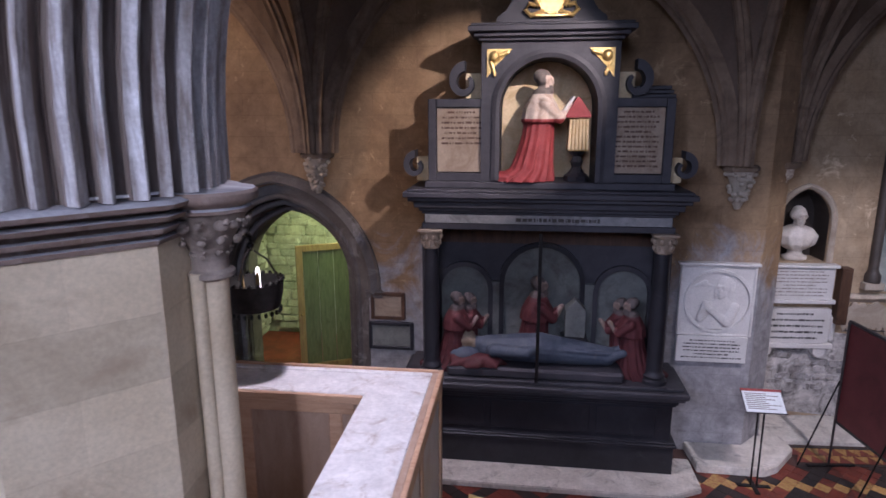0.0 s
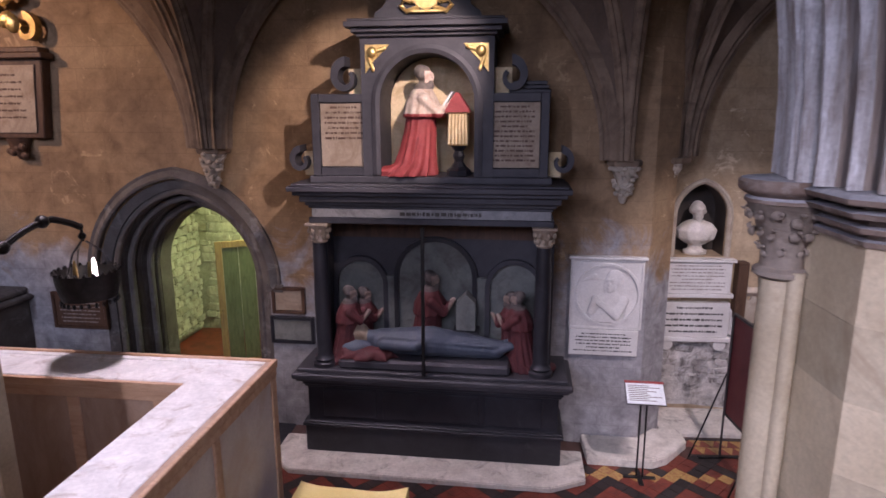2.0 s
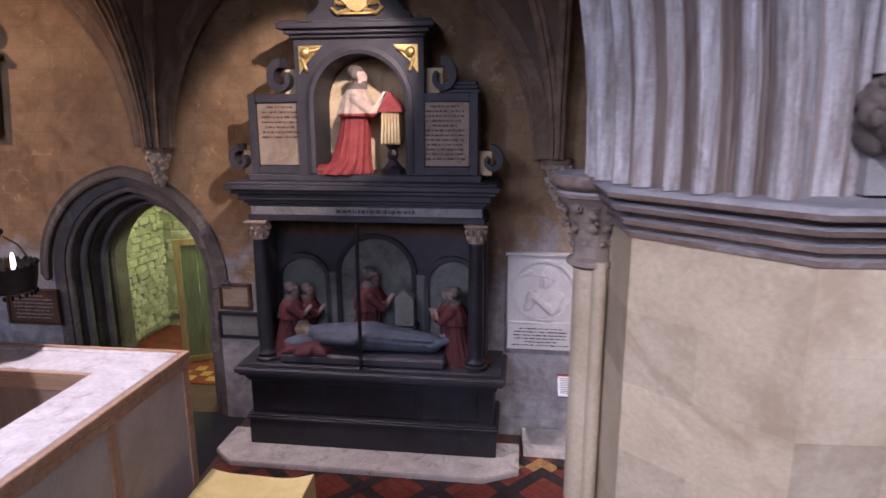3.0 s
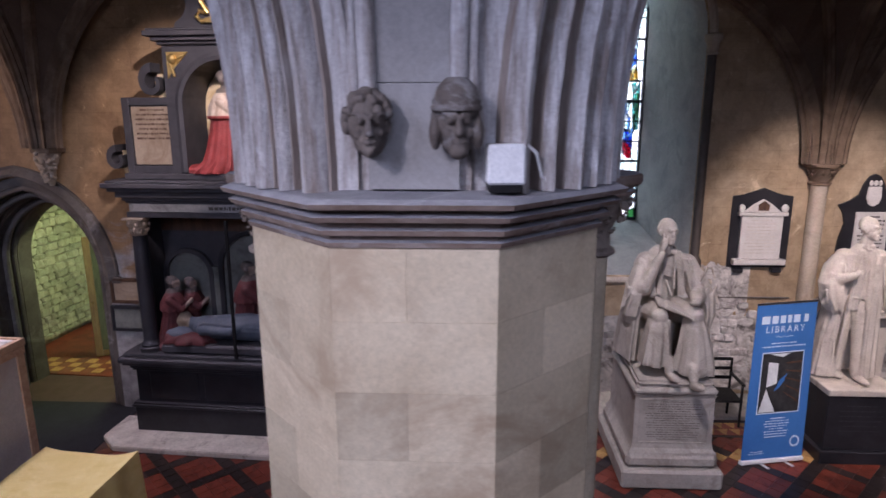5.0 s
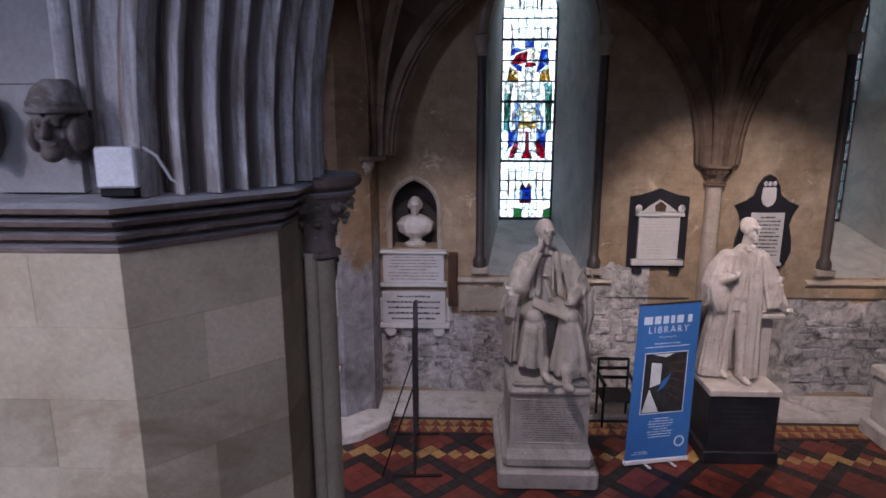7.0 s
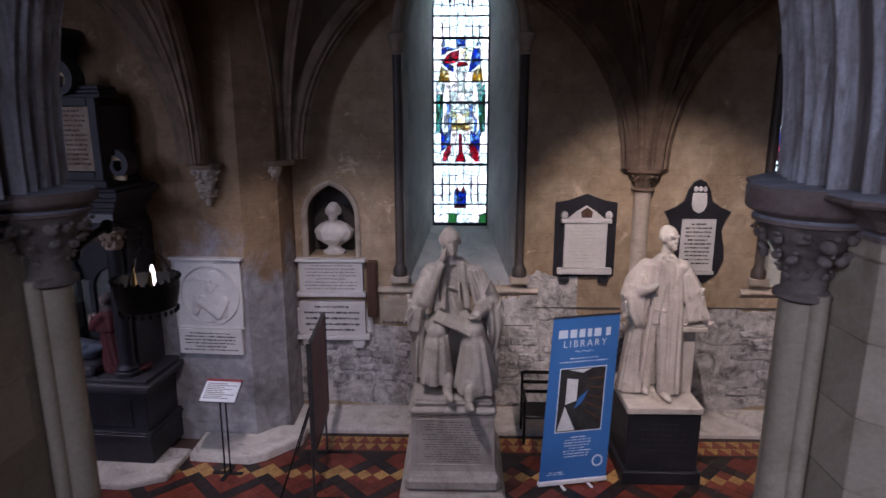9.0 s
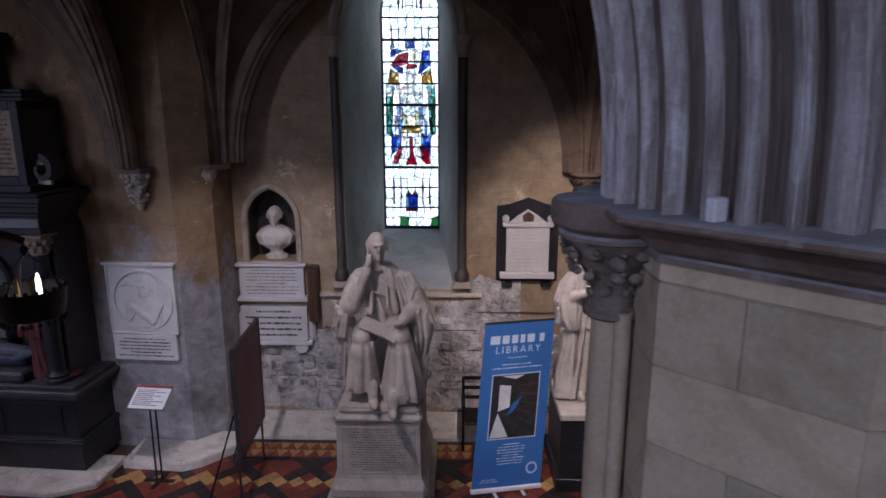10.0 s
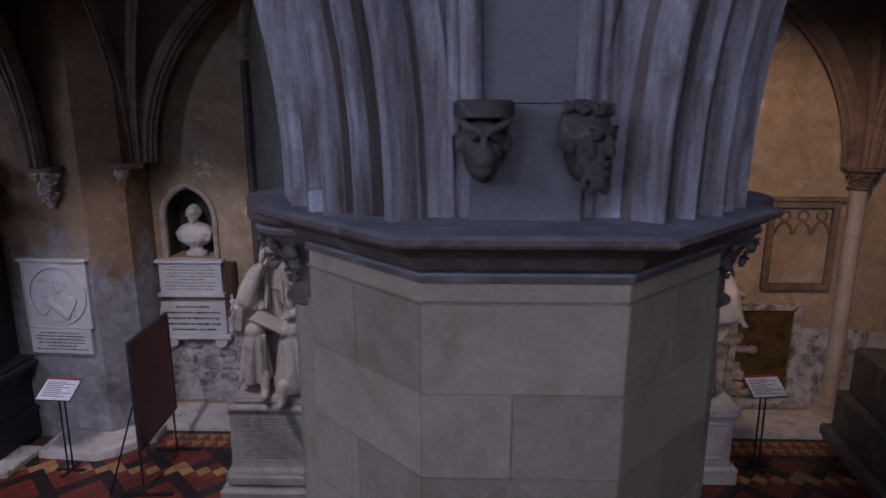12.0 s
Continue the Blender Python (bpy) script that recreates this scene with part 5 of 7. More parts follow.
# recumbent figure on a mattress
eff = []
eff += [C((-0.46, 0, 0.18), (0.1, 0, 0.2), 0.15, 0.19), C((0.1, 0, 0.2), (0.85, 0, 0.13), 0.19, 0.12), C((0.85, 0.07, 0.13), (1.02, 0.07, 0.2), 0.07, 0.05), C((0.85, -0.07, 0.13), (1.02, -0.07, 0.2), 0.07, 0.05),
        C((-0.4, -0.17, 0.2), (-0.05, -0.2, 0.2), 0.08, 0.07), C((-0.05, -0.2, 0.2), (0.2, -0.08, 0.3), 0.06, 0.05), C((-0.4, 0.17, 0.2), (0.1, 0.12, 0.3), 0.08, 0.06), E((-0.75, 0, 0.12), (0.2, 0.22, 0.08)),
        E((-0.72, 0, 0.27), (0.12, 0.095, 0.1)), E((-0.70, 0, 0.34), (0.07, 0.06, 0.05)), C((-0.6, 0, 0.22), (-0.45, 0, 0.2), 0.09, 0.12)]
for k in range(7):
    eff.append(C((0.0 + 0.02 * k, -0.16 + 0.05 * k, 0.25), (0.86, -0.11 + 0.034 * k, 0.2), 0.03, 0.022))
figure("statue", eff, [BLUEGREY, PARCH], "grey-blue recumbent effigy lying on the tomb", "statue", WALL_L @ pose(0.60, -0.50, 1.335) @ Matrix.Diagonal((1.08, 1.0, 1.0, 1)), 0.012, lambda c: 1 if c.x < -0.62 and c.z > 0.2 else 0)
bm = bmesh.new()
box(bm, -0.40, 1.70, -0.76, -0.22, 1.216, 1.345, 0.03)
solid("effigy_mattress", bm, SLATE, "dark stone mattress under the effigy", "mattress", m=WALL_L)
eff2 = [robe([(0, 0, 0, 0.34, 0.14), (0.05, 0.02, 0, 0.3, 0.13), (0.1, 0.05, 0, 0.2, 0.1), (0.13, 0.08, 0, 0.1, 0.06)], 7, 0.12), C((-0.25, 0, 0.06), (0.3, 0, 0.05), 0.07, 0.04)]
figure("statue", eff2, [SHADEDRED], "fold of a red painted gown lying beside the effigy", "statue", WALL_L @ pose(-0.06, -0.66, 1.346), 0.014)

# ---- stained glass lancets ----
def pane(parent, poly, y, material):
    bm = bmesh.new()
    prism(bm, poly, y, y + 0.005, "y")
    return part("pane", bm, material, parent)


def oval(cx, cz, rx, rz, n=10):
    return [(cx + rx * math.cos(2 * math.pi * i / n), cz + rz * math.sin(2 * math.pi * i / n)) for i in range(n)]


def mirror(c, poly):
    return [(2 * c - x, z) for x, z in poly[::-1]]


def lancet(c, k):
    y, z0 = WALL_Y + 1.90, 2.49
    win = thing("window_%d" % k, pose(0, 0, 0), "tall lancet window of bright stained glass with a standing figure", "window", "lancet windows", "structure")
    r = random.Random(40 + k)
    cols, rows, h = 7, 24, 0.166
    grid = {}
    for i in range(cols + 1):
        for j in range(rows + 1):
            jx = 0 if i in (0, cols) else r.uniform(-0.022, 0.022)
            jz = 0 if j % 2 == 0 else r.uniform(-0.03, 0.03)
            grid[i, j] = (c - 0.44 + 0.88 * i / cols + jx, z0 + j * h + jz)
    lead = bmesh.new()

    def came(a, b, w=0.007, yy=y - 0.004):
        d = Vector((b[0] - a[0], 0, b[1] - a[1]))
        if d.length > 0.01:
            n = Vector((-d.z, 0, d.x)).normalized() * w
            vs = [lead.verts.new((p[0] + s * n.x, q, p[1] + s * n.z)) for q in (yy - 0.006, yy + 0.014) for p, s in ((a, 1), (b, 1), (b, -1), (a, -1))]
            for f in ((0, 1, 2, 3), (7, 6, 5, 4), (0, 4, 5, 1), (1, 5, 6, 2), (2, 6, 7, 3), (3, 7, 4, 0)):
                lead.faces.new([vs[q] for q in f])
    for i in range(cols):
        for j in range(rows):
            q = [grid[i, j], grid[i + 1, j], grid[i + 1, j + 1], grid[i, j + 1]]
            mt = "clear" if r.random() < 0.75 else "white"
            if j == 0 and r.random() < 0.3:
                mt = "green"
            pane(win, q, y, GLASS[mt])
            came(q[0], q[1], 0.006)
            came(q[0], q[3], 0.006)
            if r.random() < 0.4:
                came(q[0], q[2], 0.004)
    for j in range(0, rows + 1, 2):
        came((c - 0.44, z0 + j * h), (c + 0.44, z0 + j * h), 0.013 if j % 6 else 0.022, y - 0.02)
    coloured = []

    def add(color, poly, both=False):
        coloured.append((color, poly))
        if both:
            coloured.append((color, mirror(c, poly)))

    def P(*uv):
        return [(c + u, z0 + v) for u, v in uv]
    # panel below: a small shield under pinnacles
    add("blue", P((-0.10, 0.31), (0.10, 0.31), (0.10, 0.54), (-0.10, 0.54)))
    add("pale_blue", oval(c, z0 + 0.43, 0.06, 0.06))
    add("red", P((-0.10, 0.545), (-0.01, 0.545), (-0.05, 0.63)), True)
    add("red", P((-0.10, 0.27), (0.10, 0.27), (0.10, 0.305), (-0.10, 0.305)))
    # the standing figure: red ground, legs and feet
    add("red", P((-0.30, 1.06), (-0.24, 1.04), (-0.17, 1.16), (-0.14, 1.34), (-0.20, 1.30), (-0.28, 1.18)))
    add("red", P((-0.10, 1.04), (0.10, 1.04), (0.04, 1.20), (0.02, 1.50), (-0.03, 1.50), (-0.03, 1.16)))
    add("red", P((0.24, 1.04), (0.31, 1.05), (0.29, 1.22), (0.18, 1.36), (0.14, 1.30), (0.17, 1.14)))
    add("white", P((-0.22, 1.13), (-0.11, 1.15), (-0.04, 1.55), (-0.14, 1.55), (-0.13, 1.25)))
    add("white", P((0.22, 1.12), (0.12, 1.13), (0.03, 1.55), (0.13, 1.55), (0.13, 1.22)))
    # kilt, hem, cuirass, arms, head
    add("gold", P((-0.15, 1.555), (0.15, 1.555), (0.15, 1.64), (-0.15, 1.64)))
    add("cream", P((-0.15, 1.645), (0.15, 1.645), (0.13, 1.88), (-0.13, 1.88)))
    add("white", P((-0.13, 1.885), (0.13, 1.885), (0.15, 2.24), (0.06, 2.33), (-0.06, 2.33), (-0.15, 2.24)))
    add("white", P((-0.16, 2.22), (-0.16, 1.98), (-0.23, 2.02), (-0.22, 2.36), (-0.18, 2.36)))
    add("white", P((0.16, 2.22), (0.16, 2.0), (0.26, 1.94), (0.26, 2.04)))
    add("white", oval(c, z0 + 2.44, 0.105, 0.12, 12))
    # cloak, wings
    add("pale_blue", P((-0.155, 1.56), (-0.14, 1.95), (-0.23, 2.0), (-0.27, 1.72), (-0.26, 1.50)), True)
    add("blue", P((-0.16, 1.34), (-0.155, 1.55), (-0.27, 1.48), (-0.32, 1.62), (-0.32, 1.20), (-0.22, 1.30)), True)
    add("green", P((-0.40, 1.52), (-0.33, 1.52), (-0.29, 1.75), (-0.28, 2.12), (-0.40, 2.12)), True)
    add("teal", P((-0.40, 2.125), (-0.28, 2.125), (-0.25, 2.28), (-0.39, 2.32)), True)
    add("gold", P((-0.36, 2.33), (-0.24, 2.30), (-0.17, 2.36), (-0.22, 2.50), (-0.32, 2.56)), True)
    # blue glory with a red banner and a pale scroll over the head
    add("blue", P((-0.21, 2.52), (-0.12, 2.46), (-0.11, 2.56), (-0.20, 2.60), (-0.30, 2.60)))
    add("blue", P((0.12, 2.46), (0.21, 2.52), (0.31, 2.60), (0.30, 2.84), (0.19, 2.82), (0.14, 2.58)))
    add("blue", P((-0.31, 2.72), (-0.22, 2.78), (-0.08, 2.82), (-0.22, 2.86), (-0.30, 2.84)))
    add("red", P((-0.08, 2.555), (0.06, 2.56), (0.12, 2.57), (0.10, 2.62), (-0.04, 2.63)))
    add("red", P((-0.30, 2.61), (-0.12, 2.60), (-0.04, 2.64), (-0.02, 2.80), (-0.12, 2.79), (-0.22, 2.74)))
    add("cream", P((-0.01, 2.66), (0.12, 2.63), (0.17, 2.80), (0.06, 2.84), (0.0, 2.80)))
    add("blue", P((-0.08, 2.86), (0.08, 2.86), (0.07, 2.98), (-0.07, 2.98)))
    add("pale_blue", P((-0.32, 2.86), (-0.24, 2.87), (-0.28, 3.02)), True)
    add("red", P((-0.20, 3.52), (-0.15, 3.52), (-0.175, 3.70)), True)
    kin = dict(blue=("blue", "blue", "blue", "pale_blue"), red=("red", "red", "red", "pink"), gold=("gold", "gold", "cream"), green=("green", "green", "teal"), cream=("cream", "cream", "white"), pale_blue=("pale_blue", "white"), white=("white",), teal=("teal", "white"))
    for color, poly in coloured:
        mid = (sum(p[0] for p in poly) / len(poly) + r.uniform(-0.012, 0.012), sum(p[1] for p in poly) / len(poly) + r.uniform(-0.02, 0.02))
        for a, b in zip(poly, poly[1:] + poly[:1]):
            if color == "white" or len(poly) > 8:
                continue
            e = ((a[0] + b[0]) / 2, (a[1] + b[1]) / 2)
            for tri in ((a, e, mid), (e, b, mid)):
                pane(win, list(tri), y - 0.012, GLASS[r.choice(kin[color])])
            came(a, mid, 0.003, y - 0.018)
        if color == "white" or len(poly) > 8:
            pane(win, poly, y - 0.012, GLASS[color])
        for a, b in zip(poly, poly[1:] + poly[:1]):
            came(a, b, 0.004, y - 0.018)
    for u in (-0.29, -0.18, 0.18, 0.29):
        came((c + u, z0 + 0.38), (c + u, z0 + 0.78), 0.012, y - 0.01)
        came((c + u, z0 + 3.0), (c + u, z0 + 3.2), 0.01, y - 0.01)
        came((c + u * 0.6, z0 + 3.45), (c + u * 0.6, z0 + 3.62), 0.012, y - 0.01)
    part("lead_bars", lead, LEAD, win, "dark lead cames and saddle bars")
    fr = bmesh.new()
    frame_boxes(fr, c - 0.47, c + 0.47, 2.44, 6.6, 0.035, y - 0.03, y + 0.05, 0)
    part("window_frame", fr, LEAD, win)


for k, c in enumerate(WINDOWS):
    lancet(c, k + 1)
bm = bmesh.new()
box(bm, 2, 16, 13.0, 13.05, 0, 12)
solid("backdrop", bm, SKYGLOW, "bright overcast sky outside the windows", "sky", "structure")


# ---- wall tablets ----
med = thing("memorial_relief", WALL_L, "pale marble memorial panel with a carved figure in a roundel", "memorial")
MX0, MX1 = 2.42, 3.31
bm = bmesh.new()
box(bm, MX0, MX1, -0.05, 0, 1.62, 2.52, 0.006)
part("panel", bm, TABLET, med)
bm = bmesh.new()
box(bm, MX0 - 0.03, MX1 + 0.03, -0.09, 0, 2.521, 2.56, 0.008)
frame_boxes(bm, MX0, MX1, 1.62, 2.52, 0.03, -0.062, -0.051)
part("cornice", bm, TABLET, med)
bm = bmesh.new()
box(bm, MX0 + 0.01, MX1 - 0.03, -0.065, 0, 1.27, 1.615, 0.006)
tb = part("inscription_tablet", bm, TABLET, med)
bm = bmesh.new()
bars(bm, MX0 + 0.04, MX1 - 0.06, 1.31, 1.58, 6, -0.066, 5, 0.95, 0.42)
part("lettering", bm, INK, tb)
bm = bmesh.new()
rc = (2.88, 2.07)
sweep(bm, [(rc[0] + 0.385 * math.cos(2 * math.pi * i / 40), -0.052, rc[1] + 0.385 * math.sin(2 * math.pi * i / 40)) for i in range(41)], [(-0.02, -0.01), (-0.015, 0.02), (0.015, 0.02), (0.02, -0.01)], (0, -1, 0))
part("roundel_rim", bm, TABLET, med, "", True)
rf = head((0.07, -0.02, 0.17), 1.0, -118, False)
rf += [E((0.10, 0.02, 0.20), (0.115, 0.1, 0.13)), E((0.155, 0.0, 0.08), (0.055, 0.05, 0.12)), E((-0.0, -0.01, 0.12), (0.035, 0.05, 0.11)),
       robe([(-0.34, 0.02, 0.03, 0.22, 0.12), (-0.2, 0.05, 0.03, 0.22, 0.13), (-0.06, 0.07, 0.03, 0.19, 0.12), (0.06, 0.07, 0.02, 0.09, 0.08)], 6, 0.05),
       C((0.22, -0.03, -0.06), (0.13, -0.12, -0.24), 0.06, 0.06), C((0.13, -0.12, -0.24), (-0.11, -0.13, -0.06), 0.055, 0.035), C((-0.08, -0.04, -0.04), (-0.17, -0.09, -0.2), 0.05, 0.05),
       C((-0.17, -0.09, -0.2), (-0.14, -0.13, -0.05), 0.045, 0.035), E((-0.13, -0.14, -0.02), (0.035, 0.035, 0.055), (0, -25, 0)), C((-0.30, 0.0, 0.17), (-0.14, 0.0, 0.24), 0.012, 0.035), C((-0.16, 0.0, 0.22), (-0.04, 0.0, 0.20), 0.035, 0.01)]
rf_me = skin(rf, 0.009, 2)
bm = bmesh.new()
bm.from_mesh(rf_me)
bm.transform(Matrix.Translation((2.86, -0.05, 2.06)) @ Matrix.Diagonal((1.02, 0.32, 1.02, 1)))
part("relief_figure", bm, TABLET, med, "low relief of a praying figure", True)


def simple_tablet(name, m, x0, x1, z0, z1, mat, label, rows, seed, frame=None, ink=INK, depth=0.04, cat="tablet"):
    ob = thing(name, m, label, cat, "wall tablets")
    bm = bmesh.new()
    box(bm, x0, x1, -depth, 0, z0, z1, 0.005)
    part("panel", bm, mat, ob)
    if frame:
        bm = bmesh.new()
        frame_boxes(bm, x0 - 0.045, x1 + 0.045, z0 - 0.045, z1 + 0.045, 0.045, -depth - 0.02, 0)
        part("frame", bm, frame, ob)
    if rows:
        bm = bmesh.new()
        bars(bm, x0 + 0.03, x1 - 0.03, z0 + 0.03, z1 - 0.03, rows, -depth - 0.0005, seed, 0.92, 0.4, 0.002)
        part("lettering", bm, ink, ob)
    return ob


simple_tablet("wall_tablet", WALL_L, -1.46, -1.09, 1.70, 1.98, PARCH, "small buff plaque on the dark wall", 0, 1, DARKWOOD)
simple_tablet("wall_tablet", WALL_L, -1.50, -0.98, 1.28, 1.57, NICHE, "small slate plaque in a black frame", 0, 2, BLACK)
simple_tablet("wall_tablet", WALL_L, -4.72, -3.98, 1.36, 1.80, DARKWOOD, "dark brown framed memorial plaque with faint writing", 7, 3, DARKWOOD, REDBLACK)
WR = pose(0, WALL_Y, 0)
t1 = simple_tablet("wall_tablet", WR, 3.80, 4.70, 1.86, 2.30, TABLET, "pale marble tablet with incised lines above another", 8, 6, None, REDBLACK, 0.1)
bm = bmesh.new()
box(bm, 3.76, 4.74, -0.14, 0, 2.301, 2.345, 0.008)
box(bm, 3.76, 4.74, -0.13, 0, 1.80, 1.859, 0.008)
part("moulding", bm, TABLET, t1)
t2 = simple_tablet("wall_tablet", WR, 3.78, 4.72, 1.23, 1.72, TABLET, "pale marble tablet with black lettering and scrolled base", 5, 7, None, INK, 0.1)
bm = bmesh.new()
box(bm, 3.74, 4.78, -0.13, 0, 1.16, 1.229, 0.008)
part("base_moulding", bm, TABLET, t2)
for sx in (3.9, 4.62):
    bm = bmesh.new()
    bmesh.ops.create_cone(bm, cap_ends=True, segments=18, radius1=0.085, radius2=0.085, depth=0.1, matrix=pose(sx, -0.055, 1.115, 90, 0, 0))
    part("bracket", bm, TABLET, t2)
for x0, x1 in ((3.68, 3.775), (4.725, 4.82)):
    bm = bmesh.new()
    box(bm, x0, x1, -0.08, 0, 1.24, 1.62, 0.03)
    part("side_scroll", bm, TABLET, t2)
bm = bmesh.new()
box(bm, 4.76, 4.90, -0.16, 0, 1.52, 2.31, 0.01)
box(bm, 4.78, 4.88, -0.175, -0.16, 1.56, 2.27, 0.004)
solid("wall_box", bm, DARKWOOD, "narrow dark wooden box fixed to the wall", "box", m=WR)

# bust in the pointed niche, which has a dark lining
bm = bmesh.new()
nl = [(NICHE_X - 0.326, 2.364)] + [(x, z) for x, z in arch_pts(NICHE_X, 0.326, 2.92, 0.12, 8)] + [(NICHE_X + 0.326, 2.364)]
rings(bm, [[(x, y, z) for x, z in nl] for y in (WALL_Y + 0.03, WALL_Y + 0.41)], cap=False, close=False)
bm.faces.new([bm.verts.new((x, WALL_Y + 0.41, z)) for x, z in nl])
part("niche_lining", bm, DARKSHAFT, wall_r, "dark niche lining")
bust = [E((0, 0, 0.30), (0.235, 0.15, 0.17)), E((-0.13, 0, 0.33), (0.11, 0.11, 0.12)), E((0.13, 0, 0.33), (0.11, 0.11, 0.12)), C((0, 0, 0.13), (0, 0, 0.3), 0.09, 0.17), robe([(0.14, 0, 0, 0.12, 0.1), (0.22, 0, 0, 0.24, 0.16), (0.34, 0, 0, 0.28, 0.16), (0.43, 0, 0, 0.2, 0.13), (0.47, 0, 0, 0.1, 0.1)], 11, 0.05)]
bust += head((0.0, -0.03, 0.60), 1.05, -88)
bust += [robe([(0.0, 0, 0, 0.16, 0.13), (0.05, 0, 0, 0.16, 0.13), (0.07, 0, 0, 0.1, 0.09), (0.15, 0, 0, 0.08, 0.08)], 4, 0.0)]
figure("bust", bust, [MARBLE], "white marble portrait bust standing in a wall niche", "bust", pose(NICHE_X, WALL_Y + 0.17, 2.362), 0.012)
bm = bmesh.new()
sweep(bm, [(NICHE_X - 0.37, WALL_Y - 0.02, 2.36)] + [(x, WALL_Y - 0.02, z) for x, z in arch_pts(NICHE_X, 0.37, 2.92, 0.12, 8)] + [(NICHE_X + 0.37, WALL_Y - 0.02, 2.36)], [(-0.035, -0.02), (-0.035, 0.02), (0.0, 0.035), (0.035, 0.01), (0.035, -0.02)], (0, -1, 0))
part("niche_moulding", bm, ASHLAR, wall_r)

# black-framed tablet with a little pediment
tw = thing("wall_tablet", WR, "white marble tablet on a black shaped ground", "tablet", "wall tablets")
bm = bmesh.new()
prism(bm, [(7.35, 2.10), (8.19, 2.10), (8.19, 3.14), (8.02, 3.16), (7.77, 3.26), (7.52, 3.16), (7.35, 3.14)], -0.03, 0, "y", 0.006)
part("ground", bm, BLACK, tw)
bm = bmesh.new()
box(bm, 7.48, 8.06, -0.08, -0.031, 2.24, 2.86, 0.006)
box(bm, 7.40, 8.14, -0.12, -0.031, 2.15, 2.235, 0.008)
box(bm, 7.43, 8.11, -0.11, -0.031, 2.865, 2.92, 0.006)
for sx in (7.47, 8.07):
    ball(bm, (sx, -0.07, 2.97), (0.05, 0.04, 0.06), (0, 0, 0), 10)
prism(bm, [(7.52, 2.921), (8.02, 2.921), (7.90, 3.02), (7.77, 3.10), (7.64, 3.02)], -0.075, -0.031, "y", 0.005)
part("panel", bm, TABLET, tw)
bm = bmesh.new()
bars(bm, 7.52, 8.02, 2.30, 2.82, 11, -0.0805, 9, 0.9, 0.3, 0.001)
part("lettering", bm, MARBLE, tw)
bm = bmesh.new()
prism(bm, [(7.70, 2.94), (7.84, 2.94), (7.85, 3.02), (7.77, 3.08), (7.69, 3.02)], -0.09, -0.076, "y", 0.004)
part("crest", bm, DARKWOOD, tw, "small dark crest")
for sx in (7.5, 8.04):
    bm = bmesh.new()
    box(bm, sx - 0.07, sx + 0.07, -0.09, -0.001, 2.03, 2.099, 0.01)
    part("bracket", bm, BLACK, tw)

# black shield-shaped tablet
ts = thing("wall_tablet", WR, "white inscribed tablet on a black curved shield ground", "tablet", "wall tablets")
side = [(9.27, 3.46), (9.35, 3.42), (9.42, 3.3), (9.45, 3.16), (9.56, 3.08), (9.72, 3.02), (9.64, 2.9), (9.6, 2.75), (9.66, 2.55), (9.68, 2.35), (9.6, 2.15), (9.45, 2.03), (9.27, 2.0)]
bm = bmesh.new()
prism(bm, side + [(2 * 9.27 - x, z) for x, z in side[-2:0:-1]], -0.04, 0, "y", 0.006)
part("ground", bm, BLACK, ts)
bm = bmesh.new()
box(bm, 9.06, 9.52, -0.065, -0.041, 2.2, 2.92, 0.004)
box(bm, 9.04, 9.54, -0.085, -0.041, 2.15, 2.199, 0.004)
part("panel", bm, TABLET, ts)
bm = bmesh.new()
bars(bm, 9.09, 9.49, 2.28, 2.88, 11, -0.0655, 21, 0.92, 0.45, 0.002)
part("lettering", bm, INK, ts)
bm = bmesh.new()
prism(bm, [(9.18, 3.28), (9.17, 3.12), (9.20, 3.04), (9.27, 3.0), (9.34, 3.04), (9.37, 3.12), (9.36, 3.28)], -0.07, -0.041, "y", 0.006)
for i in range(3):
    ball(bm, (9.21 + 0.06 * i, -0.06, 3.33), (0.03, 0.02, 0.04), (0, 0, 0), 8)
part("crest", bm, TABLET, ts, "small white coat of arms")
simple_tablet("wall_tablet", WR, 9.0, 9.36, 0.9, 1.5, TABLET, "low pale tablet with a few dark lines", 6, 23, None, INK, 0.05)

# eroded lower wall: patches of render, exposed stones
lumps = [lump_mesh("stone", RUBBLE, 60 + s) for s in range(8)]
rng = random.Random(11)


def rubble(x0, x1, z0, z1, hmin, hmax, wmin, wmax, keep, proud):
    z = z0
    while z < z1:
        h = rng.uniform(hmin, hmax)
        x = x0 + rng.uniform(-0.1, 0.05)
        while x < x1:
            w = rng.uniform(wmin, wmax)
            if rng.random() < keep:
                piece("stone", rng.choice(lumps), wall_r, Matrix.LocRotScale((x + w / 2, WALL_Y - proud * 0.2, z + h / 2 + rng.uniform(-0.015, 0.015)), Euler((0, rng.uniform(-0.12, 0.12), 0)), (w * 0.94, proud * rng.uniform(0.6, 1.3), h * 0.9)))
            x += w
        z += h


def render_patch(x0, x1, z0, z1, seed, material=RENDER, t=0.022):
    """A ragged sheet of old render that stands a little off the wall."""
    r = random.Random(seed)
    n = 26
    top = [(x0 + (x1 - x0) * i / n, z1 + r.uniform(-0.05, 0.04)) for i in range(n + 1)]
    bot = [(x0 + (x1 - x0) * i / n, z0 + r.uniform(-0.09, 0.09)) for i in range(n, -1, -1)]
    bm = bmesh.new()
    prism(bm, bot + top, WALL_Y - t, WALL_Y - 0.001, "y")
    part("render_patch", bm, material, wall_r, "ragged patch of pale lime render")


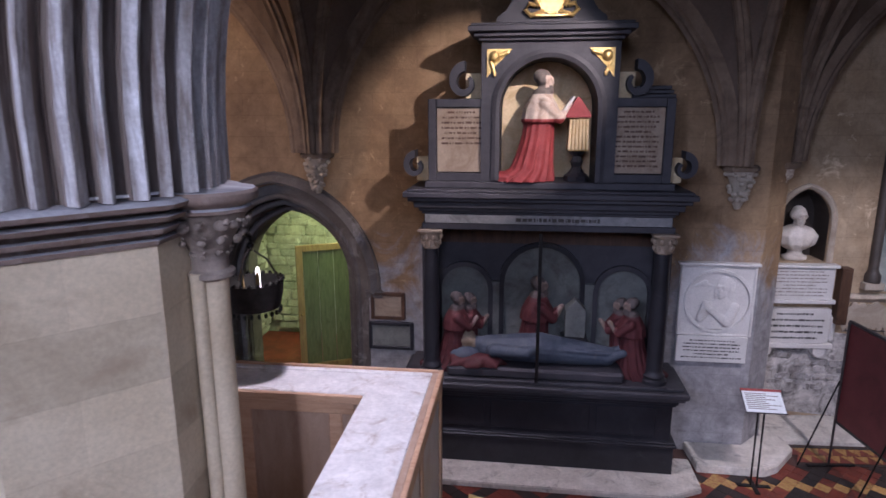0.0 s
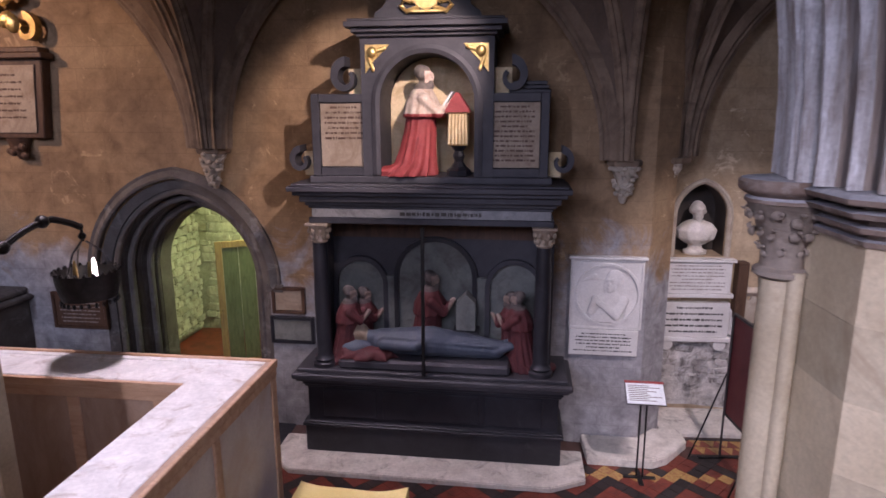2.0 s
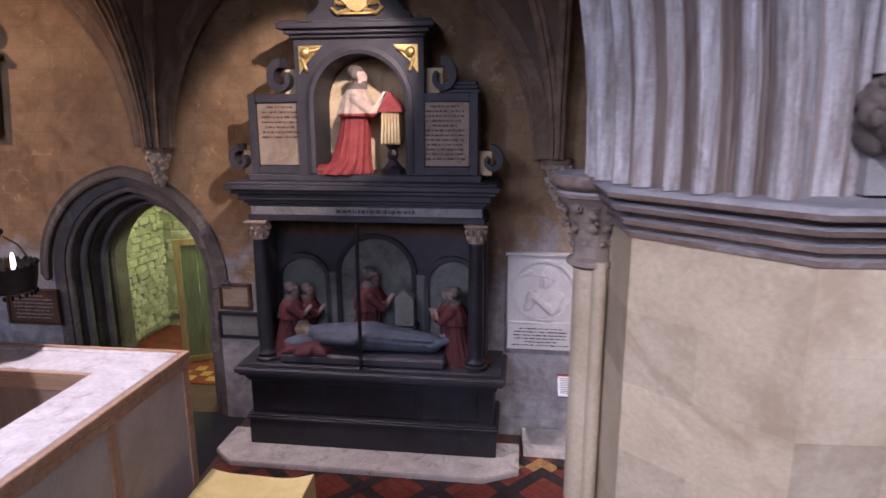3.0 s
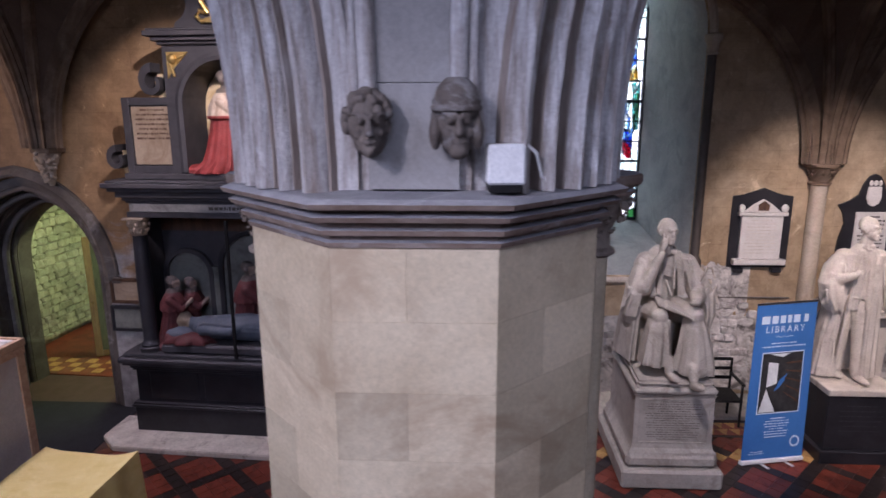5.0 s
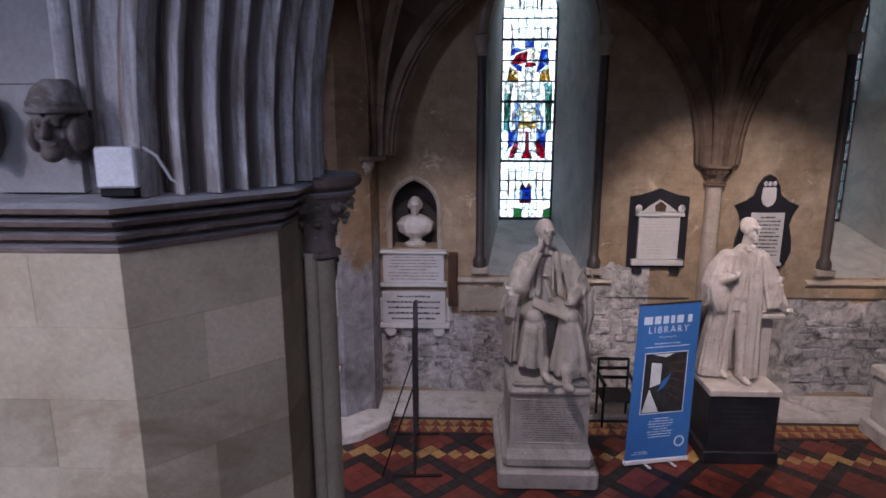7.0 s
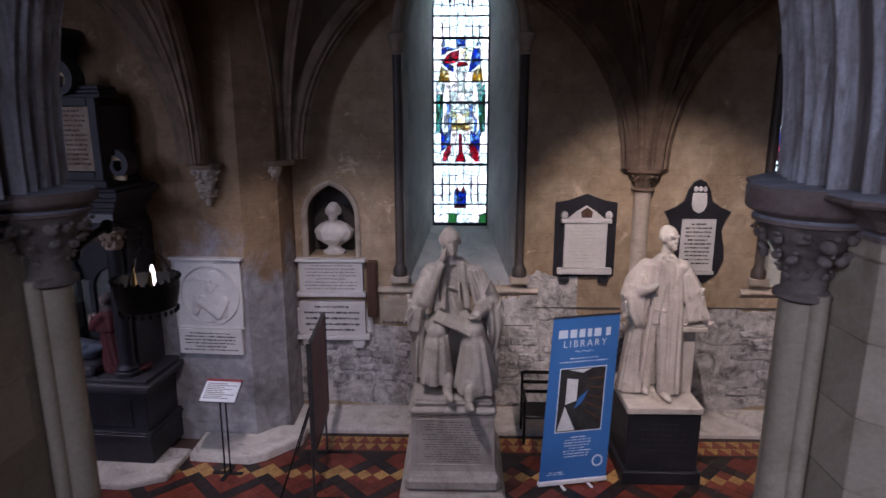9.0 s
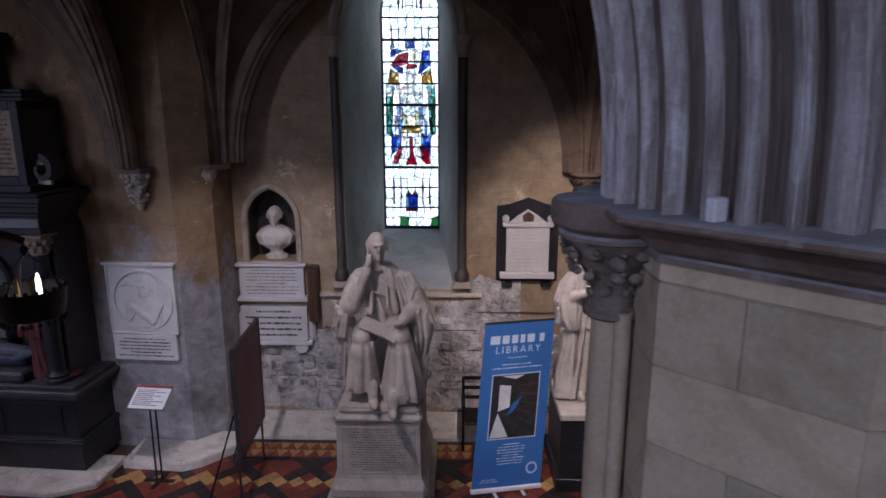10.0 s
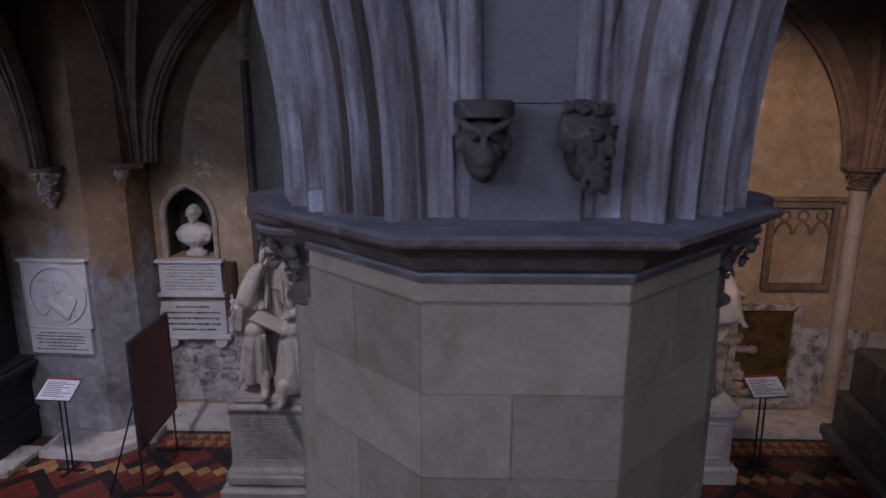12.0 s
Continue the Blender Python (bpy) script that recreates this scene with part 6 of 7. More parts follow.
render_patch(3.75, 18.0, 0.10, 1.34, 1, RENDER, 0.012)
render_patch(4.92, 5.62, 1.38, 1.79, 2, ASHLAR, 0.03)
render_patch(6.5, 7.15, 1.3, 1.79, 3, RENDER, 0.028)
render_patch(6.95, 7.7, 1.35, 2.15, 4, RENDER, 0.02)
render_patch(8.65, 12.0, 1.18, 1.62, 5, RENDER, 0.03)
rubble(3.85, 5.6, 0.5, 1.2, 0.06, 0.13, 0.08, 0.24, 0.45, 0.05)
rubble(6.6, 8.4, 0.45, 1.5, 0.07, 0.14, 0.1, 0.26, 0.55, 0.06)
rubble(10.0, 12.0, 0.32, 1.22, 0.09, 0.16, 0.16, 0.42, 0.8, 0.07)
for x0, x1, zz in ((4.95, 5.5, 1.40), (6.5, 7.1, 1.37), (7.05, 8.3, 1.64), (8.7, 12, 1.65)):
    bm = bmesh.new()
    box(bm, x0, x1, WALL_Y - 0.034, WALL_Y, zz - 0.008, zz + 0.008, 0.003)
    part("ledge_line", bm, DARKWALL, wall_r)

# far bay: blind tracery panel and brass door panel
bt = thing("tracery_panel", WR, "brown stone memorial panel with blind tracery head", "memorial")
bm = bmesh.new()
frame_boxes(bm, 12.3, 13.25, 1.95, 3.2, 0.09, -0.07, 0)
box(bm, 12.25, 13.3, -0.1, 0, 3.201, 3.26, 0.01)
part("frame", bm, RIB, bt)
bm = bmesh.new()
box(bm, 12.4, 13.15, -0.02, 0, 2.05, 3.1)
part("panel", bm, PLASTER, bt)
for i in range(3):
    bm = bmesh.new()
    cx = 12.53 + i * 0.25
    sweep(bm, [(x, -0.03, z) for x, z in arch_pts(cx, 0.11, 2.75, 0.08, 6)], circle(0.022, 6), (0, -1, 0))
    sweep(bm, [(cx + 0.07 * math.cos(2 * math.pi * q / 12), -0.03, 3.0 + 0.07 * math.sin(2 * math.pi * q / 12)) for q in range(13)], circle(0.018, 6), (0, -1, 0))
    part("tracery", bm, RIB, bt, "", True)
bp = thing("brass_panel", WR, "dark brass memorial panel in a stone frame", "memorial")
bm = bmesh.new()
box(bm, 12.05, 12.82, -0.03, 0, 0.45, 1.62, 0.004)
part("plate", bm, BRASS, bp)
bm = bmesh.new()
frame_boxes(bm, 11.95, 12.92, 0.35, 1.74, 0.095, -0.06, 0)
part("frame", bm, RENDER, bp)


# ---- statues on their pedestals ----
def stepped_pedestal(name, m, rows, mats, label, depth, panel=None):
    ob = thing(name, m, label, "pedestal")
    for i, (nm, w, d, z0, z1, bv) in enumerate(rows):
        bm = bmesh.new()
        box(bm, -w / 2, w / 2, -d / 2, d / 2, z0, z1, bv)
        part(nm, bm, mats[i], ob)
    return ob


sp1 = stepped_pedestal("statue_pedestal", pose(5.99, 6.72, 0), [("base", 1.17, 1.42, 0, 0.24, 0.03), ("plinth", 1.06, 1.30, 0.241, 0.42, 0.05), ("cap", 0.95, 1.21, 1.141, 1.225, 0.03)],
                       [PEDSTONE] * 3, "tall pale stone pedestal with an inscribed front", 1.2)
bm = bmesh.new()
rings(bm, [[(-w / 2, -d / 2, z), (w / 2, -d / 2, z), (w / 2, d / 2, z), (-w / 2, d / 2, z)] for w, d, z in ((1.02, 1.26, 0.421), (0.985, 1.23, 0.44), (0.945, 1.19, 0.475), (0.92, 1.17, 0.52), (0.91, 1.162, 0.56), (0.90, 1.16, 1.10), (0.915, 1.175, 1.125), (0.93, 1.19, 1.14))])
part("die", bm, PEDSTONE, sp1, "plain die with a hollow-moulded foot")
bm = bmesh.new()
frame_boxes(bm, -0.40, 0.40, 0.54, 1.09, 0.012, -0.588, -0.579, 0.003)
part("front_frame", bm, PEDSTONE, sp1)
bm = bmesh.new()
bars(bm, -0.35, 0.35, 0.57, 1.07, 17, -0.582, 31, 0.94, 0.34, 0.002)
part("lettering", bm, HAIR, sp1)
bm = bmesh.new()
prism(bm, [(-0.44, -0.56), (0.44, -0.56), (0.40, 0.5), (-0.40, 0.5)], 1.226, 1.30, "z", 0.03)
part("top", bm, PEDSTONE, sp1)

def creases(n, lo, hi, seed):
    """Short raised creases scattered over the front of the cloth."""
    r = random.Random(seed)
    out = []
    for k in range(n):
        p = Vector([r.uniform(a, b) for a, b in zip(lo, hi)])
        q = p + Vector((r.uniform(-0.07, 0.07), r.uniform(-0.02, 0.02), -r.uniform(0.1, 0.24)))
        out.append(C(tuple(p), tuple(q), r.uniform(0.012, 0.022), 0.008))
    return out


def folds(path_a, path_b, n, ra, rb, seed, wob=0.02):
    """Ridges of cloth between two lines."""
    r = random.Random(seed)
    out = []
    for k in range(n):
        f = (k + r.uniform(-0.25, 0.25)) / max(1, n - 1)
        a = Vector(path_a[0]).lerp(Vector(path_a[1]), f)
        b = Vector(path_b[0]).lerp(Vector(path_b[1]), f)
        m = (a + b) / 2 + Vector((r.uniform(-wob, wob), r.uniform(-wob, wob), 0))
        out += [C(tuple(a), tuple(m), ra, (ra + rb) / 2), C(tuple(m), tuple(b), (ra + rb) / 2, rb)]
    return out


sit = [robe([(0.0, 0.0, 0.22, 0.36, 0.26), (0.25, 0.0, 0.2, 0.35, 0.26), (0.5, 0.0, 0.18, 0.33, 0.26), (0.62, 0.0, 0.18, 0.3, 0.24)], 9, 0.04),
       C((-0.15, 0.0, 0.62), (-0.19, -0.36, 0.66), 0.14, 0.10), C((0.15, 0.0, 0.62), (0.19, -0.38, 0.66), 0.15, 0.11),
       # the two skirted legs, parted over a deep hollow
       robe([(0.13, -0.20, -0.36, 0.165, 0.17), (0.35, -0.20, -0.37, 0.145, 0.15), (0.56, -0.19, -0.36, 0.12, 0.12), (0.70, -0.18, -0.33, 0.08, 0.09)], 7, 0.085, 1.0),
       robe([(0.05, 0.21, -0.42, 0.215, 0.22), (0.28, 0.21, -0.43, 0.18, 0.18), (0.54, 0.195, -0.41, 0.135, 0.13), (0.70, 0.18, -0.34, 0.09, 0.1)], 8, 0.085, 2.2),
       E((-0.08, -0.58, 0.045), (0.048, 0.125, 0.045), (0, 0, 8)), C((-0.09, -0.48, 0.2), (-0.09, -0.51, 0.06), 0.055, 0.045),
       E((0.11, -0.76, 0.005), (0.048, 0.135, 0.045), (-14, 0, 6)), C((0.12, -0.60, 0.14), (0.115, -0.66, 0.04), 0.058, 0.05),
       # body, waistcoat and open gown
       robe([(0.56, 0, 0.15, 0.22, 0.19), (0.85, 0, 0.13, 0.205, 0.17), (1.08, 0.0, 0.10, 0.225, 0.165), (1.24, 0.0, 0.08, 0.215, 0.14), (1.34, 0.0, 0.06, 0.11, 0.11)], 7, 0.02),
       E((-0.19, 0.08, 1.19), (0.11, 0.12, 0.09)), E((0.20, 0.07, 1.17), (0.12, 0.12, 0.09)),
       # arm that props the head, its sleeve hanging open from the elbow
       C((-0.25, 0.05, 1.14), (-0.30, -0.14, 0.93), 0.095, 0.10), C((-0.30, -0.15, 0.92), (-0.125, -0.17, 1.30), 0.085, 0.040), E((-0.105, -0.165, 1.40), (0.034, 0.042, 0.075), (0, 16, 0)),
       C((-0.10, -0.19, 1.43), (-0.075, -0.17, 1.50), 0.013, 0.011), C((-0.125, -0.18, 1.42), (-0.11, -0.15, 1.52), 0.013, 0.011),
       robe([(0.50, -0.40, 0.0, 0.045, 0.10), (0.60, -0.40, -0.03, 0.075, 0.15), (0.85, -0.37, -0.06, 0.085, 0.15), (1.08, -0.30, -0.02, 0.08, 0.12), (1.2, -0.24, 0.05, 0.05, 0.08)], 5, 0.10, 0.9),
       # the other arm, laid along the thigh under a wide sleeve
       C((0.26, 0.05, 1.14), (0.36, -0.06, 0.86), 0.11, 0.13), C((0.36, -0.08, 0.85), (0.22, -0.34, 0.82), 0.115, 0.06), E((0.165, -0.42, 0.815), (0.042, 0.065, 0.028), (-15, 0, 25)),
       robe([(0.30, 0.42, 0.02, 0.06, 0.22), (0.60, 0.44, -0.02, 0.10, 0.24), (0.82, 0.42, -0.04, 0.12, 0.20), (1.05, 0.34, 0.02, 0.10, 0.14), (1.2, 0.25, 0.05, 0.06, 0.09)], 6, 0.09, 0.5),
       robe([(0.05, 0.36, 0.06, 0.10, 0.34), (0.4, 0.36, 0.04, 0.09, 0.30), (0.7, 0.36, 0.0, 0.07, 0.2)], 6, 0.11, 0.5),
       robe([(0.05, -0.36, 0.14, 0.08, 0.28), (0.4, -0.35, 0.1, 0.08, 0.26), (0.7, -0.33, 0.06, 0.06, 0.2)], 6, 0.11, 0.9)]


def sheet(c, u, v, t):
    """A thin rounded slab on two spanning directions."""
    def make(bm):
        cc, uu, vv = Vector(c), Vector(u), Vector(v)
        n = uu.cross(vv).normalized() * t
        rings(bm, [[cc + uu * a + vv * b + n * k for a, b in ((-1, -1), (1, -1), (1, 1), (-1, 1))] for k in (-1, 1)])
    return make


# the open book on the knees, collar, lapels, waistcoat edge
sit += [sheet((-0.05, -0.33, 0.755), (0.15, -0.04, -0.06), (0.03, 0.12, 0.012), 0.012), sheet((0.02, -0.40, 0.735), (0.13, -0.05, -0.07), (0.02, 0.08, 0.012), 0.010),
        C((-0.085, -0.085, 1.30), (-0.10, -0.10, 0.84), 0.022, 0.030), C((0.10, -0.085, 1.30), (0.15, -0.12, 0.86), 0.026, 0.040), C((0.055, -0.09, 1.29), (0.07, -0.10, 0.90), 0.012, 0.016),
        E((-0.03, -0.085, 1.31), (0.03, 0.02, 0.035), (0, 25, 0)), E((0.045, -0.085, 1.31), (0.03, 0.02, 0.035), (0, -25, 0)), C((-0.06, -0.085, 1.05), (0.06, -0.09, 1.02), 0.010, 0.010), C((-0.02, -0.10, 0.98), (0.03, -0.12, 0.82), 0.014, 0.018)]
sit += folds(((0.44, -0.02, 0.72), (0.26, -0.44, 0.62)), ((0.44, -0.25, 0.08), (0.34, -0.56, 0.06)), 5, 0.016, 0.032, 2, 0.03)
sit += folds(((0.22, -0.46, 0.62), (0.12, -0.47, 0.62)), ((0.24, -0.60, 0.10), (0.04, -0.50, 0.10)), 4, 0.016, 0.026, 3, 0.02)
sit += folds(((0.26, -0.04, 1.2), (0.15, -0.08, 1.22)), ((0.44, -0.16, 0.78), (0.24, -0.2, 0.80)), 4, 0.014, 0.026, 4)
sit += folds(((-0.26, -0.40, 0.62), (-0.08, -0.40, 0.62)), ((-0.33, -0.48, 0.16), (-0.08, -0.46, 0.16)), 5, 0.014, 0.024, 5)
sit += folds(((-0.16, -0.03, 1.22), (-0.09, -0.06, 1.2)), ((-0.2, -0.12, 0.82), (-0.1, -0.14, 0.84)), 3, 0.012, 0.02, 6)
sit += creases(10, (-0.47, -0.18, 0.70), (-0.36, -0.05, 1.05), 7) + creases(12, (0.36, -0.24, 0.80), (0.5, -0.1, 1.15), 8)
sit += head((-0.02, -0.06, 1.53), 1.08, -82)
sit += [E((0, 0.28, 0.35), (0.32, 0.2, 0.4))]
figure("statue", sit, [TANMARBLE], "pale marble statue of a seated robed man, head on hand", "statue", pose(5.97, 6.78, 1.30, 0, 0, 6) @ Matrix.Diagonal((1.08, 1.05, 1.07, 1)), 0.0095, None, 1)

sp2 = stepped_pedestal("statue_pedestal", pose(8.46, 7.17, 0), [("base", 0.93, 1.06, 0, 0.17, 0.012), ("die", 0.84, 0.96, 0.171, 0.90, 0.008), ("top", 0.88, 1.0, 0.901, 0.985, 0.012)], [BLACK, BLACK, MARBLE],
                       "dark marble pedestal with a pale stone top", 1.0)
bm = bmesh.new()
bars(bm, -0.3, 0.3, 0.4, 0.8, 6, -0.4805, 33, 0.9, 0.22, 0.001)
part("lettering", bm, SLATE, sp2)
st = [C((-0.12, 0.03, 0.08), (-0.09, 0.03, 1.0), 0.068, 0.09), C((0.06, -0.12, 0.07), (0.035, -0.03, 1.0), 0.066, 0.092), E((-0.13, -0.06, 0.04), (0.05, 0.12, 0.04)), E((0.085, -0.24, 0.04), (0.05, 0.135, 0.045), (0, 0, 12)),
      # back of the gown and its two front falls
      robe([(0.03, -0.04, 0.19, 0.34, 0.06), (0.8, -0.03, 0.17, 0.29, 0.07), (1.5, 0, 0.1, 0.25, 0.09)], 11, 0.05),
      robe([(0.03, -0.33, 0.0, 0.125, 0.15), (0.6, -0.30, -0.01, 0.105, 0.13), (1.1, -0.24, -0.03, 0.085, 0.12), (1.62, -0.15, -0.03, 0.06, 0.09)], 7, 0.09, 0.4),
      robe([(0.05, 0.175, -0.05, 0.115, 0.15), (0.6, 0.165, -0.06, 0.10, 0.13), (1.1, 0.155, -0.06, 0.085, 0.12), (1.62, 0.14, -0.03, 0.06, 0.09)], 7, 0.09, 1.4),
      C((0.075, -0.115, 1.66), (0.085, -0.20, 0.08), 0.020, 0.026), C((-0.075, -0.115, 1.66), (-0.22, -0.15, 0.06), 0.020, 0.026),
      # waistcoat and coat
      robe([(0.90, -0.02, 0.02, 0.155, 0.115), (1.2, -0.01, 0.01, 0.16, 0.125), (1.45, 0, 0.01, 0.195, 0.135), (1.60, 0, 0.01, 0.21, 0.13), (1.73, 0.01, 0, 0.09, 0.09)], 6, 0.012),
      E((-0.19, 0.03, 1.58), (0.11, 0.12, 0.085)), E((0.19, 0.03, 1.58), (0.11, 0.12, 0.085)),
      # arm that holds the lapel, with its deep bell sleeve
      C((-0.24, 0.02, 1.54), (-0.37, -0.03, 1.24), 0.09, 0.11), C((-0.38, -0.05, 1.23), (-0.17, -0.20, 1.37), 0.10, 0.05), E((-0.125, -0.215, 1.405), (0.036, 0.036, 0.05), (0, 20, 0)),
      C((-0.13, -0.245, 1.42), (-0.095, -0.24, 1.45), 0.012, 0.011), C((-0.13, -0.25, 1.40), (-0.092, -0.245, 1.42), 0.012, 0.011),
      robe([(0.84, -0.24, -0.07, 0.035, 0.06), (0.92, -0.28, -0.08, 0.10, 0.12), (1.05, -0.33, -0.08, 0.125, 0.14), (1.25, -0.375, -0.07, 0.115, 0.13), (1.45, -0.33, -0.01, 0.10, 0.11), (1.58, -0.25, 0.02, 0.07, 0.09)], 6, 0.10, 0.6),
      # arm that reaches down to the books
      C((0.24, 0.02, 1.54), (0.37, 0.0, 1.24), 0.09, 0.095), C((0.37, 0.0, 1.24), (0.50, -0.11, 1.01), 0.08, 0.036), E((0.54, -0.15, 0.955), (0.036, 0.07, 0.024), (0, 0, -35)), C((0.55, -0.18, 0.95), (0.585, -0.21, 0.93), 0.012, 0.01),
      robe([(0.90, 0.30, 0.0, 0.05, 0.08), (0.97, 0.35, -0.02, 0.115, 0.12), (1.15, 0.38, -0.01, 0.115, 0.12), (1.35, 0.34, 0.0, 0.10, 0.11), (1.52, 0.27, 0.02, 0.08, 0.09)], 6, 0.10, 0.2),
      # collar, necktie, coat edge, watch chain
      E((-0.035, -0.10, 1.72), (0.03, 0.02, 0.03), (0, 30, 0)), E((0.055, -0.10, 1.72), (0.03, 0.02, 0.03), (0, -30, 0)), E((0.01, -0.125, 1.685), (0.03, 0.018, 0.016)), C((-0.05, -0.115, 1.67), (-0.005, -0.135, 1.42), 0.014, 0.012), C((0.06, -0.115, 1.67), (0.01, -0.135, 1.42), 0.014, 0.012),
      C((0.0, -0.13, 1.42), (-0.03, -0.115, 0.92), 0.010, 0.010), C((-0.13, -0.105, 1.08), (0.07, -0.125, 1.06), 0.010, 0.010), C((0.05, -0.13, 1.5), (0.065, -0.14, 0.95), 0.014, 0.018)]
st += folds(((-0.34, -0.08, 1.48), (-0.24, -0.12, 1.5)), ((-0.44, -0.16, 1.0), (-0.24, -0.19, 0.96)), 4, 0.013, 0.024, 13)
st += folds(((0.30, -0.06, 1.48), (0.22, -0.1, 1.5)), ((0.46, -0.11, 0.99), (0.30, -0.13, 0.97)), 4, 0.013, 0.022, 14)
st += folds(((-0.30, -0.12, 0.95), (-0.24, -0.13, 0.95)), ((-0.42, -0.13, 0.05), (-0.27, -0.15, 0.05)), 4, 0.012, 0.022, 15, 0.012)
st += folds(((0.12, -0.13, 1.5), (0.2, -0.10, 1.5)), ((0.13, -0.20, 0.07), (0.26, -0.14, 0.07)), 4, 0.012, 0.020, 16, 0.012)
st += creases(10, (-0.47, -0.20, 1.05), (-0.34, -0.14, 1.40), 17) + creases(8, (0.36, -0.14, 1.1), (0.46, -0.1, 1.4), 18)
st += head((0.03, -0.04, 1.93), 1.08, -58)
figure("statue", st, [MARBLE], "white marble statue of a standing man in an academic gown", "statue", pose(8.46, 7.12, 0.986, 0, 0, -6), 0.0095, None, 1)
bks = thing("book_support", pose(8.98, 7.1, 0), "marble pillar of stacked books beside the standing figure", "support")
bm = bmesh.new()
box(bm, -0.055, 0.12, 0.0, 0.32, 0.986, 1.80, 0.01)
part("shaft", bm, MARBLE, bks)
bm = bmesh.new()
box(bm, -0.1, 0.2, -0.12, 0.26, 1.801, 1.86, 0.012, None)
box(bm, -0.08, 0.17, -0.1, 0.24, 1.861, 1.9, 0.012, None)
part("books", bm, MARBLE, bks)
bks.location.x = 8.78

# third and fourth statues seen behind the far pier
sp3 = stepped_pedestal("statue_pedestal", pose(10.95, 7.1, 0), [("base", 0.96, 0.96, 0, 0.22, 0.02), ("die", 0.8, 0.8, 0.221, 0.86, 0.01), ("cap", 0.92, 0.92, 0.861, 1.0, 0.03)], [MARBLE] * 3, "pale stone pedestal with panelled sides", 1.0)
bm = bmesh.new()
frame_boxes(bm, -0.34, 0.34, 0.3, 0.8, 0.04, -0.415, -0.401, 0.004)
part("front_frame", bm, MARBLE, sp3)
figure("statue", st, [MARBLE], "pale standing draped marble statue half hidden by the pier", "statue", pose(10.95, 7.12, 1.001, 0, 0, -20), 0.03)
sp4 = stepped_pedestal("statue_pedestal", pose(13.9, 6.9, 0, 0, 0, -8), [("base", 1.9, 1.7, 0, 0.2, 0.03), ("plinth", 1.7, 1.5, 0.201, 0.75, 0.03), ("die", 1.5, 1.3, 0.751, 1.4, 0.03)], [DARKWALL] * 3, "massive dark grey stone pedestal", 1.0)
figure("statue", sit, [MARBLE], "pale seated marble statue on a dark massive pedestal", "statue", pose(13.75, 6.75, 1.401, 0, 0, 20), 0.03)

# ---- the painted wooden enclosure ----
PEW = pose(-0.31, 4.49, 0, 0, 0, -3.0)
pew = thing("pew_enclosure", PEW, "tall wooden box enclosure with flaking white top boards", "enclosure")
TOP = 2.36
LX, LY = -6.0, -3.6


def pew_part(nm, mt, dims, label="", bv=0.006):
    bm = bmesh.new()
    box(bm, *dims, bv)
    part(nm, bm, mt, pew, label)


pew_part("top_board", WHITEPAINT, (-0.53, -0.085, LY, -0.46, TOP - 0.03, TOP), "white top board with flaking paint")
pew_part("top_board", WHITEPAINT, (LX, -0.085, -0.459, -0.10, TOP - 0.03, TOP), "white top board with flaking paint")
pew_part("edge_batten", PALEWOOD, (-0.035, 0.0, LY, 0.0, TOP - 0.05, TOP + 0.018), "raw pine edge batten")
pew_part("edge_batten", PANELWOOD, (-0.084, -0.036, LY, -0.036, TOP - 0.03, TOP + 0.004))
pew_part("edge_batten", PALEWOOD, (LX, -0.036, -0.035, 0.0, TOP - 0.05, TOP + 0.018), "raw pine edge batten")
pew_part("edge_batten", WHITEPAINT, (LX, -0.085, -0.099, -0.036, TOP - 0.03, TOP + 0.006))
pew_part("inner_batten", PALEWOOD, (LX, -0.535, -0.495, -0.461, TOP - 0.07, TOP - 0.005))
pew_part("inner_rail", PALEWOOD, (LX, -0.60, -0.478, -0.44, TOP - 0.16, TOP - 0.071))
pew_part("outer_side", MAUVE, (-0.09, -0.03, LY, -0.03, 0.0, TOP - 0.051), "pale mauve painted outer boards")
pew_part("outer_rail", PALEWOOD, (-0.0295, -0.008, LY, -0.01, TOP - 0.12, TOP - 0.051))
for yy in (-0.05, -1.0, -1.95, -2.9):
    pew_part("outer_stile", PALEWOOD, (-0.0295, -0.012, yy - 0.06, yy + 0.03, 0.0, TOP - 0.121))
pew_part("back_side", MAUVE, (LX, -0.091, -0.09, -0.03, 0.0, TOP - 0.051))
pew_part("inner_side", PANELWOOD, (LX, -0.535, -0.44, -0.41, 0.0, TOP - 0.031), "brown inner panelling")
pew_part("inner_side", PANELWOOD, (-0.51, -0.48, LY, -0.441, 0.0, TOP - 0.031), "brown inner panelling")
for xx in (-0.75, -1.45, -2.15, -2.85, -3.55, -4.25, -4.95):
    pew_part("inner_stile", PALEWOOD, (xx - 0.05, xx + 0.05, -0.462, -0.441, 0.0, TOP - 0.161))

# ---- yellow draped cloth ----
bm = bmesh.new()
n = 22
cl = thing("draped_table", pose(0.76, 4.22, 0, 0, 0, -3), "small table under a draped yellow cloth", "table")
loops = []
vs = {}
for i in range(n + 1):
    for j in range(n + 1):
        u, v = i / n, j / n
        x, y = -0.86 + 0.86 * u, -1.0 + 1.0 * v
        sag = 0.055 * (1 - (2 * u - 1) ** 2) + 0.03 * (1 - v) + 0.012 * math.sin(9 * u + 4 * v) * math.sin(3 * v + 1)
        vs[i, j] = bm.verts.new((x, y, 1.45 - sag))
for i in range(n):
    for j in range(n):
        bm.faces.new((vs[i, j], vs[i + 1, j], vs[i + 1, j + 1], vs[i, j + 1]))
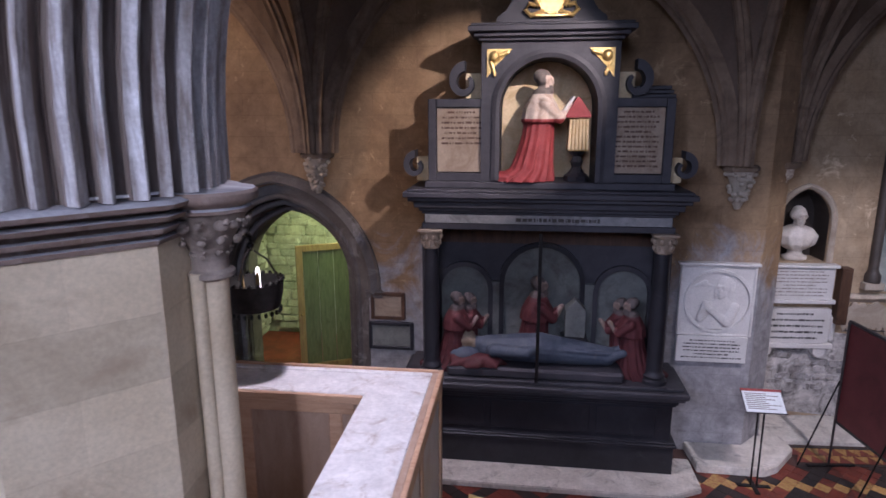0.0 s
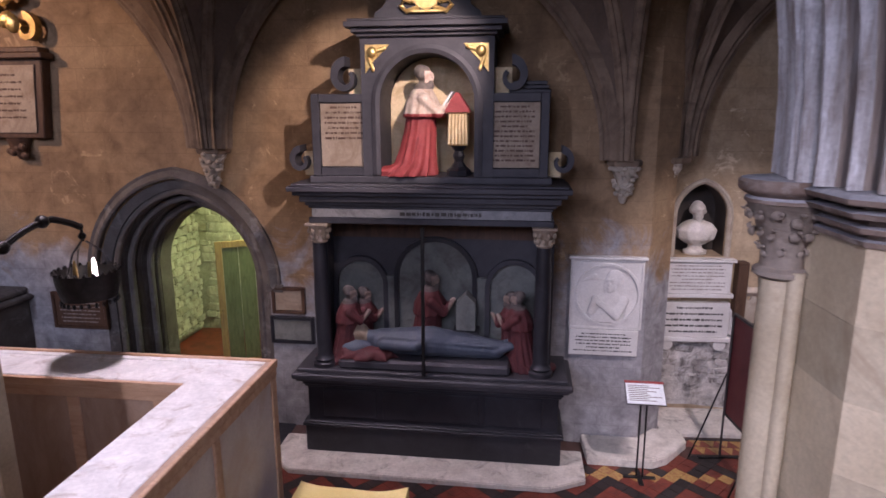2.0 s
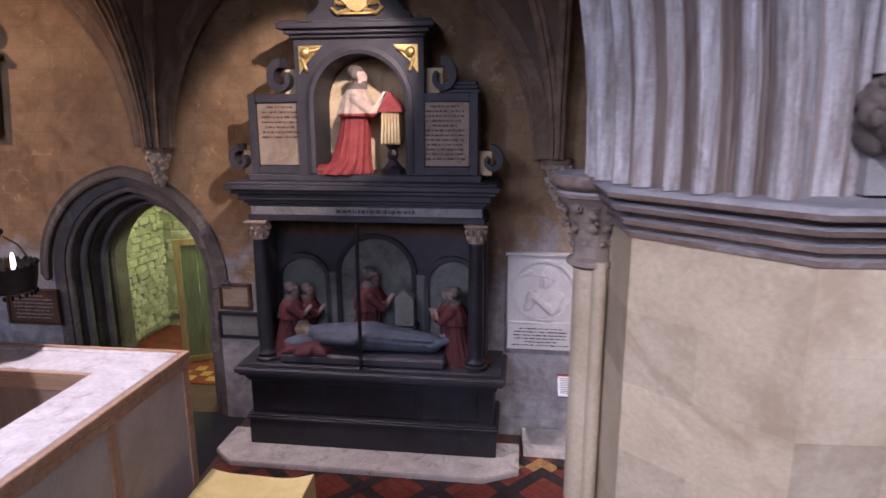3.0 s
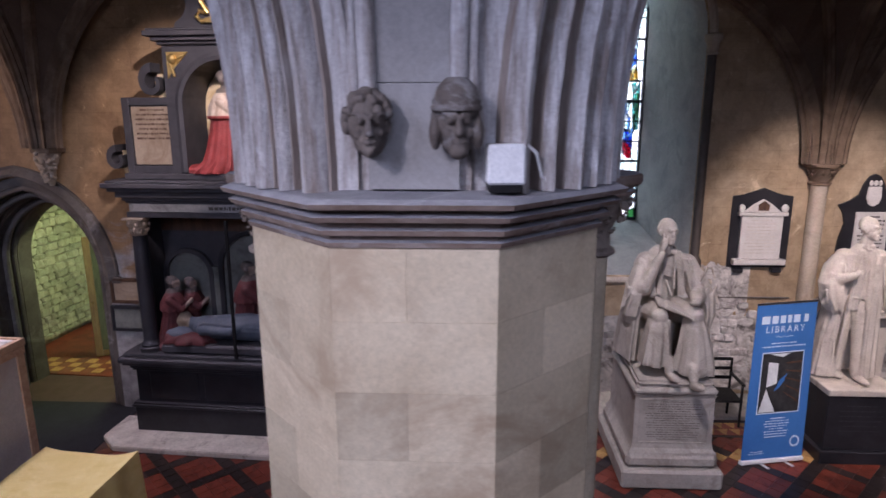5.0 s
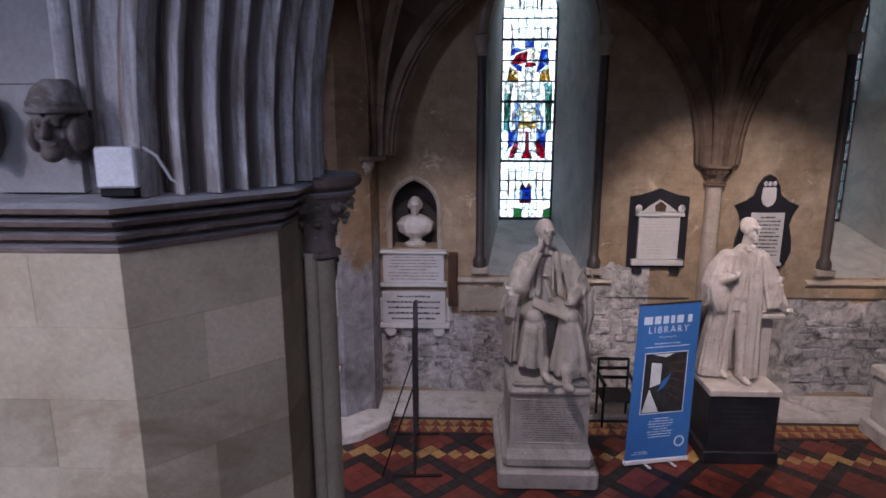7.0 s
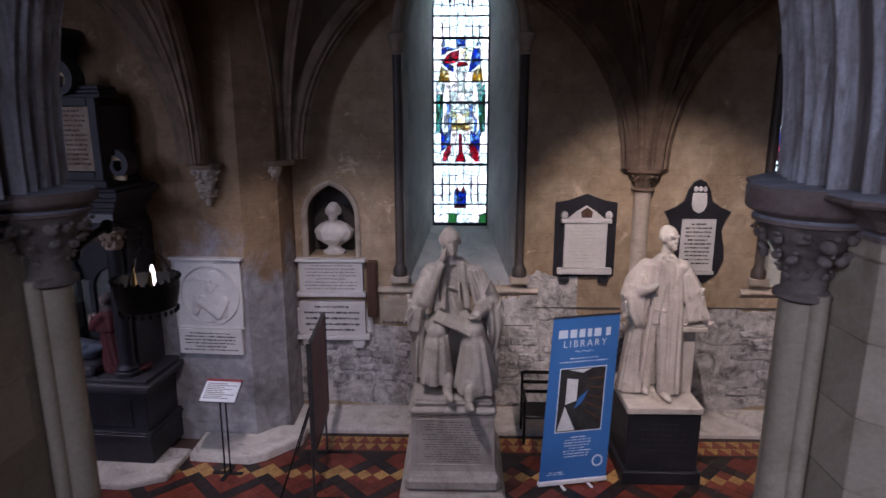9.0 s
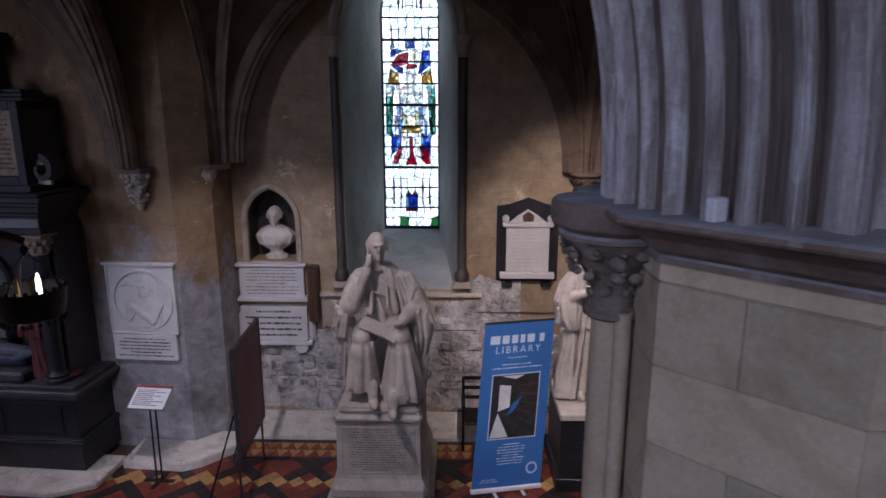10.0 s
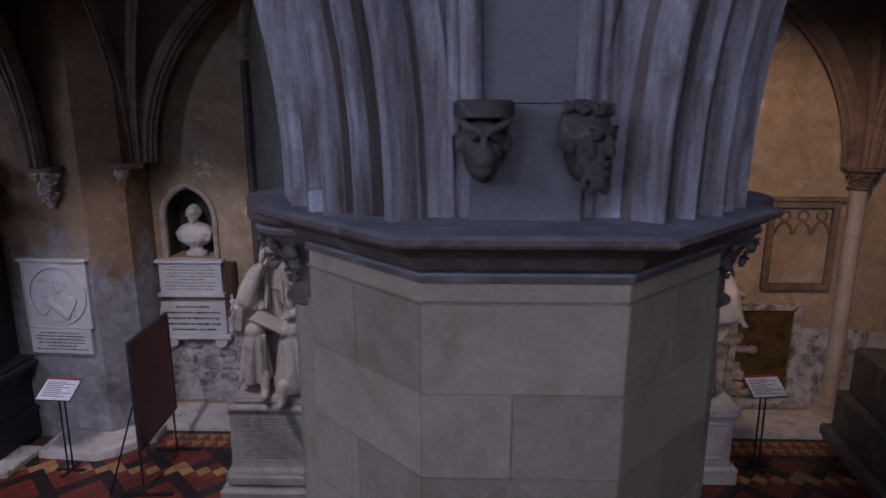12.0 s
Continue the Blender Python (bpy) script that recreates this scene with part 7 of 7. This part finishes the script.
ring = [(i, 0) for i in range(n)] + [(n, j) for j in range(n)] + [(i, n) for i in range(n, 0, -1)] + [(0, j) for j in range(n, 0, -1)]
low = []
for k, (i, j) in enumerate(ring):
    p = vs[i, j].co
    f = 1 + 0.06 * math.sin(k * 0.9) + 0.05 * math.sin(k * 0.37)
    low.append(bm.verts.new(((p.x + 0.43) * f * 1.04 - 0.43, (p.y + 0.5) * f * 1.04 - 0.5, 0.55 + 0.03 * math.sin(k * 0.5))))
for k in range(len(ring)):
    q = (k + 1) % len(ring)
    bm.faces.new((vs[ring[k]], vs[ring[q]], low[q], low[k]))
part("cloth", bm, CLOTH, cl, "soft yellow cloth with sagging folds", True)
for lx in (-0.78, -0.08):
    for ly in (-0.92, -0.08):
        bm = bmesh.new()
        tube(bm, [(lx, ly, 0), (lx, ly, 1.30)], 0.025)
        part("leg", bm, DARKWOOD, cl)
bm = bmesh.new()
box(bm, -0.82, -0.04, -0.96, -0.04, 1.30, 1.335, 0.004)
part("tabletop", bm, DARKWOOD, cl)


# ---- hanging corona lamps on iron brackets ----
def corona(px, lx, ly, lz):
    ob = thing("corona_lamp", pose(lx, ly, lz) @ Matrix.Diagonal((1, 1, 1, 1)), "black iron crown-shaped lamp hanging from a scrolled bracket", "lamp", "corona lamps")
    bm = bmesh.new()
    lathe(bm, [(0.14, 0.0), (0.20, 0.01), (0.225, 0.12), (0.235, 0.22), (0.225, 0.22), (0.21, 0.12), (0.185, 0.02), (0.14, 0.015)], 32)
    part("ring", bm, IRON, ob, "", True)
    for i in range(24):
        a = 2 * math.pi * i / 24
        bm = bmesh.new()
        ball(bm, (0.2 * math.cos(a), 0.2 * math.sin(a), -0.018), (0.014, 0.014, 0.022), (0, 0, 0), 6)
        part("bead", bm, IRON, ob, "", True)
        bm = bmesh.new()
        lathe(bm, [(0.016, 0), (0.018, 0.012), (0.006, 0.025)], 6, (0.23 * math.cos(a), 0.23 * math.sin(a), 0.22))
        part("finial", bm, IRON, ob, "", True)
    for i in range(3):
        a = 2 * math.pi * i / 3 + 0.4
        bm = bmesh.new()
        tube(bm, [(0.215 * math.cos(a), 0.215 * math.sin(a), 0.18), (0.12 * math.cos(a), 0.12 * math.sin(a), 0.38), (0.02 * math.cos(a), 0.02 * math.sin(a), 0.46)], 0.008, 6)
        part("chain", bm, STEEL, ob, "", True)
        bm = bmesh.new()
        lathe(bm, [(0.016, 0.06), (0.018, 0.2), (0.014, 0.27), (0.005, 0.31)], 10, (0.08 * math.cos(a + 1), 0.08 * math.sin(a + 1), 0))
        part("bulb", bm, BULB if i == 0 else BRASS, ob, "small candle bulb", True)
    bm = bmesh.new()
    lathe(bm, [(0.15, 0.03), (0.15, 0.045), (0.02, 0.05)], 24)
    part("tray", bm, BRASS, ob)
    bm = bmesh.new()
    tube(bm, [(0, 0, 0.46), (0, 0, 0.60)], 0.012, 6)
    ball(bm, (0, 0, 0.50), 0.03, (0, 0, 0), 8)
    part("hook", bm, IRON, ob, "", True)
    dx, dy = px - lx, (PIER_Y + APO + 0.0) - ly
    bm = bmesh.new()
    pts = []
    for i in range(17):
        f = i / 16
        pts.append((dx * (1 - f), dy * (1 - f), 0.02 + 0.66 * math.sin(f * math.pi / 2 * 1.15) - (0.09 * max(0, f - 0.8) * 5)))
    tube(bm, pts, 0.026, 8)
    for f in (4, 8, 12):
        ball(bm, pts[f], 0.05, (0, 0, 0), 8)
    part("bracket_arm", bm, IRON, ob, "", True)
    bm = bmesh.new()
    box(bm, dx - 0.06, dx + 0.06, dy - 0.0, dy + 0.03, -0.15, 0.2, 0.006)
    part("wall_plate", bm, IRON, ob)


corona(PIERS[0], -1.80, 4.49, 2.86)
corona(PIERS[1], 3.74, 4.37, 2.92)


# ---- leaning banner ----
def text_mesh(body, size):
    cu = bpy.data.curves.new("text", "FONT")
    cu.body, cu.size, cu.align_x, cu.extrude = body, size, "CENTER", 0.0008
    cu.space_character = 1.35
    tmp = new("text", cu)
    me = bpy.data.meshes.new_from_object(tmp.evaluated_get(bpy.context.evaluated_depsgraph_get()))
    bpy.data.objects.remove(tmp)
    return me


BW, BH = 0.85, 1.97
CORNERS = [Vector(p) for p in ((7.0, 6.555, 0.015), (7.82, 6.715, 0.015), (7.975, 7.088, 1.985), (7.155, 6.886, 1.984))]


def bent(ob):
    """Lays a flat sheet, drawn as x, z with a small y, on the leaning and slightly twisted banner."""
    for v in ob.data.vertices:
        u, w, d = v.co.x / BW, v.co.z / BH, v.co.y
        lo, hi = CORNERS[0].lerp(CORNERS[1], u), CORNERS[3].lerp(CORNERS[2], u)
        n = (hi - lo).cross(CORNERS[1] - CORNERS[0]).normalized()
        v.co = lo.lerp(hi, w) + n * (d if n.y > 0 else -d)


ban = thing("pull_up_banner", pose(0, 0, 0), "blue printed pull-up banner leaning back against a pedestal", "banner")
bm = bmesh.new()
for q in range(6):
    box(bm, BW * q / 6, BW * (q + 1) / 6, -0.003, 0.003, 0.05, BH)
bmesh.ops.subdivide_edges(bm, edges=[e for e in bm.edges if abs(e.verts[0].co.z - e.verts[1].co.z) > 1], cuts=9)
bmesh.ops.remove_doubles(bm, verts=bm.verts, dist=0.0005)
part("sheet", bm, BLUE, ban)
bm = bmesh.new()
box(bm, -0.01, BW + 0.01, -0.03, 0.04, 0.0, 0.055, 0.012)
part("base_cassette", bm, WHITEPLASTIC, ban, "pale aluminium base")
for fx in (0.28, 0.62):
    bm = bmesh.new()
    box(bm, fx - 0.02, fx + 0.02, -0.15, 0.12, -0.012, 0.0, 0.004)
    part("foot", bm, WHITEPLASTIC, ban)
bm = bmesh.new()
box(bm, -0.005, BW + 0.005, -0.012, 0.012, BH, BH + 0.025, 0.006)
part("top_rail", bm, STEEL, ban)
x = 0.08
for w in (0.145, 0.115, 0.105, 0.085, 0.12, 0.03, 0.09):
    bm = bmesh.new()
    box(bm, x, x + w - 0.03, -0.0045, -0.0031, BH - 0.235 if w > 0.04 else BH - 0.16, BH - 0.14)
    part("title_bar", bm, PALEBLUE, ban)
    x += w
me = text_mesh("LIBRARY", 0.115)
me.materials.clear()
me.materials.append(PALEBLUE)
ob = new("word", me)
ob.parent = ban
me.transform(pose(BW / 2, -0.0045, BH - 0.345, 90, 0, 0))
bm = bmesh.new()
tube(bm, [(BW / 2 - 0.12 + 0.02 * i, -0.004, BH - 0.40 + 0.008 * math.sin(i * 1.4)) for i in range(13)], 0.004, 5)
part("ornament", bm, PALEBLUE, ban)
bm = bmesh.new()
bars(bm, 0.12, BW - 0.10, BH - 0.54, BH - 0.46, 2, -0.0032, 3, 1.0, 0.35, 0.001)
bars(bm, 0.26, BW - 0.22, BH - 1.66, BH - 1.40, 8, -0.0032, 4, 0.95, 0.4, 0.001)
bars(bm, 0.08, 0.32, BH - 1.86, BH - 1.81, 2, -0.0032, 5, 0.95, 0.5, 0.001)
part("lettering", bm, PALEBLUE, ban)
PX0, PX1, PZ0, PZ1 = 0.15, 0.72, BH - 1.34, BH - 0.60
bm = bmesh.new()
box(bm, PX0 - 0.012, PX1 + 0.012, -0.0042, -0.0031, PZ0 - 0.012, PZ1 + 0.012)
pf = part("photo_border", bm, PALEBLUE, ban)
bm = bmesh.new()
box(bm, PX0, PX1, -0.0052, -0.0043, PZ0, PZ1)
part("photo", bm, PHOTO, pf, "dark photograph of a room with bookshelves")
bm = bmesh.new()
prism(bm, [(PX0 + 0.09, PZ0 + 0.32), (PX0 + 0.23, PZ0 + 0.36), (PX0 + 0.23, PZ0 + 0.61), (PX0 + 0.09, PZ0 + 0.63)], -0.006, -0.0053, "y")
prism(bm, [(PX0 + 0.01, PZ0 + 0.01), (PX0 + 0.24, PZ0 + 0.01), (PX0 + 0.15, PZ0 + 0.18), (PX0 + 0.09, PZ0 + 0.30)], -0.006, -0.0053, "y")
prism(bm, [(PX0 + 0.10, PZ1 - 0.01), (PX1 - 0.18, PZ1 - 0.01), (PX0 + 0.28, PZ1 - 0.055)], -0.006, -0.0053, "y")
part("photo_light", bm, PHOTOLIGHT, pf)
bm = bmesh.new()
for i in range(5):
    prism(bm, [(PX0 + 0.34, PZ0 + 0.24 + 0.09 * i), (PX1 - 0.01, PZ0 + 0.10 + 0.125 * i), (PX1 - 0.01, PZ0 + 0.13 + 0.125 * i), (PX0 + 0.34, PZ0 + 0.255 + 0.09 * i)], -0.006, -0.0053, "y")
part("photo_shelves", bm, DARKWOOD, pf)
bm = bmesh.new()
for i in range(14):
    a = 2 * math.pi * i / 14
    ball(bm, (0.72 + 0.06 * math.cos(a), -0.004, BH - 1.72 + 0.06 * math.sin(a)), (0.014, 0.0015, 0.014), (0, 0, 0), 6)
part("ring_mark", bm, PALEBLUE, ban)


for ob in ban.children_recursive:
    bent(ob)


# ---- reading stands ----
def lectern(x, y, rz, label):
    ob = thing("reading_stand", pose(x, y, 0, 0, 0, rz), label, "stand", "reading stands")
    bm = bmesh.new()
    box(bm, -0.225, 0.225, -0.16, 0.16, -0.012, 0.0, 0.003, pose(0, 0, 1.10, 32, 0, 0))
    part("board", bm, STEEL, ob)
    bm = bmesh.new()
    box(bm, -0.215, 0.215, -0.15, 0.128, 0.001, 0.004, 0.0, pose(0, 0, 1.10, 32, 0, 0))
    sh = part("sheet", bm, PAPER, ob, "pale printed sheet")
    bm = bmesh.new()
    box(bm, -0.225, 0.225, 0.13, 0.16, 0.001, 0.007, 0.0, pose(0, 0, 1.10, 32, 0, 0))
    part("red_strip", bm, REDROBE, ob, "red heading strip")
    bm = bmesh.new()
    r = random.Random(8)
    for i in range(9):
        box(bm, -0.19, -0.19 + r.uniform(0.2, 0.37), 0.09 - 0.025 * i, 0.1 - 0.025 * i, 0.0041, 0.0048, 0.0, pose(0, 0, 1.10, 32, 0, 0))
    part("lettering", bm, HAIR, sh)
    for lx in (-0.035, 0.035):
        bm = bmesh.new()
        tube(bm, [(lx, 0.0, 0.01), (lx, 0.02, 1.08)], 0.011, 8)
        part("leg", bm, IRON, ob, "", True)
    bm = bmesh.new()
    box(bm, -0.19, 0.19, -0.03, 0.03, 0.0, 0.016, 0.004)
    box(bm, -0.03, 0.03, -0.17, 0.17, 0.0, 0.015, 0.004)
    part("foot", bm, IRON, ob)


lectern(3.22, 6.74, -4, "black metal reading stand with a pale sheet and red heading")
lectern(11.85, 7.05, 8, "black metal reading stand with a pale sheet beside a statue")

# ---- maroon notice board on a stand ----
nb = thing("notice_board", pose(4.44, 6.25, 0, 0, 0, 94), "maroon glazed notice board on a black metal stand", "notice board")
bm = bmesh.new()
box(bm, 0.0, 1.0, -0.012, 0.012, 0.62, 1.88, 0.004)
part("board", bm, REDBOARD, nb)
bm = bmesh.new()
frame_boxes(bm, -0.03, 1.03, 0.59, 1.92, 0.03, -0.02, 0.02, 0.005)
part("frame", bm, STEEL, nb)
for lx in (0.0, 1.0):
    bm = bmesh.new()
    tube(bm, [(lx, 0.028, 0.0), (lx, 0.028, 1.9)], 0.014, 8)
    part("upright", bm, STEEL, nb, "", True)
    bm = bmesh.new()
    tube(bm, [(lx, 0.04, 1.15), (lx, 0.42, 0.012)], 0.01, 8)
    part("brace", bm, IRON, nb, "", True)
    bm = bmesh.new()
    box(bm, lx - 0.025, lx + 0.025, -0.3, 0.3, 0, 0.02, 0.004)
    part("foot", bm, IRON, nb)

# ---- black chair behind the banner ----
ch = thing("chair", pose(7.12, 7.62, 0, 0, 0, 180), "black wooden chair standing against the wall behind the banner", "chair")
bm = bmesh.new()
box(bm, -0.23, 0.23, -0.22, 0.22, 0.43, 0.465, 0.01)
part("seat", bm, IRON, ch)
for lx in (-0.21, 0.21):
    for ly, top in ((-0.2, 0.92), (0.2, 0.68)):
        bm = bmesh.new()
        tube(bm, [(lx, ly, 0.066), (lx, ly, top)], 0.018, 8)
        part("leg", bm, IRON, ch)
    bm = bmesh.new()
    box(bm, lx - 0.025, lx + 0.025, -0.2, 0.24, 0.68, 0.71, 0.008)
    part("armrest", bm, IRON, ch)
for zz in (0.6, 0.74, 0.88):
    bm = bmesh.new()
    box(bm, -0.2, 0.2, -0.21, -0.19, zz, zz + 0.05, 0.006)
    part("back_slat", bm, IRON, ch)

# ---- open door in the passage ----
dr = thing("door_1", WALL_L @ pose(-3.22, 1.75, 0.02, 0, 0, 28), "open ochre wooden door with green panels", "door", "", "structure")
bm = bmesh.new()
frame_boxes(bm, 0, 0.98, 0, 2.2, 0.11, -0.025, 0.025, 0.006)
part("door_frame", bm, OLDWOOD, dr)
for i in range(3):
    bm = bmesh.new()
    box(bm, 0.115 + 0.255 * i, 0.36 + 0.255 * i, -0.012, 0.012, 0.115, 2.085, 0.004)
    part("door_panel", bm, GREENWOOD, dr)
bm = bmesh.new()
ball(bm, (0.055, -0.05, 1.02), 0.028, (0, 0, 0), 10)
part("door_handle", bm, BRASS, dr)

# ---- plinth under the corner and dark carpet by the door ----
bm = bmesh.new()
prism(bm, [(2.64, 6.98), (3.42, 6.92), (3.62, 7.02), (3.98, 7.42), (3.98, 7.74), (2.64, 7.74)], 0.0, 0.12, "z", 0.012)
solid("corner_plinth", bm, STEP, "worn pale stone plinth at the wall corner", "plinth", "structure")
bm = bmesh.new()
box(bm, -4.6, -1.28, 5.0, 7.9, 0.0, 0.014, 0.004)
solid("carpet", bm, CARPET, "dark carpet laid by the doorway", "carpet")

# ---- gilded memorial beside the doorway ----
gm = thing("wall_memorial", WALL_L, "buff inscribed memorial with dark gilded scrollwork above", "memorial")
bm = bmesh.new()
prism(bm, [(-5.35, 3.98), (-4.42, 3.98), (-4.32, 4.98), (-5.45, 4.98)], -0.16, 0, "y", 0.01)
part("body", bm, DARKWOOD, gm)
bm = bmesh.new()
prism(bm, [(-5.30, 4.05), (-4.50, 4.05), (-4.42, 4.90), (-5.38, 4.90)], -0.185, -0.161, "y", 0.004)
ip = part("panel", bm, PARCH, gm)
bm = bmesh.new()
bars(bm, -5.2, -4.56, 4.2, 4.82, 7, -0.1855, 44, 0.9, 0.35, 0.002)
part("lettering", bm, DARKWOOD, ip)
bm = bmesh.new()
box(bm, -5.52, -4.25, -0.24, 0, 4.981, 5.05, 0.012)
box(bm, -5.46, -4.31, -0.2, 0, 5.051, 5.12, 0.012)
part("cornice", bm, DARKWOOD, gm)
for vx, sx in ((-4.46, 1), (-5.2, -1)):
    bm = bmesh.new()
    volute(bm, vx, 5.34, 0.42, sx, -0.2, -0.08)
    part("scroll", bm, BRASS, gm)
bm = bmesh.new()
for i in range(12):
    a = i * 0.9
    ball(bm, (-4.83 + 0.22 * math.cos(a), -0.2, 5.4 + 0.05 * i), (0.09, 0.07, 0.12), (0, 40 * i, 0), 8)
part("carving", bm, GOLD, gm, "dark gilded carved figures", True)
bm = bmesh.new()
lathe(bm, [(0.03, -0.28), (0.09, -0.2), (0.14, -0.06), (0.16, 0.0)], 12, (-4.87, -0.06, 3.975))
for i in range(9):
    ball(bm, (-4.87 + 0.1 * math.cos(i), -0.12 + 0.04 * math.sin(i * 2), 3.75 + 0.02 * i), 0.05, (0, 0, 0), 7)
part("corbel", bm, DARKWOOD, gm, "", True)
lt = thing("ledger_tomb", WALL_L @ pose(-5.75, -0.35, 0), "grey stone tomb chest with a moulded lid", "tomb")
bm = bmesh.new()
box(bm, -0.75, 0.6, -0.3, 0.345, 0, 1.72, 0.01)
part("chest", bm, DARKWALL, lt)
bm = bmesh.new()
box(bm, -0.82, 0.68, -0.38, 0.345, 1.721, 1.80, 0.02)
box(bm, -0.76, 0.62, -0.3, 0.345, 1.801, 1.9, 0.03)
part("lid", bm, DARKWALL, lt)

# ---- small fittings on the ledges ----
fx = thing("ledge_lamp", pose(3.755, 1.79, 4.028, 0, 0, 6), "small white boxed floodlight standing on the pier ledge", "floodlight")
bm = bmesh.new()
box(bm, -0.070, 0.070, -0.05, 0.04, 0.03, 0.175, 0.008)
part("housing", bm, WHITEPLASTIC, fx)
bm = bmesh.new()
box(bm, -0.06, 0.06, -0.05, 0.05, 0.0, 0.029, 0.004)
part("foot", bm, IRON, fx)
bm = bmesh.new()
tube(bm, [(0.07, 0.0, 0.18), (0.12, 0.02, 0.14), (0.15, 0.06, 0.05), (0.2, 0.1, 0.008)], 0.006, 6)
part("cable", bm, WHITEPLASTIC, fx)
bm = bmesh.new()
box(bm, -0.028, 0.028, -0.02, 0.02, 0.0, 0.075, 0.006)
solid("junction_box", bm, WHITEPLASTIC, "small white junction box on the ledge", "box", m=pose(7.62, 2.00, 4.066, 0, 0, 25))
bm = bmesh.new()
tube(bm, [(-1.64, 2.22, 4.11), (-1.61, 2.21, 4.06), (-1.55, 2.22, 4.036), (-1.47, 2.26, 4.036), (-1.41, 2.33, 4.036), (-1.34, 2.42, 4.037)], 0.007, 6)
solid("cable", bm, WHITEPLASTIC, "pale loose cable lying on the pier ledge", "cable", smooth=True)

# ---- floor tiles, laid on the diagonal ----
S = 0.152
tile_meshes = {}
for nm, mt in (("red", TILERED), ("black", TILEBLACK), ("buff", TILEBUFF)):
    bm = bmesh.new()
    box(bm, -S / 2 + 0.002, S / 2 - 0.002, -S / 2 + 0.002, S / 2 - 0.002, -0.004, 0.003, 0.0015)
    bmesh.ops.rotate(bm, matrix=Matrix.Rotation(math.pi / 4, 3, "Z"), verts=bm.verts)
    me = bpy.data.meshes.new("tile")
    bm.to_mesh(me)
    bm.free()
    me.materials.append(mt)
    tile_meshes[nm] = me
tiles = thing("floor_tiles", pose(0, 0, 0), "diagonal red, black and buff glazed floor tiles", "floor tiles", "", "structure")
rest = {"red": [[], []], "black": [[], []], "buff": [[], []]}
near = 0
D = S / math.sqrt(2)
for i in range(-90, 190):
    for j in range(-90, 190):
        x, y = (i - j) * D + 5.0, (i + j) * D + 3.0
        if not (-1.2 < x < 15.0 and 4.4 < y < 7.22):
            continue
        a, b = i % 4, j % 4
        kind = "buff" if (a + b) % 3 == 0 and 6.72 < y < 7.02 else "black" if a == 3 or b == 3 else "red"
        if 4.2 < x < 9.6 and 5.9 < y < 7.0 and near < 300 and not (5.4 < x < 6.58 and y > 6.0) and not (8.0 < x < 8.93 and y > 6.64):
            piece("tile", tile_meshes[kind], tiles, pose(x, y, 0))
            near += 1
        else:
            vv, ff = rest[kind]
            k = len(vv)
            q = D - 0.003
            vv += [(x - q, y, 0.003), (x, y - q, 0.003), (x + q, y, 0.003), (x, y + q, 0.003), (x - q, y, -0.004), (x, y - q, -0.004), (x + q, y, -0.004), (x, y + q, -0.004)]
            ff += [(k, k + 1, k + 2, k + 3), (k, k + 4, k + 5, k + 1), (k + 1, k + 5, k + 6, k + 2), (k + 2, k + 6, k + 7, k + 3), (k + 3, k + 7, k + 4, k)]
for nm, mt in (("red", TILERED), ("black", TILEBLACK), ("buff", TILEBUFF)):
    me = bpy.data.meshes.new("tile_field")
    me.from_pydata(rest[nm][0], [], rest[nm][1])
    me.materials.append(mt)
    ob = new("tile_field", me)
    ob.parent = tiles
    tagged(ob, kind="stuff")
# border strip along the step: bands and triangles
bm = bmesh.new()
for y0, y1 in ((7.25, 7.30), (7.66, 7.71)):
    box(bm, 4.0, 15, y0, y1, -0.004, 0.0035)
part("border_band", bm, TILEBLACK, tiles)
for nm, mt, flip in (("border_triangles", TILERED, 0), ("border_triangles", TILEBUFF, 1)):
    bm = bmesh.new()
    for r_, (y0, y1) in enumerate(((7.31, 7.48), (7.485, 7.655))):
        x = 4.0
        k = r_
        while x < 15:
            lo = [(x, y0), (x + 0.17, y0), (x + 0.085, y1)] if flip == 0 else [(x + 0.089, y1), (x + 0.174, y0), (x + 0.255, y1)]
            v = [bm.verts.new((p, q, 0.003)) for p, q in lo]
            bm.faces.new(v)
            x += 0.174
    tagged(part(nm, bm, mt, tiles), kind="stuff")

# ---- facing stones of the piers ----
rng = random.Random(21)
for k in range(3):
    pier = scene.objects["pier_%d" % (k + 1)]
    for c in range(13):
        for f in range(8):
            turn = pose(0, 0, c * COURSE, 0, 0, 45 * f)
            if (c + f + k) % 2 == 0:
                piece("stone", STONES["open" if k == 2 else "fine"][0], pier, turn)
            else:
                piece("stone", STONES["open" if k == 2 else "fine"][1], pier, turn)
                piece("stone", STONES["open" if k == 2 else "fine"][2], pier, turn)
